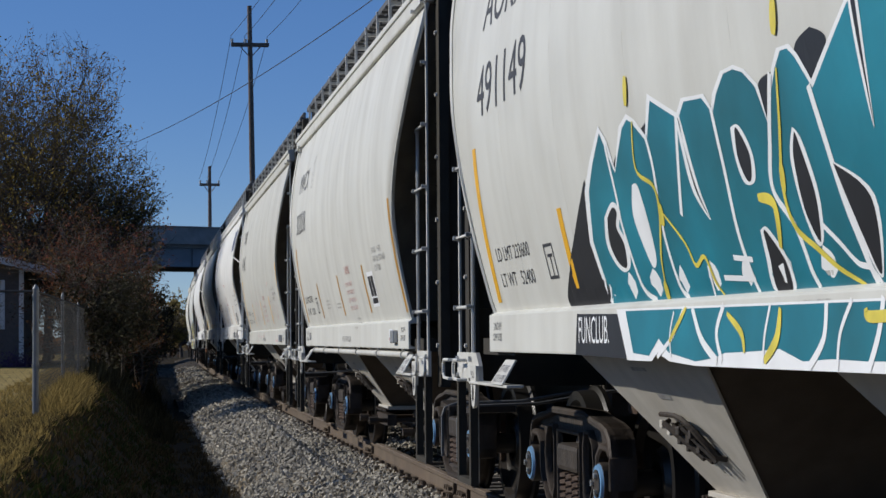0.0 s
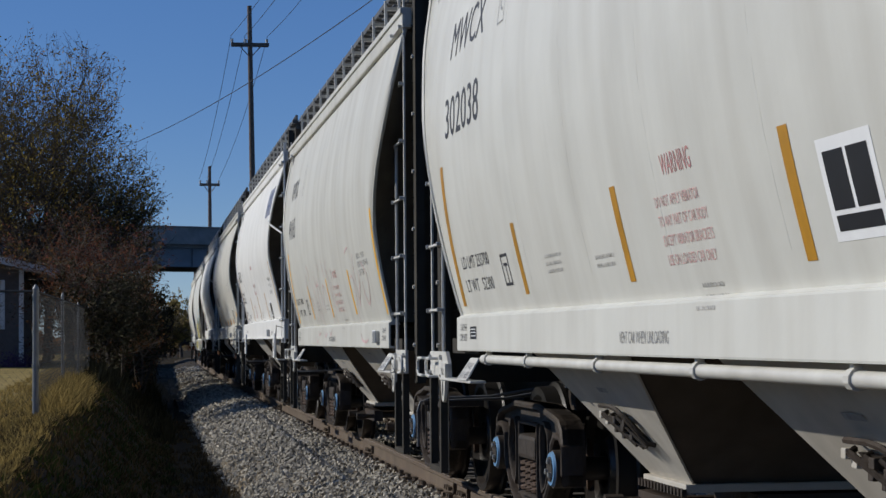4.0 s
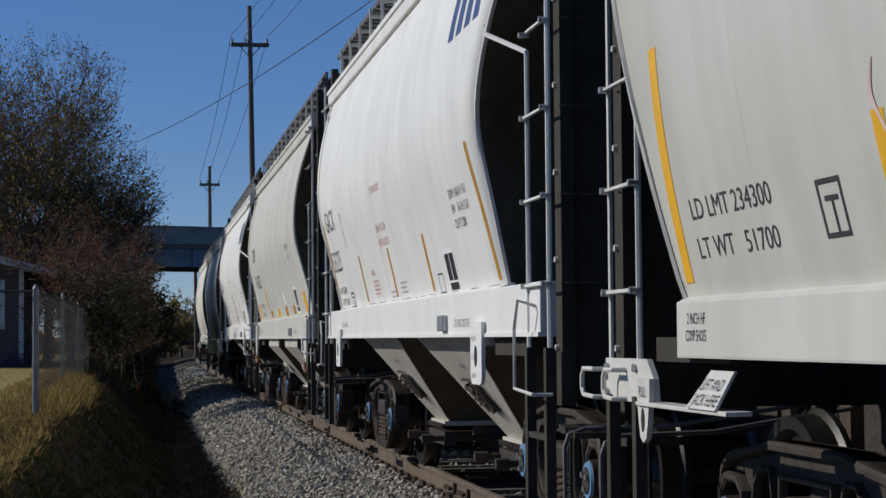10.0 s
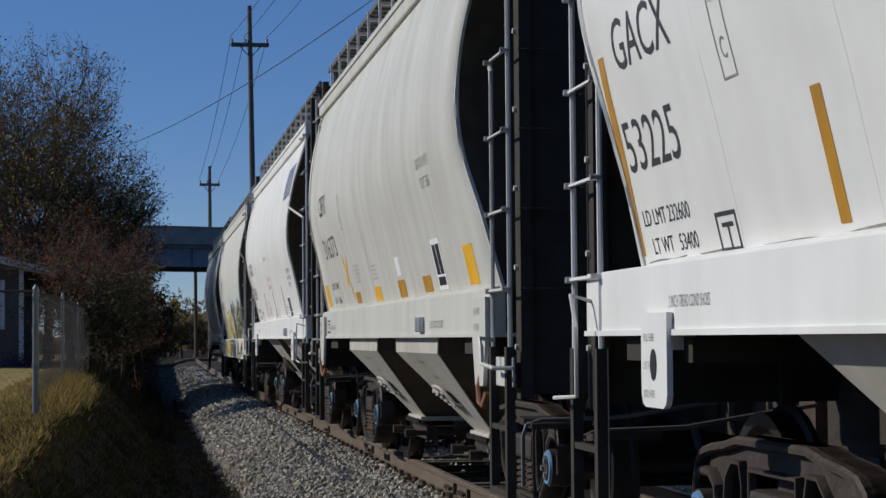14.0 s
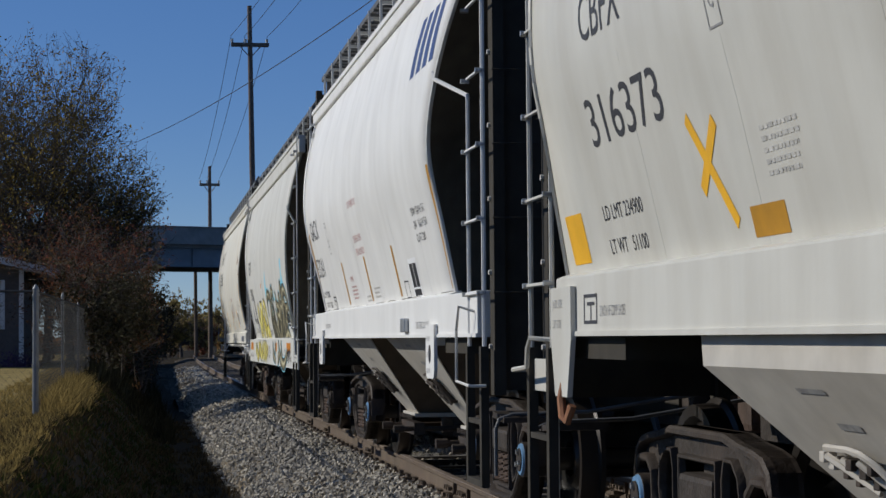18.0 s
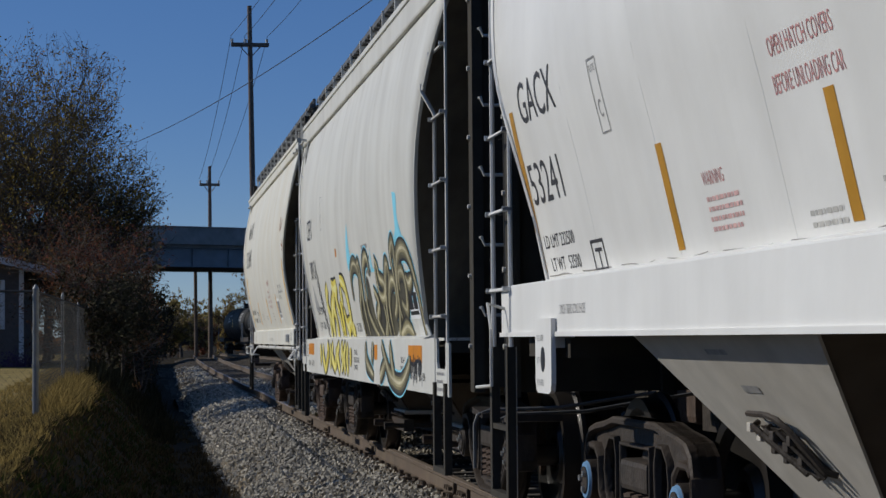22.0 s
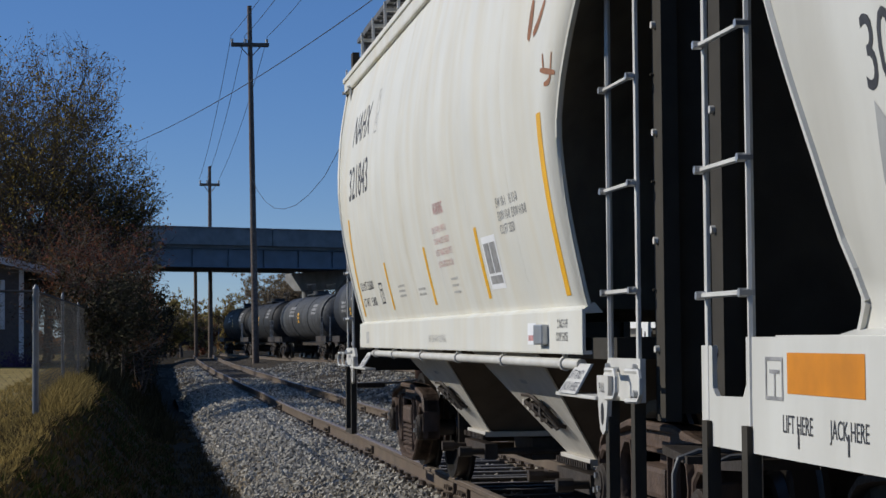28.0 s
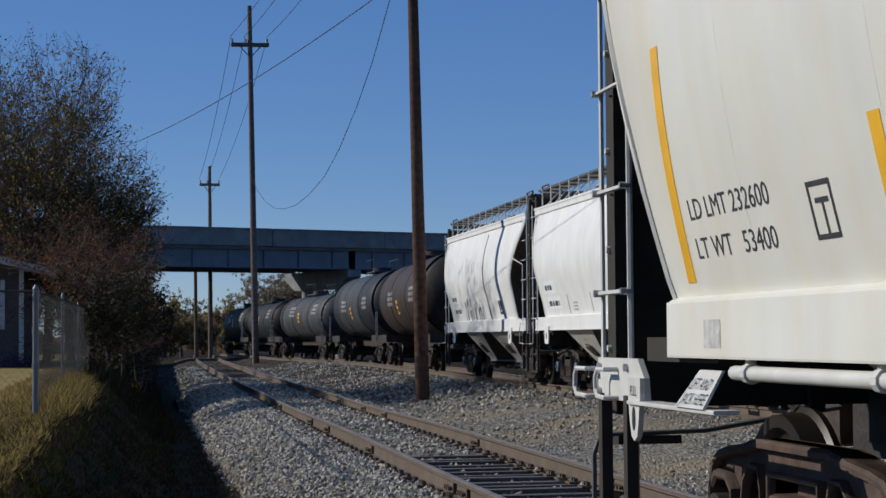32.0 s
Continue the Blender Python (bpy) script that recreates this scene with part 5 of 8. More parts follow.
rod(bm, (-1.15, 4.22, 1.34), (-1.15, 4.22, 1.37), 0.07, 12)
rod(bm, (-1.15, 4.22, 1.37), (-1.15, 4.22, 1.50), 0.045, 12, 0.03)
part("brake_valve", bm, M_PINK, car6, "faded pinkish brake valve", smooth=True)
for y in (4.55, 4.60):
    bm = bmesh.new()
    box(bm, -1.35, -1.28, y - 0.018, y + 0.018, 1.25, 1.42)
    part("pipe_bracket", bm, M_STEEL, car6)
bm = bmesh.new()
box(bm, -1.50, 1.50, 4.2, 5.0, 1.235, 1.255)
box(bm, -1.50, 1.50, -5.0, -4.2, 1.235, 1.255)
part("end_platform", bm, M_GREY2, car6)


# ---- graffiti: the teal piece ----
blob(car0, "A", [(1.67, 1.969), (2.09, 1.729), (2.31, 1.603), (2.51, 1.402), (1.66, 1.402), (1.64, 1.705)], M_SPBLACK, 0.005, "black_shadow", True)
blob(car0, "A", [(1.06, 2.02), (1.31, 1.884), (1.26, 1.684), (0.98, 1.882)], M_SPBLACK, 0.005, "black_shadow", False)
blob(car0, "A", [(0.53, 2.102), (0.69, 2.064), (0.68, 1.926), (0.49, 1.909)], M_SPBLACK, 0.005, "black_shadow", False)
blob(car0, "A", [(-0.31, 2.066), (-0.25, 2.043), (-0.26, 1.842), (-0.38, 1.87)], M_SPBLACK, 0.005, "black_shadow", False)
blob(car0, "A", [(-0.97, 2.091), (-0.81, 2.068), (-0.75, 1.928), (-0.78, 1.74), (-0.98, 1.956)], M_SPBLACK, 0.005, "black_shadow", True)
blob(car0, "A", [(-1.33, 2.171), (-1.2, 2.144), (-1.16, 2.073), (-1.29, 1.986), (-1.44, 2.115)], M_SPBLACK, 0.005, "black_shadow", True)
blob(car0, "A", [(2.23, 1.365), (2.27, 1.169), (1.31, 1.157), (1.31, 1.353)], M_SPBLACK, 0.005, "black_shadow", False)
blob(car0, "A", [(1.27, 2.17), (1.53, 2.028), (1.7, 1.914), (1.81, 1.688), (1.71, 1.402), (-1.46, 1.402), (-1.96, 1.402), (-2.4, 2.114), (-1.89, 2.241), (-1.62, 2.199), (-1.28, 2.021), (-1.2, 2.11), (-1.14, 2.15), (-1.03, 2.153), (-0.96, 2.102), (-0.84, 1.954), (-0.81, 2.068), (-0.7, 2.135), (-0.6, 2.163), (-0.46, 2.161), (-0.34, 2.101), (-0.3, 2.056), (-0.24, 2.112), (0.03, 2.131), (0.11, 2.086), (0.46, 2.203), (0.57, 2.052), (0.69, 2.128), (0.8, 2.164), (0.94, 2.127), (1.11, 1.965), (1.17, 2.091)], M_SPWHITE, 0.007, "white_outline", False)
blob(car0, "A", [(1.27, 2.135), (1.47, 2.018), (1.62, 1.908), (1.74, 1.688), (1.66, 1.402), (-1.46, 1.402), (-1.94, 1.402), (-2.38, 2.11), (-1.9, 2.229), (-1.64, 2.189), (-1.28, 1.995), (-1.17, 2.107), (-1.12, 2.138), (-1.06, 2.14), (-0.99, 2.095), (-0.84, 1.942), (-0.78, 2.066), (-0.68, 2.127), (-0.59, 2.149), (-0.49, 2.148), (-0.38, 2.093), (-0.31, 2.033), (-0.21, 2.1), (-0, 2.114), (0.1, 2.062), (0.43, 2.171), (0.56, 2.023), (0.74, 2.122), (0.8, 2.14), (0.89, 2.115), (1.12, 1.948), (1.23, 2.091)], M_TEAL, 0.009, "teal_fill", False)
blob(car0, "A", [(1.47, 1.375), (1.29, 1.152), (0.9, 1.152), (0.81, 1.189), (0.64, 1.154), (0.28, 1.141), (-1.7, 1.143), (-2.24, 1.148), (-2.19, 1.353), (-1.71, 1.358)], M_SPWHITE, 0.007, "white_outline", False)
blob(car0, "A", [(1.31, 1.365), (1.19, 1.184), (0.94, 1.174), (0.79, 1.245), (0.64, 1.188), (0.28, 1.158), (0.03, 1.174), (-0.08, 1.193), (-0.43, 1.201), (-0.67, 1.21), (-0.89, 1.171), (-1.14, 1.181), (-1.42, 1.177), (-2.18, 1.186), (-2.19, 1.345), (-1.71, 1.35)], M_TEAL, 0.009, "teal_fill", False)
blob(car0, "A", [(1.44, 1.782), (1.26, 1.836), (1.16, 1.788), (1.23, 1.726), (1.16, 1.655), (1.2, 1.56), (1.33, 1.535), (1.45, 1.584), (1.51, 1.672)], M_SPWHITE, 0.011, "white_outline", True)
blob(car0, "A", [(1.39, 1.776), (1.27, 1.813), (1.22, 1.787), (1.28, 1.727), (1.22, 1.654), (1.25, 1.566), (1.31, 1.554), (1.4, 1.59), (1.45, 1.673)], M_SPBLACK, 0.013, "black_counter", True)
blob(car0, "A", [(0.89, 1.88), (0.81, 1.869), (0.77, 1.727), (0.78, 1.578), (0.86, 1.537), (0.93, 1.638), (0.97, 1.763)], M_SPWHITE, 0.011, "white_outline", True)
blob(car0, "A", [(0.86, 1.861), (0.86, 1.861), (0.81, 1.726), (0.83, 1.58), (0.84, 1.561), (0.89, 1.641), (0.92, 1.762)], M_SPBLACK, 0.013, "black_counter", True)
blob(car0, "A", [(-0.47, 1.966), (-0.56, 1.963), (-0.64, 1.864), (-0.61, 1.773), (-0.5, 1.774), (-0.46, 1.863)], M_SPWHITE, 0.011, "white_outline", True)
blob(car0, "A", [(-0.51, 1.954), (-0.54, 1.954), (-0.61, 1.864), (-0.58, 1.783), (-0.53, 1.784), (-0.49, 1.862)], M_SPBLACK, 0.013, "black_counter", True)
blob(car0, "A", [(-0.54, 1.61), (-0.62, 1.613), (-0.74, 1.502), (-0.73, 1.402), (-0.53, 1.402), (-0.53, 1.511)], M_SPWHITE, 0.011, "white_outline", True)
blob(car0, "A", [(-0.57, 1.601), (-0.6, 1.602), (-0.71, 1.499), (-0.7, 1.402), (-0.56, 1.402), (-0.57, 1.512)], M_SPBLACK, 0.013, "black_counter", True)
blob(car0, "A", [(-1.05, 1.905), (-1.11, 1.853), (-1.15, 1.693), (-1.1, 1.556), (-1.03, 1.539), (-0.98, 1.653), (-0.98, 1.813)], M_SPWHITE, 0.011, "white_outline", True)
blob(car0, "A", [(-1.06, 1.888), (-1.08, 1.851), (-1.12, 1.693), (-1.08, 1.561), (-1.05, 1.555), (-1, 1.654), (-1.01, 1.811)], M_SPBLACK, 0.013, "black_counter", True)
blob(car0, "A", [(-1.3, 1.779), (-1.57, 1.652), (-1.48, 1.422), (-1.4, 1.524)], M_SPWHITE, 0.011, "white_outline", True)
blob(car0, "A", [(-1.32, 1.766), (-1.54, 1.649), (-1.48, 1.433), (-1.42, 1.527)], M_SPBLACK, 0.013, "black_counter", True)
blob(car0, "A", [(-1.65, 2.204), (-1.72, 2.19), (-1.68, 1.838), (-1.66, 1.97)], M_SPWHITE, 0.011, "white_outline", True)
blob(car0, "A", [(-1.67, 2.191), (-1.7, 2.186), (-1.68, 1.841), (-1.68, 1.968)], M_SPBLACK, 0.013, "black_counter", True)
blob(car0, "A", [(0.13, 2.057), (0.08, 2.072), (0.01, 1.803), (-0.04, 1.676), (0.09, 1.789), (0.12, 1.939)], M_SPWHITE, 0.011, "white_outline", True)
blob(car0, "A", [(0.09, 2.05), (0.1, 2.049), (0.04, 1.803), (-0.04, 1.682), (0.05, 1.791), (0.08, 1.938)], M_SPBLACK, 0.013, "black_counter", True)
stroke(car0, "A", [(1.2, 2.07), (1.17, 1.861), (1.18, 1.728), (1.1, 1.472), (0.93, 1.402)], 0.03, M_SPWHITE, 0.011, "white_line", False)
stroke(car0, "A", [(0.57, 2.052), (0.54, 1.913), (0.59, 1.648), (0.55, 1.456), (0.47, 1.402)], 0.03, M_SPWHITE, 0.011, "white_line", False)
stroke(car0, "A", [(0.12, 2.076), (0.21, 1.884), (0.3, 1.715)], 0.03, M_SPWHITE, 0.011, "white_line", False)
stroke(car0, "A", [(-0.3, 2.056), (-0.32, 1.836), (-0.31, 1.599), (-0.37, 1.402)], 0.03, M_SPWHITE, 0.011, "white_line", False)
stroke(car0, "A", [(-0.94, 2.087), (-0.83, 1.883), (-0.76, 1.732), (-0.88, 1.605), (-0.93, 1.458), (-0.96, 1.402)], 0.03, M_SPWHITE, 0.011, "white_line", False)
stroke(car0, "A", [(-1.25, 2.008), (-1.3, 1.833), (-1.34, 1.644), (-1.39, 1.508), (-1.43, 1.402)], 0.035, M_SPWHITE, 0.011, "white_line", False)
stroke(car0, "A", [(-1.12, 1.591), (-1.22, 1.533), (-1.32, 1.469), (-1.41, 1.449), (-1.46, 1.402)], 0.02, M_SPWHITE, 0.011, "white_line", False)
stroke(car0, "A", [(0.13, 1.517), (0.13, 1.454), (0.14, 1.402)], 0.02, M_SPWHITE, 0.011, "white_line", False)
stroke(car0, "A", [(-0.19, 1.533), (-0.39, 1.517)], 0.02, M_SPWHITE, 0.011, "white_line", False)
stroke(car0, "A", [(-0.03, 1.466), (-0.37, 1.451)], 0.02, M_SPWHITE, 0.011, "white_line", False)
stroke(car0, "A", [(0.42, 1.365), (0.58, 1.256), (0.81, 1.171)], 0.022, M_SPWHITE, 0.011, "white_line", False)
stroke(car0, "A", [(0.56, 1.351), (0.62, 1.262), (0.61, 1.168)], 0.015, M_SPWHITE, 0.011, "white_line", False)
stroke(car0, "A", [(0.31, 1.363), (0.2, 1.244), (0.01, 1.161)], 0.035, M_SPWHITE, 0.011, "white_line", False)
stroke(car0, "A", [(-0.08, 1.366), (0.01, 1.265), (-0.05, 1.162)], 0.03, M_SPWHITE, 0.011, "white_line", False)
stroke(car0, "A", [(-0.59, 1.361), (-0.53, 1.263), (-0.5, 1.163)], 0.018, M_SPWHITE, 0.011, "white_line", False)
stroke(car0, "A", [(-1.11, 1.358), (-1.08, 1.243), (-0.95, 1.154)], 0.03, M_SPWHITE, 0.011, "white_line", False)
stroke(car0, "A", [(-1.32, 1.36), (-1.22, 1.26), (-1.19, 1.149)], 0.02, M_SPWHITE, 0.011, "white_line", False)
stroke(car0, "A", [(-1.56, 1.363), (-1.52, 1.259), (-1.44, 1.153)], 0.03, M_SPWHITE, 0.011, "white_line", False)
stroke(car0, "A", [(0.74, 2.311), (0.78, 2.194)], 0.056, M_SPYEL, 0.015, "yellow_drip", True)
stroke(car0, "A", [(0.72, 2.125), (0.78, 1.935), (0.58, 1.849), (0.58, 1.737), (0.71, 1.563), (0.75, 1.404)], 0.022, M_SPYEL, 0.015, "yellow_drip", True)
stroke(car0, "A", [(0.55, 1.78), (0.57, 1.692)], 0.062, M_SPYEL, 0.015, "yellow_drip", True)
stroke(car0, "A", [(0.56, 1.754), (0.34, 1.613), (0.27, 1.523), (0.14, 1.55), (0.08, 1.453), (0.02, 1.402)], 0.019, M_SPYEL, 0.015, "yellow_drip", True)
stroke(car0, "A", [(-1.06, 2.308), (-1.03, 2.195)], 0.056, M_SPYEL, 0.015, "yellow_drip", True)
stroke(car0, "A", [(-1.01, 2.095), (-0.95, 1.924), (-0.86, 1.733), (-0.88, 1.605), (-1.03, 1.525), (-1.17, 1.458), (-1.34, 1.402)], 0.025, M_SPYEL, 0.015, "yellow_drip", True)
stroke(car0, "A", [(-0.6, 1.717), (-0.74, 1.683), (-0.7, 1.541)], 0.043, M_SPYEL, 0.015, "yellow_drip", True)
stroke(car0, "A", [(-0.89, 1.804), (-0.86, 1.715)], 0.043, M_SPYEL, 0.015, "yellow_drip", True)
stroke(car0, "A", [(0.63, 1.233), (0.39, 1.364)], 0.025, M_SPYEL, 0.015, "yellow_drip", True)
stroke(car0, "A", [(-0.12, 1.335), (-0.28, 1.264), (-0.31, 1.195)], 0.031, M_SPYEL, 0.015, "yellow_drip", True)
stroke(car0, "A", [(-0.69, 1.346), (-0.65, 1.244), (-0.52, 1.167)], 0.043, M_SPYEL, 0.015, "yellow_drip", True)
stroke(car0, "A", [(-1.43, 1.333), (-1.45, 1.308), (-1.62, 1.306), (-1.79, 1.281)], 0.037, M_SPYEL, 0.015, "yellow_drip", True)
stroke(car0, "A", [(0.74, 1.473), (0.76, 1.402)], 0.056, M_SPYEL, 0.015, "yellow_drip", True)
stencil(car0, "A", "FUNCLUB.", 2.20, 1.225, 0.13, M_SPWHITE, 0.72, "scrawled_word", 0.010)

# olive letters with a cyan halo on the deep-silled car
blob(car6, "D", [(-3.65, 2.392), (-3.85, 2.354), (-3.83, 2.177), (-4, 1.967), (-3.64, 1.955), (-3.43, 2.008), (-3.65, 2.112)], M_CYAN, 0.004, "cyan_cloud", True)
blob(car6, "D", [(-0.39, 2.358), (-0.44, 2.057), (-0.7, 1.966), (-0.17, 1.907), (-0.17, 2.109)], M_CYAN, 0.004, "cyan_cloud", True)
blob(car6, "D", [(-1.93, 2.041), (-1.96, 1.878), (-2.1, 1.843), (-1.83, 1.841)], M_CYAN, 0.004, "cyan_cloud", True)
blob(car6, "D", [(-2.93, 1.49), (-3.17, 1.502), (-3.04, 1.405)], M_CYAN, 0.004, "cyan_cloud", True)
blob(car6, "D", [(-4.18, 1.58), (-4.25, 1.542), (-4.09, 1.5), (-3.97, 1.54)], M_CYAN, 0.004, "cyan_cloud", True)
def olive(pts):
    """One limb of a letter: a cyan halo, a dark outline, an olive body and a pale ridge."""
    stroke(car6, "D", pts, 0.215, M_CYAN, 0.005, "cyan_halo")
    for wide, m, out, name, d in ((0.185, M_SPBLACK, 0.009, "black_outline", 0.0), (0.145, M_SHADE, 0.011, "dark_edge", 0.004), (0.105, M_OLIVE, 0.013, "olive_stroke", 0.008), (0.062, M_KHAKI, 0.015, "khaki_ridge", 0.014), (0.024, M_SAND, 0.017, "pale_highlight", 0.018)):
        stroke(car6, "D", [(y - d, z + d * 0.5) for y, z in pts], wide, m, out, name)


def yellow(pts, wide=0.105):
    """One limb of the yellow letters with its dark outline."""
    stroke(car6, "D", pts, wide + 0.075, M_SPBLACK, 0.0075, "black_outline")
    stroke(car6, "D", pts, wide, M_SPYEL, 0.010, "yellow_stroke")
    stroke(car6, "D", [(y + 0.02, z) for y, z in pts], wide * 0.35, M_PALEYEL, 0.0115, "pale_highlight")


olive([(-0.22, 1.617), (-0.29, 1.842), (-0.59, 1.947), (-0.86, 1.887), (-0.9, 1.724), (-0.67, 1.518), (-0.69, 1.272)])
olive([(-0.88, 1.925), (-1.01, 1.928), (-1.01, 1.77), (-0.94, 1.509), (-1.03, 1.272)])
olive([(-1.27, 1.601), (-1.27, 1.831), (-1.46, 1.956), (-1.67, 1.955), (-1.69, 1.802)])
olive([(-1.28, 1.754), (-1.2, 1.502), (-1.43, 1.344), (-1.63, 1.272)])
olive([(-2.15, 1.931), (-2.28, 1.852), (-2.31, 1.76), (-2.56, 1.699), (-2.47, 1.595), (-2.21, 1.607), (-2.14, 1.749), (-2.16, 1.862)])
olive([(-1.82, 1.674), (-2.02, 1.547), (-1.77, 1.412), (-2.02, 1.272)])
olive([(-2.1, 1.272), (-2.32, 1.378), (-2.31, 1.535)])
olive([(-2.42, 1.272), (-2.47, 1.507), (-2.77, 1.813), (-2.93, 1.845), (-2.91, 1.718)])
olive([(-2.64, 1.272), (-2.65, 1.5), (-2.92, 1.697), (-3.17, 1.7), (-3.14, 1.543), (-2.89, 1.426)])
olive([(-3.23, 1.716), (-3.19, 1.898), (-3.3, 1.985), (-3.42, 1.986), (-3.36, 1.784), (-3.25, 1.538), (-3.3, 1.399)])
olive([(-2.96, 1.274), (-3.22, 1.48), (-3.37, 1.745), (-3.62, 1.911), (-3.96, 1.931), (-4.2, 1.815), (-4.33, 1.604), (-4.36, 1.373), (-4.38, 1.272)])
olive([(-3.42, 1.626), (-3.49, 1.754), (-3.72, 1.754), (-3.76, 1.605), (-3.62, 1.465), (-3.43, 1.53)])
olive([(-3.84, 1.726), (-3.94, 1.662), (-4.15, 1.701)])
olive([(-3.05, 1.272), (-3.43, 1.338), (-3.64, 1.317), (-3.76, 1.272)])
olive([(-1.22, 1.214), (-1.28, 1.093), (-1.38, 1.019), (-1.8, 0.924)])
olive([(-1.7, 1.028), (-1.76, 1.216)])
olive([(-2.35, 1.218), (-2.68, 1.032), (-2.99, 0.93), (-3.54, 0.899), (-3.95, 1.034), (-3.99, 1.118)])
olive([(-2.87, 1.219), (-3.01, 1.041), (-3.18, 0.909)])
olive([(-2.24, 0.918), (-2.6, 1.051)])
blob(car6, "D", [(-0.62, 1.272), (-0.66, 1.55), (-0.84, 1.84), (-0.98, 1.70), (-1.2, 1.50), (-1.38, 1.78), (-1.55, 1.76), (-1.62, 1.45), (-1.75, 1.272)], M_SHADE, 0.0065, "dark_fill")
blob(car6, "D", [(-1.75, 1.272), (-1.9, 1.52), (-2.2, 1.70), (-2.45, 1.55), (-2.75, 1.70), (-3.05, 1.62), (-3.05, 1.45), (-2.75, 1.272)], M_SHADE, 0.0068, "dark_fill")
blob(car6, "D", [(-2.9, 1.272), (-3.2, 1.52), (-3.35, 1.76), (-3.62, 1.84), (-3.78, 1.72), (-3.80, 1.50), (-3.66, 1.38), (-3.80, 1.272)], M_SHADE, 0.0071, "dark_fill")
yellow([(2.06, 1.813), (2.28, 1.679), (2.25, 1.498), (2.41, 1.272)], 0.175)
yellow([(2.36, 1.609), (2.14, 1.46), (2.05, 1.272)], 0.175)
yellow([(1.6, 1.818), (1.57, 1.687), (1.93, 1.526), (2.09, 1.272)], 0.175)
yellow([(1.75, 1.591), (1.63, 1.451), (1.73, 1.281)], 0.175)
yellow([(1.11, 1.816), (1.33, 1.678), (1.25, 1.51), (1.2, 1.279)], 0.175)
yellow([(1.6, 1.818), (1.36, 1.762), (1.11, 1.816)], 0.175)
yellow([(0.96, 1.631), (1.01, 1.472), (1.05, 1.278)], 0.175)
yellow([(0.73, 1.849), (0.43, 1.78), (0.32, 1.638), (0.31, 1.457), (0.36, 1.276)], 0.175)
yellow([(0.78, 1.561), (0.74, 1.434), (0.64, 1.37), (0.36, 1.428)], 0.175)
yellow([(0.64, 1.37), (0.69, 1.272)], 0.175)
yellow([(0.19, 1.409), (0.22, 1.272)], 0.175)
yellow([(0.74, 1.749), (0.83, 1.674), (0.77, 1.599)], 0.175)
yellow([(3.0, 1.179), (2.93, 1.078), (2.87, 0.977)], 0.135)
yellow([(2.65, 1.192), (2.66, 1.063), (2.4, 0.903)], 0.135)
yellow([(2.4, 0.903), (2.12, 1.106), (2.22, 1.183)], 0.135)
yellow([(1.91, 1.205), (1.87, 0.935)], 0.135)
yellow([(1.62, 1.199), (1.72, 1.076), (1.38, 0.931)], 0.135)
yellow([(1.34, 0.932), (1.29, 1.174)], 0.135)
yellow([(1.0, 1.202), (1.17, 1.084), (0.93, 0.918)], 0.135)
yellow([(0.67, 1.203), (0.8, 1.12), (0.63, 1.06), (0.76, 0.933)], 0.135)
yellow([(0.41, 1.194), (0.52, 1.093), (0.45, 0.905)], 0.135)
yellow([(0.21, 1.195), (0.29, 1.066), (0.18, 0.908)], 0.135)
yellow([(-0.01, 1.164), (-0.02, 0.984)], 0.135)
for i in range(7):
    # loose black scrawl beside the number
    y = 3.05 - 0.05 * i
    stroke(car6, "D", [(y, 2.0 - 0.09 * i), (y - 0.16, 1.93 - 0.09 * i), (y - 0.02, 1.86 - 0.09 * i), (y - 0.20, 1.80 - 0.09 * i)], 0.028, M_SPBLACK, 0.0075, "black_scrawl")
for i, (y, z) in enumerate(((-3.98, 0.99), (-4.06, 0.95), (-4.14, 1.0), (-4.22, 0.93), (-4.30, 0.99), (-4.36, 0.92), (-4.45, 0.97), (-4.52, 0.94), (-4.58, 1.0))):
    stroke(car6, "D", [(y + 0.02, 1.13 - 0.02 * (i % 3)), (y - 0.01, 1.06), (y, z)], 0.035, M_SPBLACK, 0.0095, "black_drip")
stroke(car6, "D", [(-3.95, 1.09), (-4.2, 1.055), (-4.4, 1.085), (-4.6, 1.05)], 0.03, M_SPBLACK, 0.0092, "black_scrawl")

# pink scrawl on the pale grey car
stroke(car2, "A", [(2.06, 2.118), (1.89, 2.036), (1.85, 1.874)], 0.02, M_PINK, 0.006, "pink_scrawl")
stroke(car2, "A", [(2.25, 2.023), (2.29, 1.91), (2.19, 1.738), (2.15, 1.573)], 0.02, M_PINK, 0.006, "pink_scrawl")
stroke(car2, "A", [(2.09, 1.748), (1.94, 1.675), (1.85, 1.513), (1.81, 1.434)], 0.02, M_PINK, 0.006, "pink_scrawl")
stroke(car2, "A", [(1.31, 2.051), (1.32, 1.949), (1.21, 1.851), (1.06, 1.881), (0.97, 1.943)], 0.02, M_PINK, 0.006, "pink_scrawl")
stroke(car2, "A", [(1.21, 1.851), (0.94, 1.856), (0.89, 1.741), (0.99, 1.525)], 0.02, M_PINK, 0.006, "pink_scrawl")
stroke(car2, "A", [(1.14, 1.845), (1.22, 1.679), (1.22, 1.405)], 0.02, M_PINK, 0.006, "pink_scrawl")
stroke(car2, "A", [(1.55, 1.85), (1.48, 1.68), (1.42, 1.424)], 0.02, M_PINK, 0.006, "pink_scrawl")
stroke(car2, "A", [(0.77, 1.55), (0.57, 1.784), (0.46, 1.846), (0.35, 1.791), (0.32, 1.612)], 0.02, M_PINK, 0.006, "pink_scrawl")
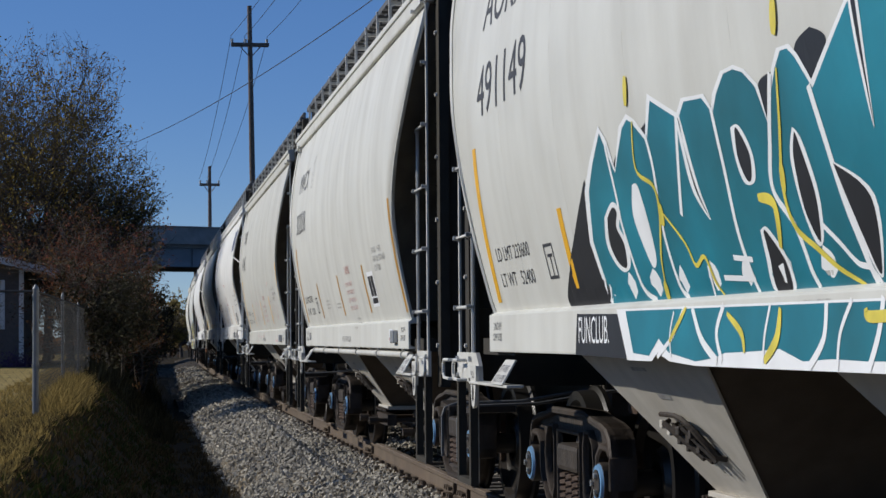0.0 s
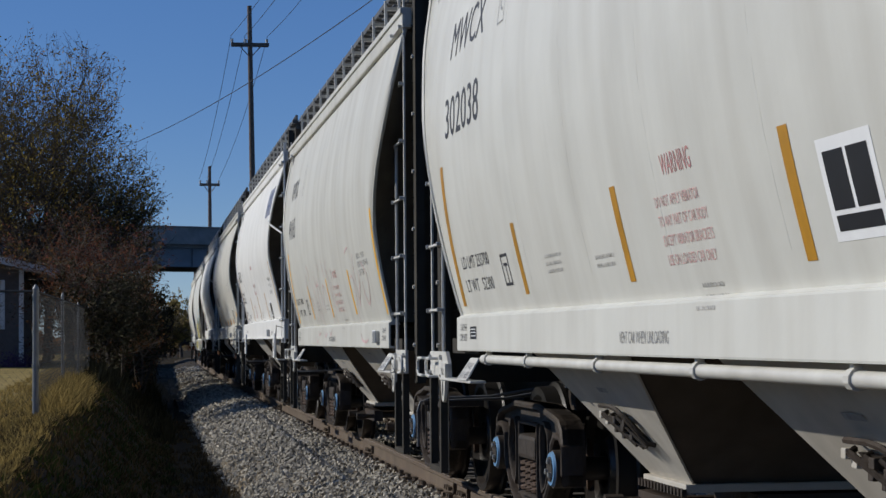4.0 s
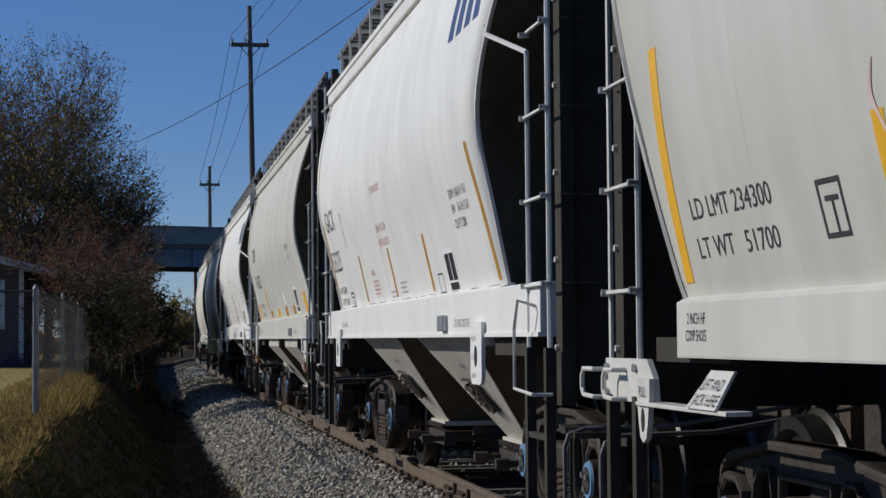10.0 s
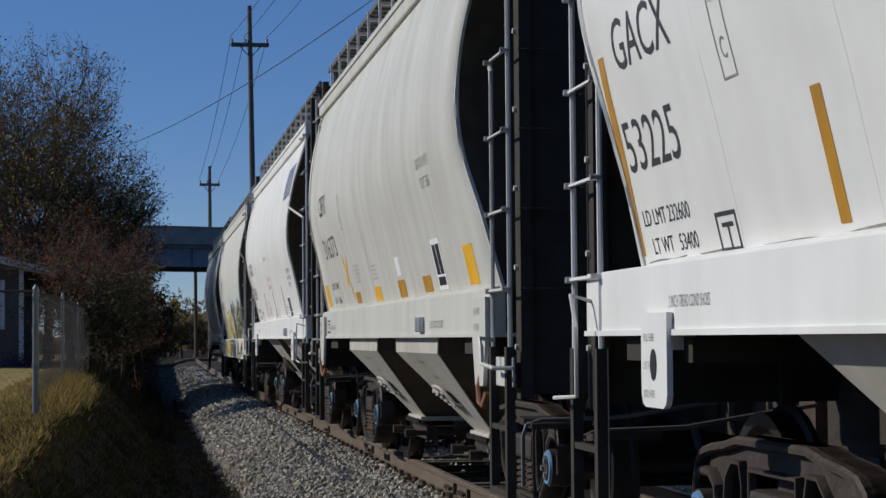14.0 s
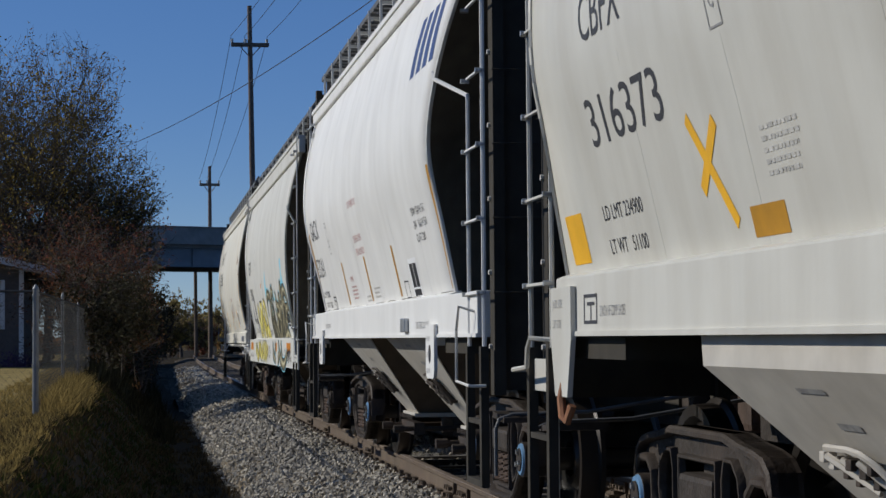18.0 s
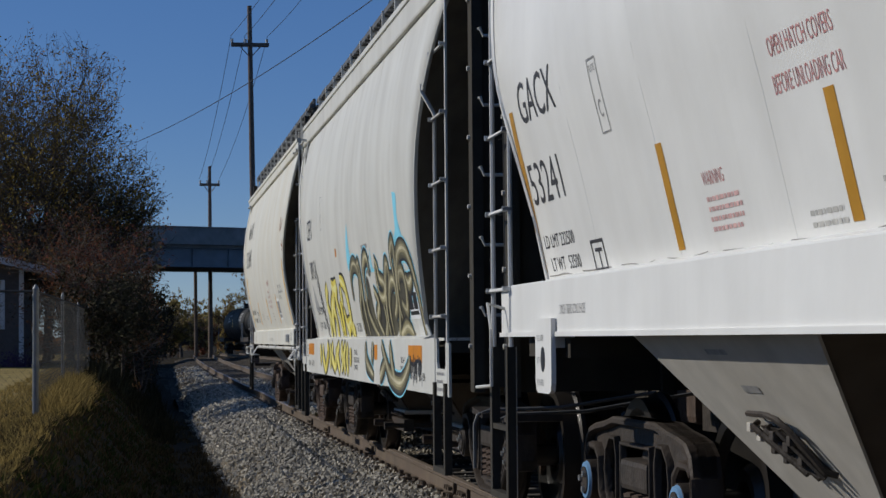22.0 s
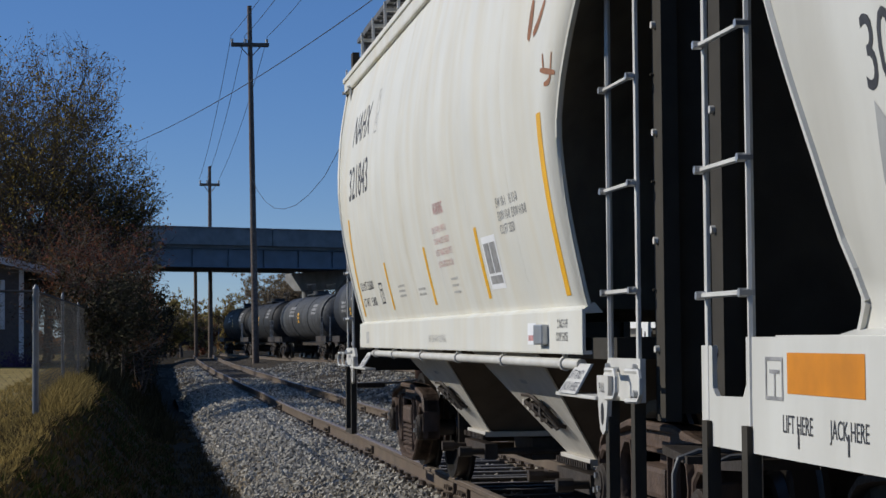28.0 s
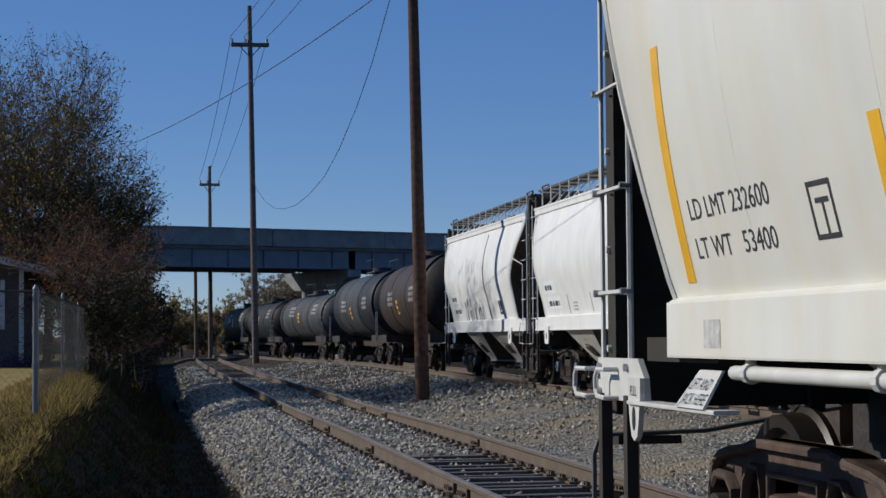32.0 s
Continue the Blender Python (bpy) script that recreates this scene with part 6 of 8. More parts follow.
stroke(car2, "A", [(0.26, 2.115), (0.23, 2.055), (0.11, 1.917)], 0.02, M_PINK, 0.006, "pink_scrawl")
stroke(car2, "A", [(0.1, 1.903), (0.09, 1.683), (0.14, 1.417)], 0.02, M_PINK, 0.006, "pink_scrawl")
stroke(car2, "A", [(-0.24, 2.098), (-0.15, 2.017), (-0.21, 1.928), (-0.26, 1.796), (-0.25, 1.601), (-0.17, 1.454)], 0.02, M_PINK, 0.006, "pink_scrawl")
stroke(car2, "A", [(-0.57, 2.0), (-0.61, 1.934), (-0.54, 1.79)], 0.02, M_PINK, 0.006, "pink_scrawl")
stroke(car2, "A", [(-0.39, 1.873), (-0.38, 1.75), (-0.46, 1.643), (-0.6, 1.59)], 0.02, M_PINK, 0.006, "pink_scrawl")
stroke(car2, "A", [(-0.21, 1.487), (-0.24, 1.406)], 0.02, M_PINK, 0.006, "pink_scrawl")
stroke(car2, "A", [(0.65, 2.083), (0.66, 2.012)], 0.02, M_PINK, 0.006, "pink_scrawl")
stroke(car2, "A", [(1.66, 1.345), (1.55, 1.298), (1.36, 1.326)], 0.02, M_PINK, 0.006, "pink_scrawl")
stroke(car2, "A", [(0.97, 1.342), (0.86, 1.279), (0.64, 1.318)], 0.02, M_PINK, 0.006, "pink_scrawl")
stroke(car2, "A", [(0.39, 1.346), (0.28, 1.288), (0.13, 1.348)], 0.02, M_PINK, 0.006, "pink_scrawl")
stroke(car2, "A", [(1.93, 1.262), (1.81, 1.215), (1.7, 1.246)], 0.02, M_PINK, 0.006, "pink_scrawl")
stroke(car2, "A", [(-2.12, 2.077), (-2.33, 2.116), (-2.46, 2.122)], 0.02, M_PINK, 0.006, "pink_scrawl", True)
stroke(car2, "A", [(-2.77, 2.054), (-2.66, 1.955), (-2.64, 1.75), (-2.57, 1.566), (-2.76, 1.685), (-2.94, 1.78), (-2.96, 1.886)], 0.02, M_PINK, 0.006, "pink_scrawl", True)
stroke(car2, "A", [(-3.14, 1.78), (-3.12, 1.677), (-3.28, 1.567), (-3.47, 1.651), (-3.56, 1.821), (-3.29, 1.951)], 0.022, M_PINK, 0.006, "pink_scrawl", True)
stroke(car2, "A", [(-2.25, 1.842), (-2.42, 1.847), (-2.46, 1.745), (-2.25, 1.402)], 0.02, M_PINK, 0.006, "pink_scrawl", True)
stroke(car2, "A", [(-2.58, 1.3), (-2.66, 1.244), (-2.93, 1.222), (-3.13, 1.243)], 0.025, M_PINK, 0.006, "pink_scrawl", True)

# rust on the last car
stroke(car7, "A", [(-4.15, 2.942), (-4.12, 2.833), (-4.08, 2.748)], 0.09, M_RUSTRED, 0.005, "rust_streak", True)
stroke(car7, "A", [(-4.44, 2.891), (-4.31, 2.801), (-4.2, 2.758)], 0.05, M_RUSTRED, 0.005, "rust_streak", True)
stroke(car7, "A", [(-4.43, 2.629), (-4.45, 2.53)], 0.03, M_RUSTRED, 0.005, "rust_streak", True)
stroke(car7, "A", [(-4.63, 2.607), (-4.57, 2.487), (-4.44, 2.477)], 0.03, M_RUSTRED, 0.005, "rust_streak", True)
stroke(car7, "A", [(-4.37, 2.556), (-4.69, 2.501)], 0.03, M_RUSTRED, 0.005, "rust_streak", True)


# ---- ground ----
def track2_x(y):
    """Centre of the siding; far off it bends in towards the near track."""
    return lerp([(40, 10.35), (54, 10.42), (62, 10.8), (71, 11.1), (79, 11.2), (87, 11.15), (95, 10.8), (103, 10.1), (111, 9.4), (120, 8.9), (128, 8.5), (140, 7.9), (150, 7.0)], y)


def bump_noise(x, y, s, a):
    return a * noise.noise((x * s, y * s, 0.3))


def ground_z(x, y):
    lawn = min(0.9, 0.25 + 0.0065 * max(y, 0))
    prof = [(-30, lawn), (-1.3, lawn), (-1.0, lawn + 0.04), (-0.82, lawn + 0.04), (-0.62, lawn - 0.08), (-0.25, lawn - 0.42), (0.25, -0.64), (0.62, -0.74), (1.2, -0.74), (2.2, -0.6), (14.5, -0.55), (17, -0.75), (30, -0.5), (60, -0.3)]
    z = lerp(prof, x - curve_x(min(y, 110)))
    if y > 125:
        z = z + (-0.35 - z) * min(1, (y - 125) / 30)
    near = 1 if -3 < x < 3 else 0.5
    return z + bump_noise(x, y, 0.55, 0.05 * near) + bump_noise(x, y, 2.3, 0.02 * near)


def bed_z(x, y):
    """Top of the ballast."""
    a = x - curve_x(y)
    b = x - track2_x(min(y, 112)) + TRACK2_X
    prof1 = [(1.0, -1.3), (1.36, -0.56), (1.78, -0.36), (2.25, -0.215), (2.6, -0.195), (4.6, -0.195), (5.0, -0.22), (5.8, -0.42), (6.6, -0.52), (8, -0.6)]
    prof2 = [(5.2, -0.75), (6.2, -0.45), (7.3, -0.26), (8.4, -0.07), (8.8, -0.045), (11.9, -0.045), (12.6, -0.1), (14.0, -0.8)]
    z = max(lerp(prof1, a), lerp(prof2, b))
    off = abs(a - 3.6)
    if off < 0.68 and y < 23:
        z -= 0.045
    k = 0.0 if off < 1.45 else min(1, (off - 1.45) / 0.8)
    hump = 0.0
    if a < 2.2:
        hump = 0.16 * max(0, math.sin((y - 38) * 0.42)) * min(1, max(0, (y - 40) / 20)) * min(1, (2.2 - a) / 0.5) * (1 if a > 0.95 else 0)
    rough = min(1.0, max(0.0, (y - 38) / 18)) * (bump_noise(x, y, 0.45, 0.16) + bump_noise(x, y, 1.3, 0.07))
    return z + k * (bump_noise(x, y, 0.8, 0.06) + bump_noise(x, y, 3.1, 0.03) + rough * min(1.0, max(0.15, abs(b - TRACK2_X) - 1.3))) + hump


def grid_sheet(name, xs, ys, fz, material, label, kind="structure"):
    verts = [(x, y, fz(x, y)) for y in ys for x in xs]
    w = len(xs)
    faces = [(j * w + i, j * w + i + 1, (j + 1) * w + i + 1, (j + 1) * w + i) for j in range(len(ys) - 1) for i in range(w - 1)]
    ob = sheet(name, verts, faces, material)
    return tagged(ob, label, kind=kind)


gx = [-2500, -800, -300, -120, -60, -30, -15, -9, -6, -4.5] + [-3.5 + 0.25 * i for i in range(10)] + [-1.0 + 0.08 * i for i in range(33)] + [1.75, 2.0, 2.3, 2.7, 3.0, 3.5, 5, 7, 9, 11, 13, 15, 18, 24, 32, 45, 70, 120, 300, 800, 2500]
gy = [-1500, -300, -80, -30, -12] + [-6 + 1.0 * i for i in range(16)] + [10 + 0.5 * i for i in range(80)] + [50 + 2 * i for i in range(50)] + [155, 170, 200, 260, 400, 800, 2000, 4500]
grid_sheet("ground", gx, gy, ground_z, M_SOIL, "earth and dead grass of a railway bank, its shade mixed into the brown")
bx = [1.15 + 0.035 * i for i in range(16)] + [1.8 + 0.16 * i for i in range(26)] + [6.0 + 0.4 * i for i in range(26)]
by = [-14 + 1.0 * i for i in range(22)] + [8 + 0.3 * i for i in range(190)] + [65 + 1.5 * i for i in range(60)]
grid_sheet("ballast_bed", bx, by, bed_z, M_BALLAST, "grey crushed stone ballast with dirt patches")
lx = [-14 + 0.6 * i for i in range(21)] + [-1.7, -1.35]
ly = [14 + 1.0 * i for i in range(34)] + [50, 54, 58, 62, 66, 70]
grid_sheet("lawn", lx, ly, lambda x, y: ground_z(x, y) + 0.03 - (0.06 if x > -1.4 else 0), M_LAWN, "dry yellow winter lawn behind the fence")


def stones():
    rng = np.random.default_rng(5)
    base = np.array([(1, 0, 0), (-1, 0, 0), (0, 1, 0), (0, -1, 0), (0, 0, 1), (0, 0, -1)], float)
    tri = np.array([(0, 2, 4), (2, 1, 4), (1, 3, 4), (3, 0, 4), (2, 0, 5), (1, 2, 5), (3, 1, 5), (0, 3, 5)])
    V, F = [], []
    n = 0
    N = 34000
    for i in range(N):
        y = 11 + 58 * rng.random() ** 1.7
        u = rng.random()
        x = 1.2 + 1.55 * rng.random() if u < 0.62 else 3.0 + 1.3 * rng.random() if u < 0.78 else 4.45 + 4.6 * rng.random()
        x += curve_x(y)
        if u < 0.62 and rng.random() < 0.35 * max(0, (x - 2.6) / 0.2):
            continue
        if 0.62 <= u < 0.78 and y < 22 and rng.random() < 0.75:
            continue
        # bare patches of dirt
        if x > 5.2 and noise.noise((x * 0.5, y * 0.22, 4.0)) > 0.12 and rng.random() < 0.8:
            continue
        r = rng.uniform(0.018, 0.045) * (1.0 + 0.3 * (y > 30))
        v = base * rng.uniform(0.6, 1.15, (6, 1)) * r * rng.uniform(0.65, 1.2, (1, 3))
        a, b = rng.uniform(0, 6.28, 2)
        R = np.array(Euler((a, b, a * 1.7)).to_matrix())
        v = v @ R.T + np.array((x, y, bed_z(x, y) + r * 0.35))
        V.append(v)
        F.append(tri + 6 * n)
        n += 1
    for i in range(9000):
        # lumps further along the line
        y = 40 + 62 * rng.random()
        x = curve_x(y) + 1.3 + 8.2 * rng.random()
        if abs(x - curve_x(y) - CAR_X) < 1.0:
            continue
        r = rng.uniform(0.03, 0.085)
        v = base * rng.uniform(0.6, 1.15, (6, 1)) * r * rng.uniform(0.65, 1.2, (1, 3))
        R = np.array(Euler(tuple(rng.uniform(0, 6.28, 3))).to_matrix())
        V.append(v @ R.T + np.array((x, y, bed_z(x, y) + r * 0.3)))
        F.append(tri + 6 * n)
        n += 1
    V, F = np.concatenate(V), np.concatenate(F)
    ob = sheet("ballast_stones", V.tolist(), F.tolist(), M_STONE, smooth=False)
    tagged(ob, "loose grey crushed ballast stones beside the rails", "gravel", kind="stuff")


stones()


# ---- tracks ----
def rail_mesh(name, fx, y0, y1, step, parent, label):
    head = [(-0.036, 0.0), (-0.028, 0.006), (0.028, 0.006), (0.036, 0.0)]
    prof = [(-0.070, -0.176), (0.070, -0.176), (0.070, -0.163), (0.012, -0.145), (0.010, -0.045), (0.037, -0.030), (0.037, -0.003), (-0.037, -0.003), (-0.037, -0.030), (-0.010, -0.045), (-0.012, -0.145), (-0.070, -0.163)]
    n = int((y1 - y0) / step)
    obs = []
    for nm, pr, m, lb in ((name, prof, M_RAIL, label), ("rail_head", head, M_HEAD, "worn bright running surface")):
        verts, faces = [], []
        k = len(pr)
        for j in range(n + 1):
            y = y0 + (y1 - y0) * j / n
            x = fx(y)
            dz = 0.010 * math.sin(y * 0.31) - 0.012 * math.exp(-((y - 36) / 6) ** 2)
            verts += [(x + a, y, b + dz - 0.006) for a, b in pr]
            if j:
                for i in range(k):
                    a0, a1 = (j - 1) * k + i, (j - 1) * k + (i + 1) % k
                    faces.append((a0, a1, a1 + k, a0 + k))
        obs.append(sheet(nm, verts, faces, m, parent if nm == name else obs[0], lb, smooth=False))
    return obs[0]


def tie_data():
    bm = bmesh.new()
    box(bm, -1.28, 1.28, -0.11, 0.11, -0.17, 0.0, 0.012)
    for v in bm.verts:
        v.co += Vector((0.012 * math.sin(v.co.x * 37), 0.012 * math.cos(v.co.x * 23), 0.006 * math.sin(v.co.x * 19 + v.co.y * 40)))
    me = bpy.data.meshes.new("tie")
    bm.to_mesh(me)
    bm.free()
    me.materials.append(M_TIE)
    return me


def plate_data():
    bm = bmesh.new()
    box(bm, -0.17, 0.17, -0.09, 0.09, 0.0, 0.02)
    for x in (-0.10, 0.10):
        for y in (-0.05, 0.05):
            box(bm, x - 0.02, x + 0.02, y - 0.015, y + 0.015, 0.02, 0.055)
    me = bpy.data.meshes.new("tie_plate")
    bm.to_mesh(me)
    bm.free()
    me.materials.append(M_RAIL)
    return me


TIE, TPLATE = tie_data(), plate_data()


def track(label, fx, y0, y1, tie_from, tie_to, plates_to, up=0.0):
    tr = new("railway_track")
    tr.location.z = up
    tagged(tr, label, "railway track", kind="structure")
    for s in (-1, 1):
        rail_mesh("rail", lambda y: fx(y) + s * RAIL, y0, y1, 1.0, tr, "rusty steel rail with a worn head")
    rnd = random.Random(3)
    y = tie_from
    while y < tie_to:
        share("tie", TIE, pose(fx(y) + rnd.uniform(-0.05, 0.05), y + rnd.uniform(-0.04, 0.04), -0.188 + rnd.uniform(-0.02, 0.004), 0, 0, rnd.uniform(-1.5, 1.5)), tr)
        if y < plates_to:
            for s in (-1, 1):
                share("tie_plate", TPLATE, pose(fx(y) + s * RAIL, y, -0.186), tr)
        y += 0.52
    return tr


near_track = track("rusty main track on weathered ties in ballast", lambda y: CAR_X + curve_x(y), -14, 150, -12, 95, 48)
siding = track("rusty siding track with parked freight cars", track2_x, 10, 148, 20, 95, 20, TRACK2_Z)
# joint bars and anchors on the near rails
for s, ys in ((-1, (16.2, 16.9, 22.9, 28.2, 31.0, 38.0)), (1, (16.6, 17.1, 24.0, 33.2, 36.4, 41.0))):
    for y in ys:
        bm = bmesh.new()
        x = CAR_X + s * RAIL + curve_x(y)
        for q in (-1, 1):
            box(bm, x + q * 0.012, x + q * 0.045, y - 0.16, y + 0.16, -0.145, -0.05, 0.008)
            for d in (-0.11, 0.0, 0.11):
                rod(bm, (x + q * 0.045, y + d, -0.10), (x + q * 0.085, y + d, -0.10), 0.02, 6)
        box(bm, x - 0.12, x + 0.12, y - 0.05, y + 0.05, -0.175, -0.14)
        part("joint_bar", bm, M_RAIL, near_track, "rusty bolted joint bar")


# ---- trees and brush ----
def tubes(segs, sides):
    """Verts and faces of tapered twigs: (a, b, r0, r1)."""
    V, F = [], []
    for a, b, r0, r1 in segs:
        d = b - a
        if d.length < 1e-5:
            continue
        q = d.to_track_quat("Z", "Y")
        n = len(V)
        for p, r in ((a, r0), (b, r1)):
            for i in range(sides):
                t = 2 * math.pi * i / sides
                V.append(p + q @ Vector((r * math.cos(t), r * math.sin(t), 0)))
        for i in range(sides):
            F.append((n + i, n + (i + 1) % sides, n + sides + (i + 1) % sides, n + sides + i))
    return V, F


def tree(name, at, height, spread, leaf_mats, leaves, seed, trunk_r=0.16, levels=4, up=0.55, clear=False, label="", category="tree", twig_mat=None, leaf=0.06, fan=4, trim=None):
    rnd = random.Random(seed)
    thick, thin, tips = [], [], []

    def grow(p, d, length, r, lev):
        steps = 4 if lev < 2 else 3
        for i in range(steps):
            d = (d + Vector((rnd.gauss(0, 0.16), rnd.gauss(0, 0.16), rnd.gauss(0.03, 0.10)))).normalized()
            q = p + d * length / steps
            if trim and lev > 0 and not trim(q, rnd.gauss(-0.1, 0.28)):
                return
            r1 = r * (0.86 if i < steps - 1 else 0.7)
            if lev < levels or rnd.random() < 0.55:
                (thick if r > 0.02 else thin).append((p, q, r, r1))
            if lev >= levels - 1:
                tips.append((q, d))
            p, r = q, r1
            if lev < levels and (i >= (3 if clear else 1) or lev > 0):
                for _ in range(rnd.choice((1, 2, 2)) if lev else fan):
                    side = Vector((rnd.gauss(0, 1), rnd.gauss(0, 1), rnd.gauss(0.1, 0.5))).normalized()
                    nd = (d * up + side * (1 - up) * spread).normalized()
                    grow(p, nd, length * rnd.uniform(0.5, 0.75), r * rnd.uniform(0.45, 0.65), lev + 1)
        if lev < levels:
            grow(p, d, length * 0.6, r, lev + 1)

    base = Vector(at)
    grow(base - Vector((0, 0, 0.1)), Vector((rnd.gauss(0, 0.1), rnd.gauss(0, 0.1), 1)).normalized(), height * 0.45, trunk_r, 0)
    top = max(q.z for _, q, _, _ in thick + thin) - base.z
    k = height / top
    S = lambda v: base + (v - base) * k
    root = new(name)
    root.location = (0, 0, 0)
    tagged(root, label, category)
    V, F = tubes([(S(a), S(b), r, s) for a, b, r, s in thick], 6)
    sheet("trunk", V, F, M_BARK, root)
    V, F = tubes([(S(a), S(b), max(r, 0.005), max(s, 0.003)) for a, b, r, s in thin], 3)
    if V:
        sheet("branchwork", V, F, twig_mat or M_TWIG, root)
    leafy = rnd.sample(tips, max(1, len(tips) // 3))
    for mi, (lm, share_) in enumerate(leaf_mats):
        V, F = [], []
        part_of = leafy[mi::len(leaf_mats)]
        for _ in range(int(leaves * share_)):
            q, d = rnd.choice(part_of)
            p = S(q) + Vector((rnd.gauss(0, 0.09), rnd.gauss(0, 0.09), rnd.gauss(0, 0.08)))
            a = Vector((rnd.gauss(0, 1), rnd.gauss(0, 1), rnd.gauss(0, 1))).normalized()
            b = a.orthogonal().normalized()
            s = leaf * rnd.uniform(0.5, 1.2)
            n = len(V)
            V += [p - a * s, p + b * s * 0.45, p + a * s, p - b * s * 0.45]
            F.append((n, n + 1, n + 2, n + 3))
        sheet("leaves", V, F, lm, root, smooth=False)
    return root


def clear_of_line(q, loose):
    """The crowns are cut back on the side of the wires and the tracks."""
    k = 55 / q.y
    z = q.z * k
    return q.x * k < lerp([(3, 0.7), (4.5, 0.95), (6.2, 0.45), (7.4, -0.55), (8.2, -0.35), (8.9, -0.6), (9.5, -1.3), (10.2, -2.6)], z) + loose and z < 9.75 + loose


for at, h, sp, lm, n, sd, r, lb in (
        ((-2.5, 54, 0.5), 9.4, 1.25, [(M_LEAF, 0.7), (M_LEAF_Y, 0.3)], 9000, 11, 0.15, "tall half-bare tree with sparse olive leaves on the bank"),
        ((-3.6, 57, 0.5), 10.0, 1.25, [(M_LEAF, 0.6), (M_LEAF_B, 0.4)], 8000, 12, 0.15, "half-bare tree with thin grey branches by the house"),
        ((-1.9, 58, 0.3), 9.6, 1.2, [(M_LEAF, 0.5), (M_LEAF_Y, 0.2), (M_LEAF_B, 0.3)], 7500, 13, 0.14, "leaning half-bare tree with olive and yellow leaves"),
        ((-0.9, 55, 0.2), 7.0, 0.9, [(M_LEAF, 0.6), (M_LEAF_D, 0.4)], 9000, 14, 0.10, "smaller leafy tree at the edge of the bank"),
        ((-4.8, 61, 0.5), 9.9, 1.1, [(M_LEAF, 0.6), (M_LEAF_B, 0.4)], 7500, 15, 0.14, "half-bare tree behind the house roof")):
    tree("tall_tree", at, h, sp, lm, n, sd, r, label=lb, leaf=0.056, fan=4, trim=clear_of_line)
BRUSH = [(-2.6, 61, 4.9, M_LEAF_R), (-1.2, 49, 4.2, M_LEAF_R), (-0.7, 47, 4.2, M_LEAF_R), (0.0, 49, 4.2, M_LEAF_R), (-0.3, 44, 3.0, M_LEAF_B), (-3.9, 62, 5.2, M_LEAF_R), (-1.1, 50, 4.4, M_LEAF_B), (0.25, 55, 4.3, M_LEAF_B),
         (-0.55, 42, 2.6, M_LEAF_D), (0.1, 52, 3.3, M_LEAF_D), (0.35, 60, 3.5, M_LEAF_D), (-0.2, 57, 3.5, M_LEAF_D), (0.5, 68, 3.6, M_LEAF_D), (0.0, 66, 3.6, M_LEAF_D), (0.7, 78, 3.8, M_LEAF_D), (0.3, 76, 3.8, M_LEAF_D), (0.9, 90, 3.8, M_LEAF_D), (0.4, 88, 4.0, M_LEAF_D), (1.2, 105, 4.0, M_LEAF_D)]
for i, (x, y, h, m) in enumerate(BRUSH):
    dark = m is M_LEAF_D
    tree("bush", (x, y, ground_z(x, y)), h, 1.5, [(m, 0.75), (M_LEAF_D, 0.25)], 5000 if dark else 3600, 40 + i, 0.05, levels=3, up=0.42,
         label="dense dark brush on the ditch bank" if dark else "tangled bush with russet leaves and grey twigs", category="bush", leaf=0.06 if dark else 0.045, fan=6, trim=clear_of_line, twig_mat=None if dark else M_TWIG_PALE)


def low_brush():
    """Weeds and dead growth along the foot of the bank."""
    rnd = random.Random(9)
    V, F = [], []
    for _ in range(9000):
        y = 36 + 75 * rnd.random() ** 1.3
        x = rnd.uniform(-1.0, 0.75)
        z = ground_z(x, y)
        h = rnd.uniform(0.1, 0.6) * (0.3 + 0.7 * rnd.random())
        p = Vector((x, y, z))
        d = Vector((rnd.gauss(0, 0.4), rnd.gauss(0, 0.4), 1)).normalized()
        n = len(V)
        w = rnd.uniform(0.006, 0.02)
        V += [p + Vector((-w, 0, 0)), p + Vector((w, 0, 0)), p + d * h]
        F.append((n, n + 1, n + 2))
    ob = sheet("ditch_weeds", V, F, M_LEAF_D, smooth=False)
    tagged(ob, "dark dead weeds along the foot of the bank", "weeds", kind="stuff")


low_brush()


def grass(name, material, count, seed, area, hh, label):
    rnd = random.Random(seed)
    V, F = [], []
    tufts = []
    while len(tufts) < count // 12:
        x, y = area(rnd)
        tufts.append((x, y))
    for x0, y0 in tufts:
        for _ in range(12):
            x, y = x0 + rnd.gauss(0, 0.05), y0 + rnd.gauss(0, 0.07)
            p = Vector((x, y, ground_z(x, y) - 0.02))
            h = hh * rnd.uniform(0.4, 1.2)
            d = Vector((rnd.gauss(0, 0.45), rnd.gauss(0, 0.45), 1)).normalized()
            w = rnd.uniform(0.004, 0.009)
            n = len(V)
            bend = Vector((d.x, d.y, -0.2)) * h * 0.35
            V += [p + Vector((-w, 0, 0)), p + Vector((w, 0, 0)), p + d * h * 0.55 + Vector((w * 0.7, 0, 0)), p + d * h * 0.55 + Vector((-w * 0.7, 0, 0)), p + d * h + bend]
            F += [(n, n + 1, n + 2, n + 3), (n + 3, n + 2, n + 4)]
    ob = sheet(name, V, F, material, smooth=False)
    return tagged(ob, label, "grass", kind="stuff")


grass("dry_grass", M_GRASS_DRY, 26000, 1, lambda r: (-0.84 - 1.2 * r.random() ** 1.2, 9 + 38 * r.random() ** 1.6), 0.13, "dry straw-coloured grass on the bank's crest")
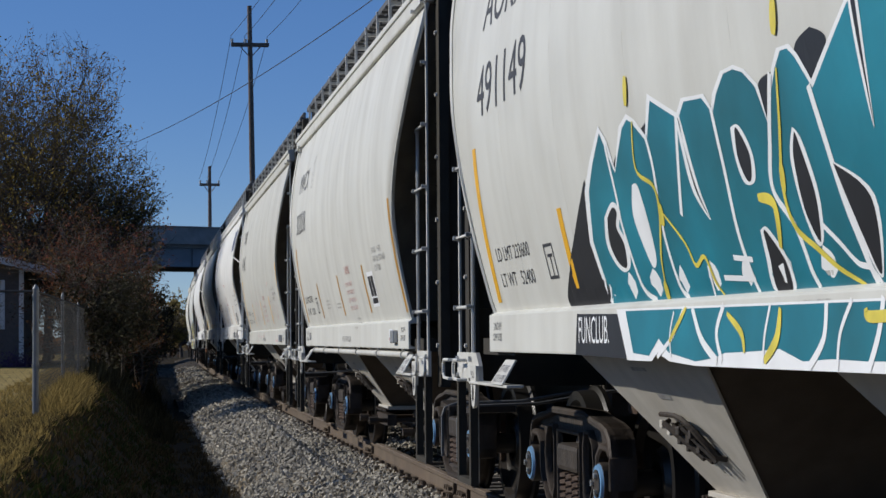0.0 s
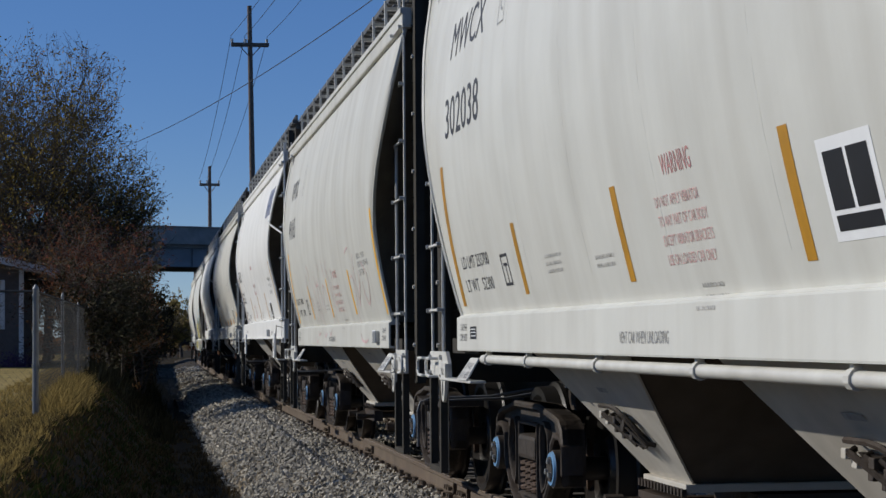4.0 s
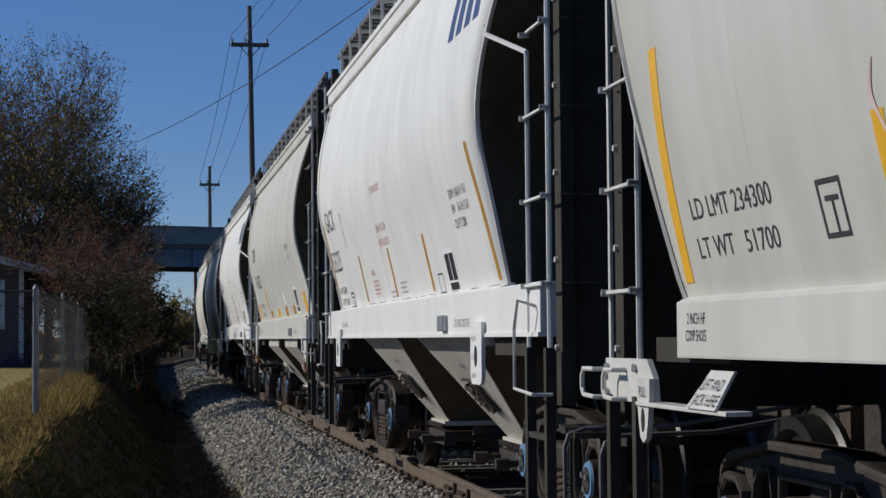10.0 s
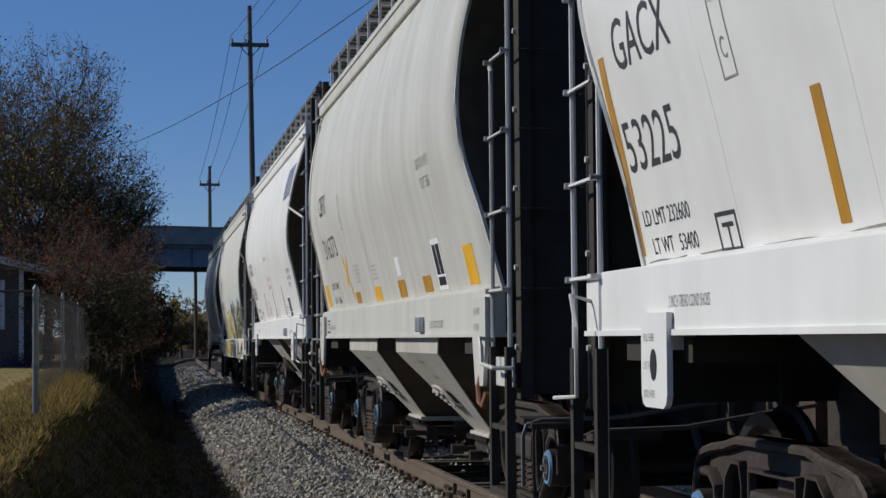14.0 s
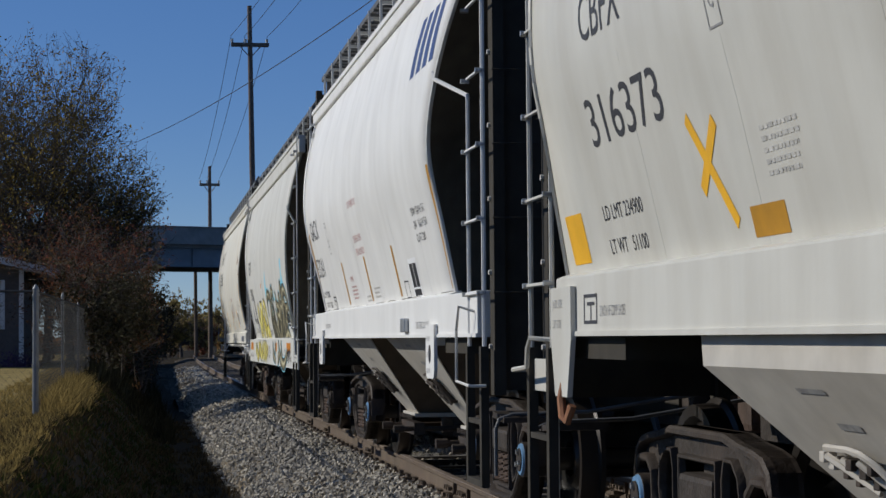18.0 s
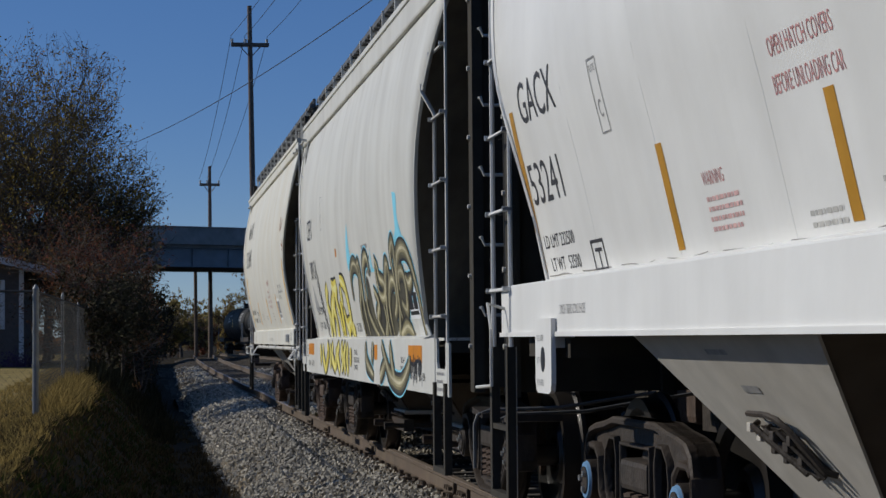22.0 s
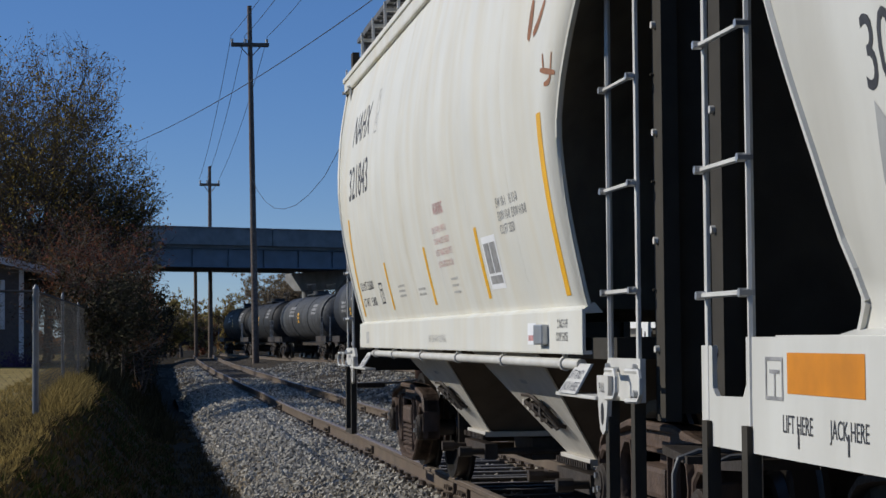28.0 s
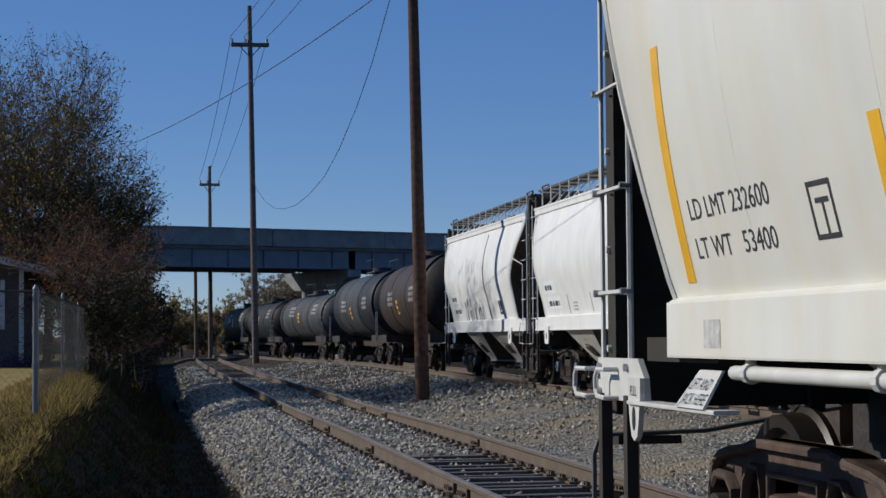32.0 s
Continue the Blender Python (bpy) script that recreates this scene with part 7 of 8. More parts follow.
grass("green_grass", M_GRASS_GREEN, 16000, 2, lambda r: (-0.85 + 1.4 * r.random(), 9 + 38 * r.random() ** 1.5), 0.09, "short green grass on the bank, dimmed in colour for its shade")
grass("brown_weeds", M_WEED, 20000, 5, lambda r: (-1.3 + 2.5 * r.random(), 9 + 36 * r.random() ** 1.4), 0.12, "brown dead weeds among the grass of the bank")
grass("tall_grass_clump", M_GRASS_DRY, 3600, 3, lambda r: (-0.98 + r.gauss(0, 0.14), 22 + 9 * r.random()), 0.34, "pale dead grass round the fence post")

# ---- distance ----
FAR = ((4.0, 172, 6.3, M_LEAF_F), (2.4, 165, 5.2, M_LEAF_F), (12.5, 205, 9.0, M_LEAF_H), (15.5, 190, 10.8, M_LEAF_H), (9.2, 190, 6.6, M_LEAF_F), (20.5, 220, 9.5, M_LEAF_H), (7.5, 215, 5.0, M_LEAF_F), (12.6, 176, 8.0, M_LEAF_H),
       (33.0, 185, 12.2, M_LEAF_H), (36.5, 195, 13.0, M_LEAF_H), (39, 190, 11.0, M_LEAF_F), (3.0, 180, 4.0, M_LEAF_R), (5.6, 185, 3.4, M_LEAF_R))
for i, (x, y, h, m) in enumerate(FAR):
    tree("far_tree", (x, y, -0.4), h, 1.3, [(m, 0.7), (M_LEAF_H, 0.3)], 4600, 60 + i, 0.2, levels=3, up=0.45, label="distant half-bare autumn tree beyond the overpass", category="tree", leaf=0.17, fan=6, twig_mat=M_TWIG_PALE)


def far_woods():
    rnd = random.Random(21)
    V, F = [], []
    for _ in range(26000):
        a = rnd.uniform(-1.2, 1.9)
        r = rnd.uniform(235, 300)
        x, y = r * math.sin(a), r * math.cos(a)
        top = 4.0 + 2.2 * noise.noise((a * 14, 0, 0)) + 1.5 * noise.noise((a * 60, 3, 0))
        z = -0.6 + max(1.0, top) * rnd.random() ** 0.7
        s = rnd.uniform(0.3, 0.8)
        A = Vector((rnd.gauss(0, 1), rnd.gauss(0, 1), rnd.gauss(0, 1))).normalized()
        B = A.orthogonal().normalized()
        p = Vector((x, y, z))
        n = len(V)
        V += [p - A * s, p + B * s * 0.6, p + A * s, p - B * s * 0.6]
        F.append((n, n + 1, n + 2, n + 3))
    ob = sheet("far_woods", V, F, M_LEAF_B, smooth=False)
    tagged(ob, "line of brown winter woods on the horizon", "woods", kind="stuff")


far_woods()


# ---- overpass ----
def overpass():
    root = new("overpass")
    tagged(root, "grey concrete road overpass with painted steel girders", "bridge")
    m = pose(1.2, 140, 0, 0, 0, math.degrees(math.atan2(10, 23.4)))
    root.matrix_basis = m
    def b(name, x0, x1, y0, y1, z0, z1, material, label="", parent=root):
        bm = bmesh.new()
        box(bm, x0, x1, y0, y1, z0, z1, 0.03)
        return part(name, bm, material, parent, label)
    b("deck", -60, 112, 0.6, 10.4, 8.15, 8.55, M_CONC)
    for x0 in range(-60, 110, 10):
        b("parapet", x0 + 0.02, x0 + 9.98, 0.30, 0.60, 8.35, 9.62, M_CONC, "weathered concrete parapet")
        b("parapet_cap", x0 + 0.02, x0 + 9.98, 0.22, 0.66, 9.62, 9.72, M_CONC)
    b("parapet", -60, 112, 10.4, 10.7, 8.35, 9.62, M_CONC)
    for x0, x1 in ((-60, -16), (-16, 17.0), (17.6, 48), (48, 112)):
        for y in (0.9, 3.8, 7.0, 9.9):
            g = b("girder", x0, x1, y - 0.04, y + 0.04, 6.75, 8.15, M_GIRDER, "blue-grey steel plate girder")
            b("flange", x0, x1, y - 0.22, y + 0.22, 6.68, 6.75, M_GIRDER, parent=g)
            b("flange", x0, x1, y - 0.22, y + 0.22, 8.08, 8.15, M_GIRDER, parent=g)
        n = int((x1 - x0) / 3)
        for i in range(n):
            x = x0 + 1.5 + 3 * i
            b("stiffener", x - 0.02, x + 0.02, 0.70, 0.86, 6.75, 8.08, M_GIRDER)
    for xc in (17.3, -46):
        cap = [(-5.0, 6.66), (5.6, 6.66), (5.6, 6.1), (3.9, 5.2), (-3.4, 5.2), (-5.0, 6.1)]
        bm = bmesh.new()
        prism(bm, [(5.5 + a, z) for a, z in cap], xc - 0.6, xc + 0.6)
        part("pier_cap", bm, M_CONC, root, "pale concrete pier cap")
        for y in (2.6, 8.2):
            bm = bmesh.new()
            rod(bm, (xc, y, -1.0), (xc, y, 5.2), 0.5, 18)
            part("pier_column", bm, M_CONC, root, smooth=True)


overpass()


ROAD = pose(1.2, 140, 0, 0, 0, math.degrees(math.atan2(10, 23.4)))


def road_car():
    """A dark estate car on the overpass; its nose points along -x."""
    v = new("car")
    tagged(v, "dark estate car driving over the road overpass", "car")
    bm = bmesh.new()
    prism(bm, [(-2.3, 0.35), (2.3, 0.35), (2.35, 0.95), (2.2, 1.08), (-1.1, 1.10), (-2.25, 0.92), (-2.35, 0.6)], -0.92, 0.92)
    for q in bm.verts:
        q.co = Vector((q.co.y, q.co.x, q.co.z))
    part("body", bm, M_SUV, v)
    bm = bmesh.new()
    lo, hi = [(-1.15, -0.86), (2.2, -0.86), (2.2, 0.86), (-1.15, 0.86)], [(-0.45, -0.70), (1.85, -0.70), (1.85, 0.70), (-0.45, 0.70)]
    A = [bm.verts.new((x, y, 1.09)) for x, y in lo]
    B = [bm.verts.new((x, y, 1.66)) for x, y in hi]
    C = [bm.verts.new((x * 0.97, y * 0.92, 1.74)) for x, y in hi]
    for p, q in ((A, B), (B, C)):
        for i in range(4):
            bm.faces.new((p[i], p[(i + 1) % 4], q[(i + 1) % 4], q[i]))
    bm.faces.new(C)
    cab = part("cabin", bm, M_SUV, v)
    for y in (-1, 1):
        for x0, x1, x2, x3 in ((-0.85, 0.45, 0.45, -0.35), (0.55, 1.9, 1.72, 0.55)):
            V = [(x0, y * 0.845, 1.14), (x1, y * 0.845, 1.14), (x2, y * 0.735, 1.6), (x3, y * 0.735, 1.6)]
            sheet("side_window", V, [(0, 1, 2, 3)], M_GLASS, cab, smooth=False)
    sheet("windscreen", [(-1.11, -0.74, 1.15), (-1.11, 0.74, 1.15), (-0.53, 0.6, 1.62), (-0.53, -0.6, 1.62)], [(0, 1, 2, 3)], M_GLASS, cab, smooth=False)
    for x in (-1.45, 1.4):
        for y in (-0.82, 0.82):
            bm = bmesh.new()
            rod(bm, (x, y - 0.1, 0.34), (x, y + 0.1, 0.34), 0.34, 20)
            part("wheel", bm, M_WIRE, v, smooth=True)
    return v


ROAD_CAR = road_car()


# ---- poles and wires ----
def utility_pole(at, h, r, arm_z, material, lean, label, arm=1.55):
    p = new("utility_pole")
    p.location = at
    tagged(p, label, "utility pole", "poles beside the tracks")
    bm = bmesh.new()
    rod(bm, (0, 0, -0.6), (lean * h, 0, h), r, 14, r * 0.62)
    part("shaft", bm, material, p, smooth=True)
    if arm_z:
        x = lean * arm_z
        bm = bmesh.new()
        for dy in (-0.2, 0.2):
            box(bm, x - arm, x + arm, dy - 0.05, dy + 0.05, arm_z - 0.09, arm_z + 0.09)
        part("crossarm", bm, M_POLE, p)
        bm = bmesh.new()
        for s in (-1, 1):
            rod(bm, (x + s * arm * 0.62, -0.26, arm_z - 0.05), (x, -0.26, arm_z - 0.8), 0.03, 5)
        part("arm_brace", bm, M_POLE, p)
        for q in (-0.95, -0.25, 0.9):
            bm = bmesh.new()
            rod(bm, (x + q * arm, 0, arm_z + 0.09), (x + q * arm, 0, arm_z + 0.34), 0.06, 8, 0.09)
            part("insulator", bm, M_INSUL, p, "pale pin insulator")
    return p


utility_pole((6.85, 110, -0.4), 21.2, 0.21, 18.9, M_POLE, -0.0155, "tall grey wooden utility pole with a crossarm", 1.1)
utility_pole((5.85, 152, -0.4), 15.6, 0.20, 14.1, M_POLE, -0.004, "distant wooden utility pole with a crossarm", 0.8)
utility_pole((7.02, 46.3, -0.6), 13.5, 0.185, 0, M_POLE_R, -0.018, "bare brown wooden pole standing between the tracks")
bm = bmesh.new()
rod(bm, (4.75, 154, -0.5), (4.7, 154, 7.4), 0.14, 10)
tagged(part("post", bm, M_POLE, smooth=True), "thin wooden post beyond the overpass", "post")


def wire(pts, r, label):
    bm = bmesh.new()
    bent(bm, pts, r, 5)
    tagged(part("overhead_wire", bm, M_WIRE, smooth=True), label, "wire", "overhead wires")


def sag(a, b, s, n=24):
    a, b = Vector(a), Vector(b)
    return [a.lerp(b, i / n) - Vector((0, 0, s * 4 * (i / n) * (1 - i / n))) for i in range(n + 1)]


A1, A2 = (6.56, 110, 18.75), (5.79, 152, 13.9)
for q in (-1.0, -0.27, 0.95):
    wire(sag((A1[0] + q * 1.1, 110, A1[2] + 0.3), (A2[0] + q * 0.8, 152, A2[2] + 0.3), 0.7), 0.016, "thin power wire between two utility poles")
    wire(sag((A1[0] + q * 1.1, 110, A1[2] + 0.3), (9.6 + q * 1.1, 58, 20.6), 0.9), 0.016, "thin power wire leading back over the tracks")
wire([(-0.39 + 0.1754 * (60 - y), y, 0.00140 * y * y + -0.13284 * y + 10.2860) for y in np.arange(66, 26, -1.5)], 0.010, "black cable slung across the sky")
wire([(6.60, 110, 10.7), (6.62, 104, 9.4), (6.64, 98, 8.4), (6.66, 92, 7.65), (6.68, 86, 7.2), (6.70, 80, 6.95), (6.72, 74, 6.95), (6.74, 68, 7.15), (6.75, 63, 7.65), (6.76, 58, 8.45), (6.77, 54, 9.3), (6.78, 50, 10.5), (6.80, 46.2, 12.0)], 0.012, "slack cable hanging between two poles")


# ---- fence ----
def fence():
    f = new("chain_link_fence")
    tagged(f, "galvanised chain-link fence on the crest of the bank", "fence")
    posts = [(-1.10, 21.2), (-1.12, 29.3), (-1.13, 37.3), (-1.12, 45.2)]
    H = 1.47
    for i, (x, y) in enumerate(posts):
        z = ground_z(x, y)
        bm = bmesh.new()
        r = 0.034 if i in (0, 3) else 0.022
        if i == 0:
            z = 0.36
        rod(bm, (x, y, z - 0.2), (x, y, z + H), r, 12)
        rod(bm, (x, y, z + H), (x, y, z + H + 0.05), r * 1.15, 12, 0.01)
        for q in ((0.25, 0.62, 1.0, 1.4) if i == 0 else (1.4,)):
            rod(bm, (x, y, z + q - 0.012), (x, y, z + q + 0.012), r * 1.25, 12)
        part("fence_post", bm, M_POST, f, "galvanised round steel fence post", smooth=True)
    runs = [(posts[0], posts[3], 96), (posts[0], (-4.2, 21.9), 30)]
    for (x0, y0), (x1, y1), n in runs:
        L = math.hypot(x1 - x0, y1 - y0)
        z0, z1 = 0.36, ground_z(x1, y1)
        bm = bmesh.new()
        rod(bm, (x0, y0, z0 + H - 0.03), (x1, y1, z1 + H - 0.03), 0.014, 8)
        part("top_rail", bm, M_MESH, f, smooth=True)
        V, F = [], []
        segs = []
        step = 0.09
        at = lambda s, h: Vector((x0 + (x1 - x0) * s / L, y0 + (y1 - y0) * s / L, z0 + (z1 - z0) * s / L + h))
        k = int(L / step)
        for i in range(-int(H / step), k):
            for sgn in (1, -1):
                a0, h0 = i * step, 0.03 if sgn > 0 else H - 0.05
                a1 = a0 + H - 0.08
                h1 = H - 0.05 if sgn > 0 else 0.03
                # clip to the run
                lo, hi = max(a0, 0), min(a1, L)
                if hi - lo < 0.02:
                    continue
                g = lambda a: h0 + (h1 - h0) * (a - a0) / (a1 - a0)
                segs.append((at(lo, g(lo)), at(hi, g(hi)), 0.0009, 0.0009))
        V, F = tubes(segs, 3)
        tagged(sheet("chain_link_mesh", V, F, M_MESH, f), "woven galvanised wire mesh")


fence()


# ---- house ----
def house():
    h = new("house")
    tagged(h, "low single-storey house with grey-brown siding and shingle roof", "house")
    g = 0.55
    x1, x0, y0, y1 = -2.92, -11.0, 50.0, 58.0
    z1 = g + 2.55
    # front wall with a window opening
    wx0, wx1, wz0, wz1 = -4.65, -3.47, g + 1.10, g + 2.20
    bm = bmesh.new()
    for a, b, c, d in ((x0, wx0, g - 0.5, z1), (wx1, x1, g - 0.5, z1), (wx0, wx1, g - 0.5, wz0), (wx0, wx1, wz1, z1)):
        box(bm, a, b, y0, y0 + 0.15, c, d)
    wall = part("front_wall", bm, M_SIDING, h, "grey-brown lap siding wall")
    z = g
    while z < z1 - 0.05:
        for a, b in ((x0, wx0 - 0.08), (wx1 + 0.08, x1 - 0.1)) if wz0 - 0.15 < z < wz1 + 0.02 else ((x0, x1 - 0.1),):
            bm = bmesh.new()
            v = [bm.verts.new(p) for p in ((a, y0 - 0.022, z), (b, y0 - 0.022, z), (b, y0 - 0.004, z + 0.155), (a, y0 - 0.004, z + 0.155), (a, y0, z), (b, y0, z))]
            bm.faces.new(v[:4])
            bm.faces.new((v[0], v[1], v[5], v[4]))
            part("siding_board", bm, M_SIDING, wall)
        z += 0.155
    bm = bmesh.new()
    box(bm, x1 - 0.15, x1, y0 + 0.15, y1, g - 0.5, z1)
    box(bm, x0, x1, y1 - 0.15, y1, g - 0.5, z1)
    box(bm, x0, x0 + 0.15, y0 + 0.15, y1, g - 0.5, z1)
    part("side_wall", bm, M_SIDING, h)
    bm = bmesh.new()
    box(bm, x1 - 0.10, x1 + 0.02, y0 - 0.03, y0 + 0.1, g - 0.2, z1)
    part("corner_board", bm, M_TRIM, h, "white corner board")
    win = new("window")
    win.parent = h
    bm = bmesh.new()
    for a, b, c, d in ((wx0 - 0.09, wx0 + 0.03, wz0 - 0.09, wz1 + 0.09), (wx1 - 0.03, wx1 + 0.09, wz0 - 0.09, wz1 + 0.09), (wx0, wx1, wz1 - 0.03, wz1 + 0.09), (wx0, wx1, wz0 - 0.09, wz0 + 0.04), (wx0, wx1, (wz0 + wz1) / 2 - 0.03, (wz0 + wz1) / 2 + 0.03)):
        box(bm, a, b, y0 - 0.05, y0 + 0.06, c, d)
    part("window_frame", bm, M_TRIM, win, "white sash window frame")
    for c, d in ((wz0 + 0.04, (wz0 + wz1) / 2 - 0.03), ((wz0 + wz1) / 2 + 0.03, wz1 - 0.03)):
        bm = bmesh.new()
        box(bm, wx0 + 0.03, wx1 - 0.03, y0 + 0.02, y0 + 0.03, c, d)
        part("pane", bm, M_GLASS, win)
    # roof: low gable whose ridge runs away from the tracks
    ov, pitch_ = 0.95, 0.25
    xr = (x0 + x1) / 2
    ze = z1 + 0.02 - ov * pitch_
    line = lambda x: ze + pitch_ * ((x1 + ov) - x if x > xr else x - (x0 - ov))
    bm = bmesh.new()
    sec = [(x1 + ov, line(x1 + ov)), (xr, line(xr + 0.001)), (x0 - ov, line(x0 - ov)), (x0 - ov, line(x0 - ov) + 0.17), (xr, line(xr + 0.001) + 0.17), (x1 + ov, line(x1 + ov) + 0.17)]
    prism(bm, sec, y0 - 0.6, y1 + 0.6)
    for v in bm.verts:
        v.co = Vector((v.co.y, v.co.x, v.co.z))
    part("roof", bm, M_ROOF, h, "grey shingle roof with a wide overhang")
    for y in (y0, y1 - 0.15):
        bm = bmesh.new()
        prism(bm, [(x1, z1 - 0.01), (x1, line(x1) - 0.005), (xr, line(xr + 0.001) - 0.005), (x0, line(x0) - 0.005), (x0, z1 - 0.01)], y, y + 0.15)
        for v in bm.verts:
            v.co = Vector((v.co.y, v.co.x, v.co.z))
        part("gable_wall", bm, M_SIDING, h)
    bm = bmesh.new()
    for p, q in (((x1 + ov + 0.01, ze + 0.09), (xr, line(xr + 0.001) + 0.09)), ((x0 - ov - 0.01, ze + 0.09), (xr, line(xr + 0.001) + 0.09))):
        vs = [bm.verts.new((x, y, z + d)) for y in (y0 - 0.64, y0 - 0.602) for (x, z), d in ((p, -0.1), (q, -0.1), (q, 0.1), (p, 0.1))]
        for f in ((0, 1, 2, 3), (7, 6, 5, 4), (0, 4, 5, 1), (1, 5, 6, 2), (2, 6, 7, 3), (3, 7, 4, 0)):
            bm.faces.new([vs[i] for i in f])
    part("fascia", bm, M_FASCIA, h, "pale grey painted fascia board")
    # flowers at the wall's foot
    rnd = random.Random(4)
    V, F = [], []
    for _ in range(900):
        p = Vector((-3.0 + rnd.gauss(0, 0.22), 48.9 + rnd.gauss(0, 0.2), 0.55 + abs(rnd.gauss(0, 0.18))))
        a = Vector((rnd.gauss(0, 1), rnd.gauss(0, 1), rnd.gauss(0, 1))).normalized()
        b = a.orthogonal().normalized()
        n = len(V)
        V += [p - a * 0.03, p + b * 0.02, p + a * 0.03, p - b * 0.02]
        F.append((n, n + 1, n + 2, n + 3))
    tagged(sheet("flower_bush", V, F, M_FLOWER, smooth=False), "low purple flowering bush by the house wall", "bush")


house()


# ---- parked freight cars on the siding ----
for i, (y, g) in enumerate(((48.3, True), (35.9, False), (23.3, False))):
    pc, _ = freight_car("B", M_WHITE, "parked pale hopper car with a black roof walk", M_TRUCK, "parked cars on the siding")
    pc.matrix_basis = pose(track2_x(y), y, TRACK2_Z)
    patch(pc, "B", 4.3, 3.2, 2.05, 2.32, M_SPWHITE, "mark_board", 0.004)
    bars(pc, "B", 4.2, 2.12, 0.8, 1, 0.14, M_BLACK, name="reporting_mark")
    patch(pc, "B", 4.2, 3.0, 1.72, 1.98, M_SPWHITE, "mark_board", 0.004)
    bars(pc, "B", 4.1, 1.78, 1.0, 1, 0.14, M_BLACK, name="car_number")
    for yy in (2.3, 0.3, -1.6):
        patch(pc, "B", yy - 0.03, yy + 0.03, 1.6, 2.0, M_FAINT, "reflector_stripe")
    bars(pc, "B", 1.9, 1.8, 0.4, 3, 0.04, M_FAINT)
    label_board(pc, "B", -2.3, 1.65, 0.45, 0.42)
    if g:
        rnd = random.Random(5)
        for j in range(7):
            a = 2.6 - 0.42 * j
            stroke(pc, "B", [(a, 1.35), (a - 0.1 + rnd.uniform(-.2, .2), 1.7), (a - 0.3, 1.95 + rnd.uniform(-.1, .2)), (a - 0.35, 1.4)], 0.07, M_SPBLACK if j % 2 else M_FAINT, 0.006)
        stroke(pc, "B", [(-1.0, 3.75), (-0.96, 3.0), (-1.02, 2.0), (-1.1, 1.35)], 0.10, M_SPBLACK, 0.006, taper=False)


def tank_car(y, material, band, label, R=1.46, mid=2.62, broad=None):
    tc = new("tank_car")
    tagged(tc, label, "freight car", "parked cars on the siding")
    turn = math.degrees(math.atan2(track2_x(y + 6) - track2_x(y - 6), 12))
    tc.matrix_basis = pose(track2_x(y), y, TRACK2_Z, 0, 0, -turn)
    L = 6.5
    q = R / 1.46
    prof = [(-L - 0.62, 0.02), (-L - 0.58, 0.45 * q), (-L - 0.42, 0.95 * q), (-L - 0.16, 1.32 * q), (-L, R)] + [(-L + 2 * L * i / 6, R) for i in range(1, 6)] + [(L, R), (L + 0.16, 1.32 * q), (L + 0.42, 0.95 * q), (L + 0.58, 0.45 * q), (L + 0.62, 0.02)]
    n = 36
    V, F = [], []
    for yy, r in prof:
        V += [(r * math.cos(2 * math.pi * i / n), yy, mid + r * math.sin(2 * math.pi * i / n)) for i in range(n)]
    for j in range(len(prof) - 1):
        for i in range(n):
            F.append((j * n + i, j * n + (i + 1) % n, (j + 1) * n + (i + 1) % n, (j + 1) * n + i))
    tank = sheet("tank", V, F, material, tc)
    for yy in (-L, -2.4, 2.4, L):
        V, F = [], []
        for q, r in ((-0.05, R), (-0.05, R + 0.015), (0.05, R + 0.015), (0.05, R)):
            V += [(r * math.cos(2 * math.pi * i / n), yy + q, mid + r * math.sin(2 * math.pi * i / n)) for i in range(n)]
        for j in range(3):
            for i in range(n):
                F.append((j * n + i, j * n + (i + 1) % n, (j + 1) * n + (i + 1) % n, (j + 1) * n + i))
        sheet("tank_band", V, F, band, tank)
    if broad:
        V, F = [], []
        for w in (-1.9, 4.4):
            V += [((R + 0.006) * math.cos(2 * math.pi * i / n), w, mid + (R + 0.006) * math.sin(2 * math.pi * i / n)) for i in range(n)]
        F = [(i, (i + 1) % n, n + (i + 1) % n, n + i) for i in range(n)]
        sheet("painted_band", V, F, broad, tank, "broad dull grey painted band")
    bm = bmesh.new()
    box(bm, -0.55, 0.55, -1.3, 1.3, mid + R + 0.04, mid + R + 0.08)
    for s in (-1, 1):
        for yy in (-1.3, 0, 1.3):
            rod(bm, (s * 0.55, yy, mid + R - 0.08), (s * 0.55, yy, mid + R + 0.62), 0.012, 5)
        rod(bm, (s * 0.55, -1.3, mid + R + 0.62), (s * 0.55, 1.3, mid + R + 0.62), 0.012, 5)
    part("top_platform", bm, M_ROOFTOP, tc)
    bm = bmesh.new()
    rod(bm, (0, 0, mid + R - 0.08), (0, 0, mid + R + 0.27), 0.45, 16)
    part("manway", bm, material, tc, smooth=True)
    for s in (-1, 1):
        bm = bmesh.new()
        for w in (-1, 1):
            for yy in (7.7, 8.15):
                rod(bm, (s * 1.45, w * yy, 1.0), (s * 1.45, w * yy, 2.2), 0.016, 5)
            for zz in (1.3, 1.6, 1.9, 2.2):
                rod(bm, (s * 1.45, w * 7.7, zz), (s * 1.45, w * 8.15, zz), 0.014, 5)
        part("end_ladder", bm, M_POST, tc)
    bm = bmesh.new()
    box(bm, -1.3, 1.3, -8.2, -5.4, 0.95, 1.25)
    box(bm, -1.3, 1.3, 5.4, 8.2, 0.95, 1.25)
    box(bm, -0.15, 0.15, -8.6, 8.6, 0.75, 1.0)
    part("stub_sill", bm, M_TRUCK, tc)
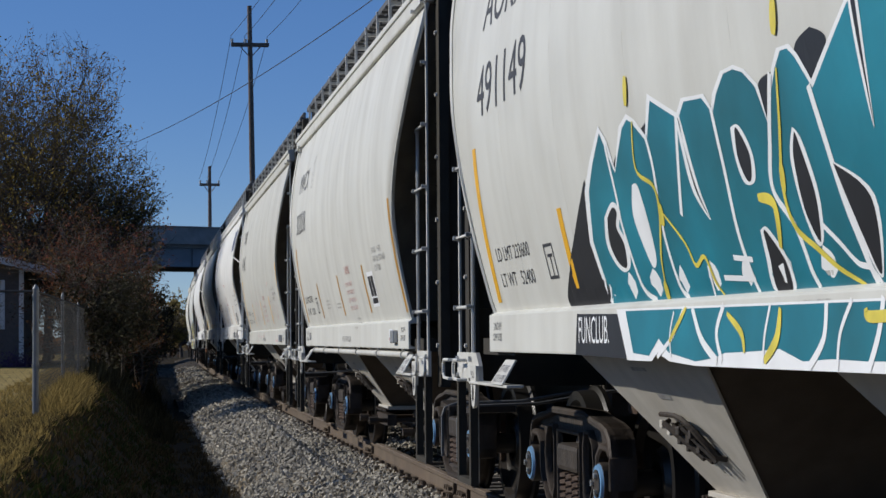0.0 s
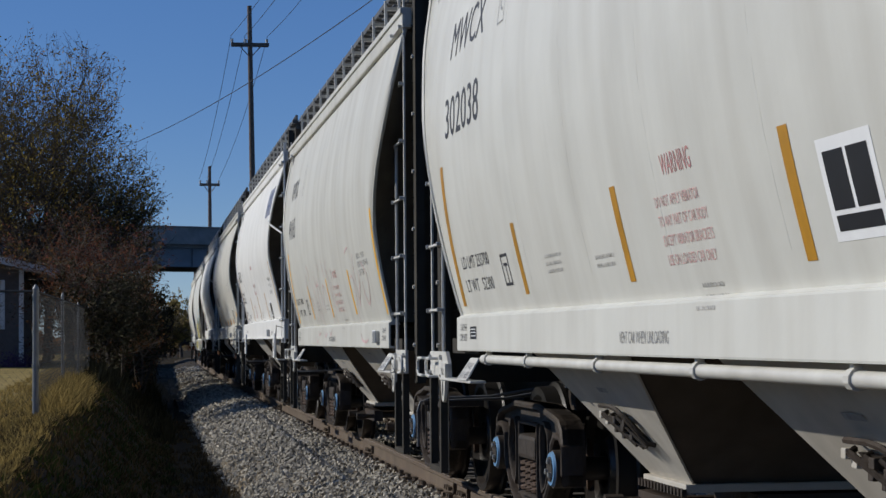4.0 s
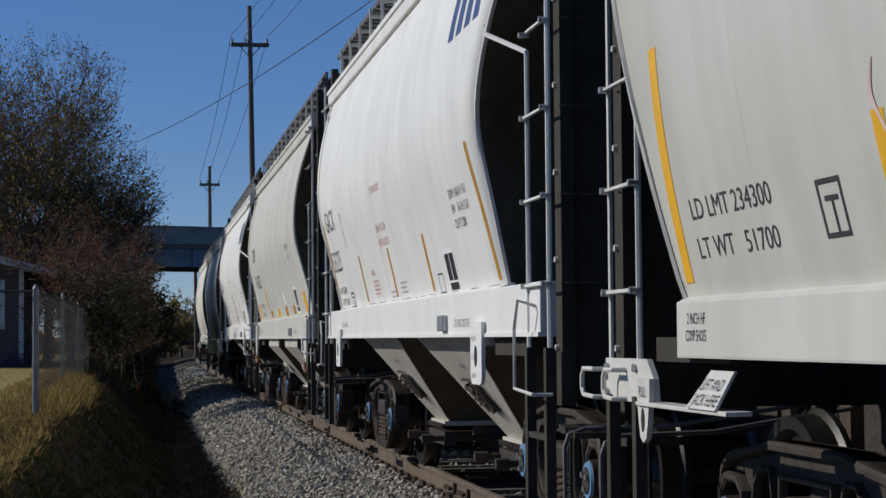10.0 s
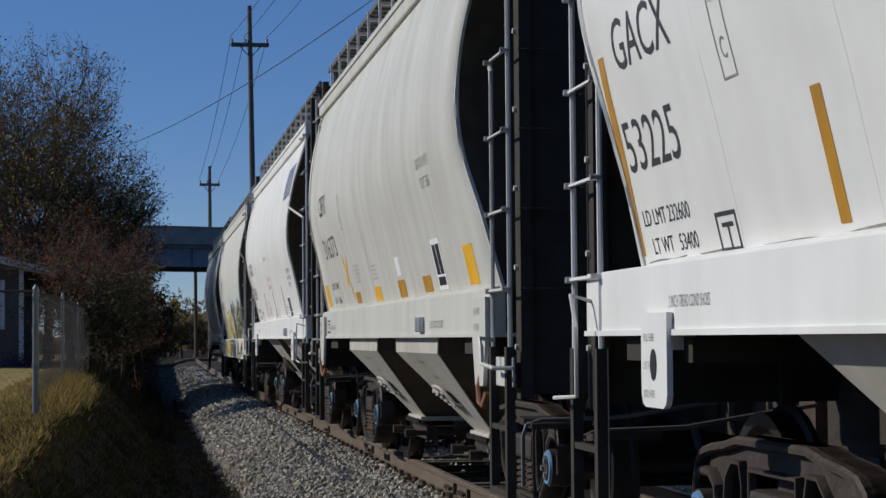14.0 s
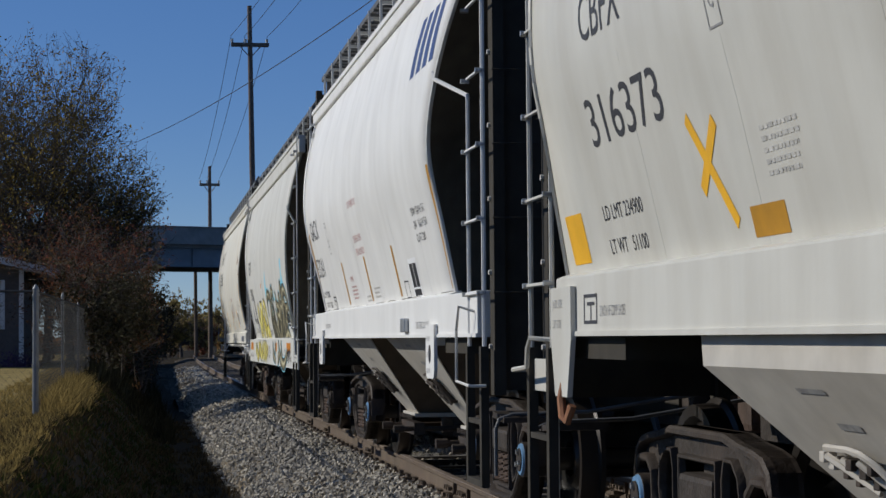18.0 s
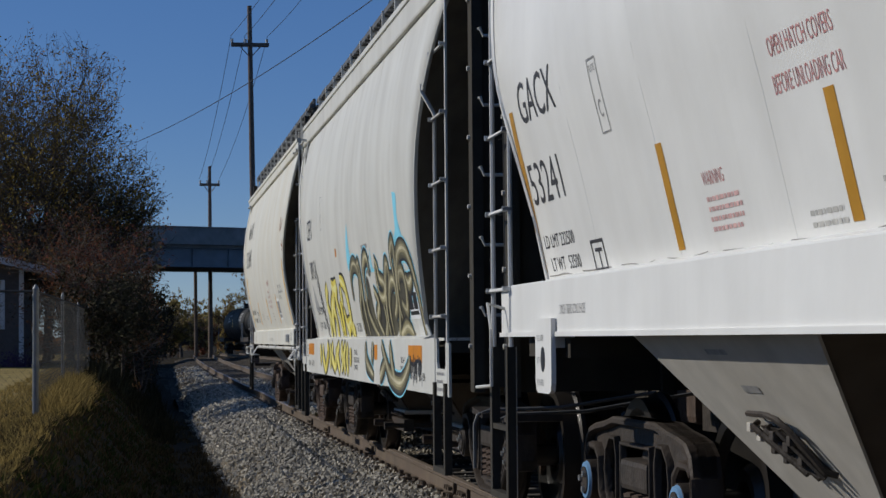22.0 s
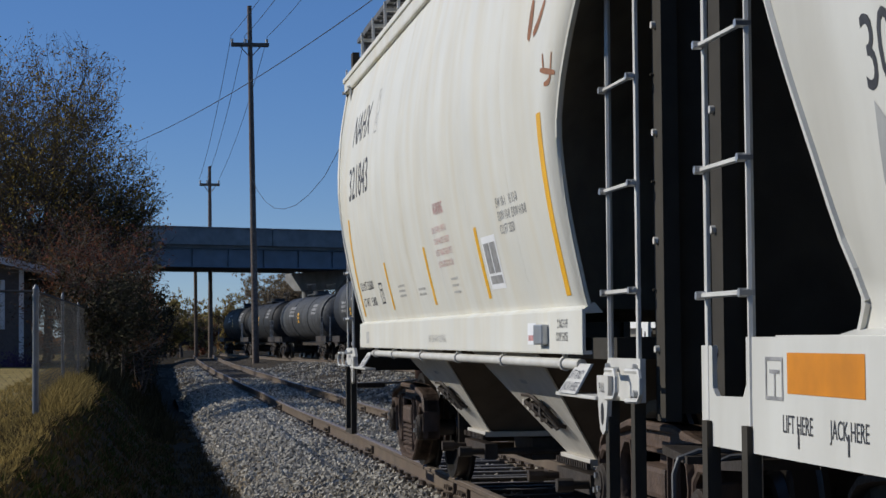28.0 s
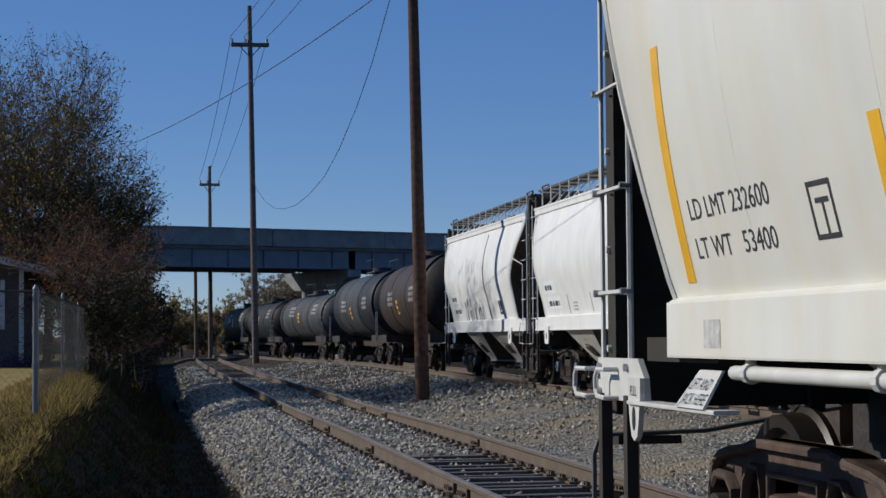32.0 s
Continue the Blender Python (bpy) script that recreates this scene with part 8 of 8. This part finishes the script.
    for yy in (-6.2, 6.2):
        truck_part(tc, yy, M_TRUCK)
    for q, w, z, m in ((3.4, 1.6, 2.75, M_FAINT), (0.6, 0.5, 2.4, M_YEL), (-3.5, 1.3, 2.8, M_FAINT)):
        V, F = [], []
        for j in range(3):
            for i in range(5):
                a0 = q - w * i / 5
                nn = len(V)
                for yy, zz in ((a0, z - 0.2 * j), (a0 - w / 7, z - 0.2 * j), (a0 - w / 7, z - 0.2 * j + 0.13), (a0, z - 0.2 * j + 0.13)):
                    V.append((-math.sqrt(R * R - (zz - mid) ** 2) - 0.008, yy, zz))
                F.append((nn, nn + 1, nn + 2, nn + 3))
        sheet("marking", V, F, m, tc, smooth=False)


M_TANK_G = mat("faded_grey_tank_paint", (0.062, 0.063, 0.064), 0.6, grain=0.4, dirt=0.9, dirtcol=(0.014, 0.014, 0.015), streak=True, spec=0.25)
tank_car(69.5, M_TANK_B, M_TANK, "brown-black parked tank car with rust along its top")
tank_car(85.9, M_TANK_N, M_TANK, "navy parked tank car with a dull grey band", broad=M_TANK_G)
tank_car(103.6, M_TANK_G, M_TANK_N, "smaller faded grey parked tank car with a yellow placard", 1.22, 2.26)
tank_car(120.2, M_TANK, M_TANK_N, "small black parked tank car before the overpass", 1.22, 2.2)
tank_car(136.6, M_TANK, M_TANK_N, "small black parked tank car in the shade of the overpass", 1.22, 2.2)


# ---- what moves ----
def motions():
    steps = [32.0 * i / 64 for i in range(65)]
    for car, c in zip(CARS, CENTRES):
        rows = []
        for t in steps:
            y = c - run(t)
            dx = (curve_x(y + 4.4) + curve_x(y - 4.4)) / 2
            turn = math.degrees(math.atan2(curve_x(y + 4.4) - curve_x(y - 4.4), 8.8))
            rows.append((t, pose(CAR_X + dx, y, 0, 0, 0, -turn)))
        walk(car, rows)
    ticks = [32.0 * i / 160 for i in range(161)]
    for sets in WHEELSETS:
        for ws in sets:
            at = ws.location.copy()
            walk(ws, [(t, pose(at.x, at.y, at.z, math.degrees((run(t) - run(0)) / 0.457), 0, 0)) for t in ticks])
    # the car on the overpass comes from the far end and crosses in a few seconds
    rows = [(0.0, 104.0), (21.5, 104.0), (24.0, 87.5)] + [(24.0 + 0.5 * i, 87.5 - 6.0 * i) for i in range(1, 17)]
    walk(ROAD_CAR, [(t, ROAD @ pose(x, 4.0, 8.55)) for t, x in rows])


motions()
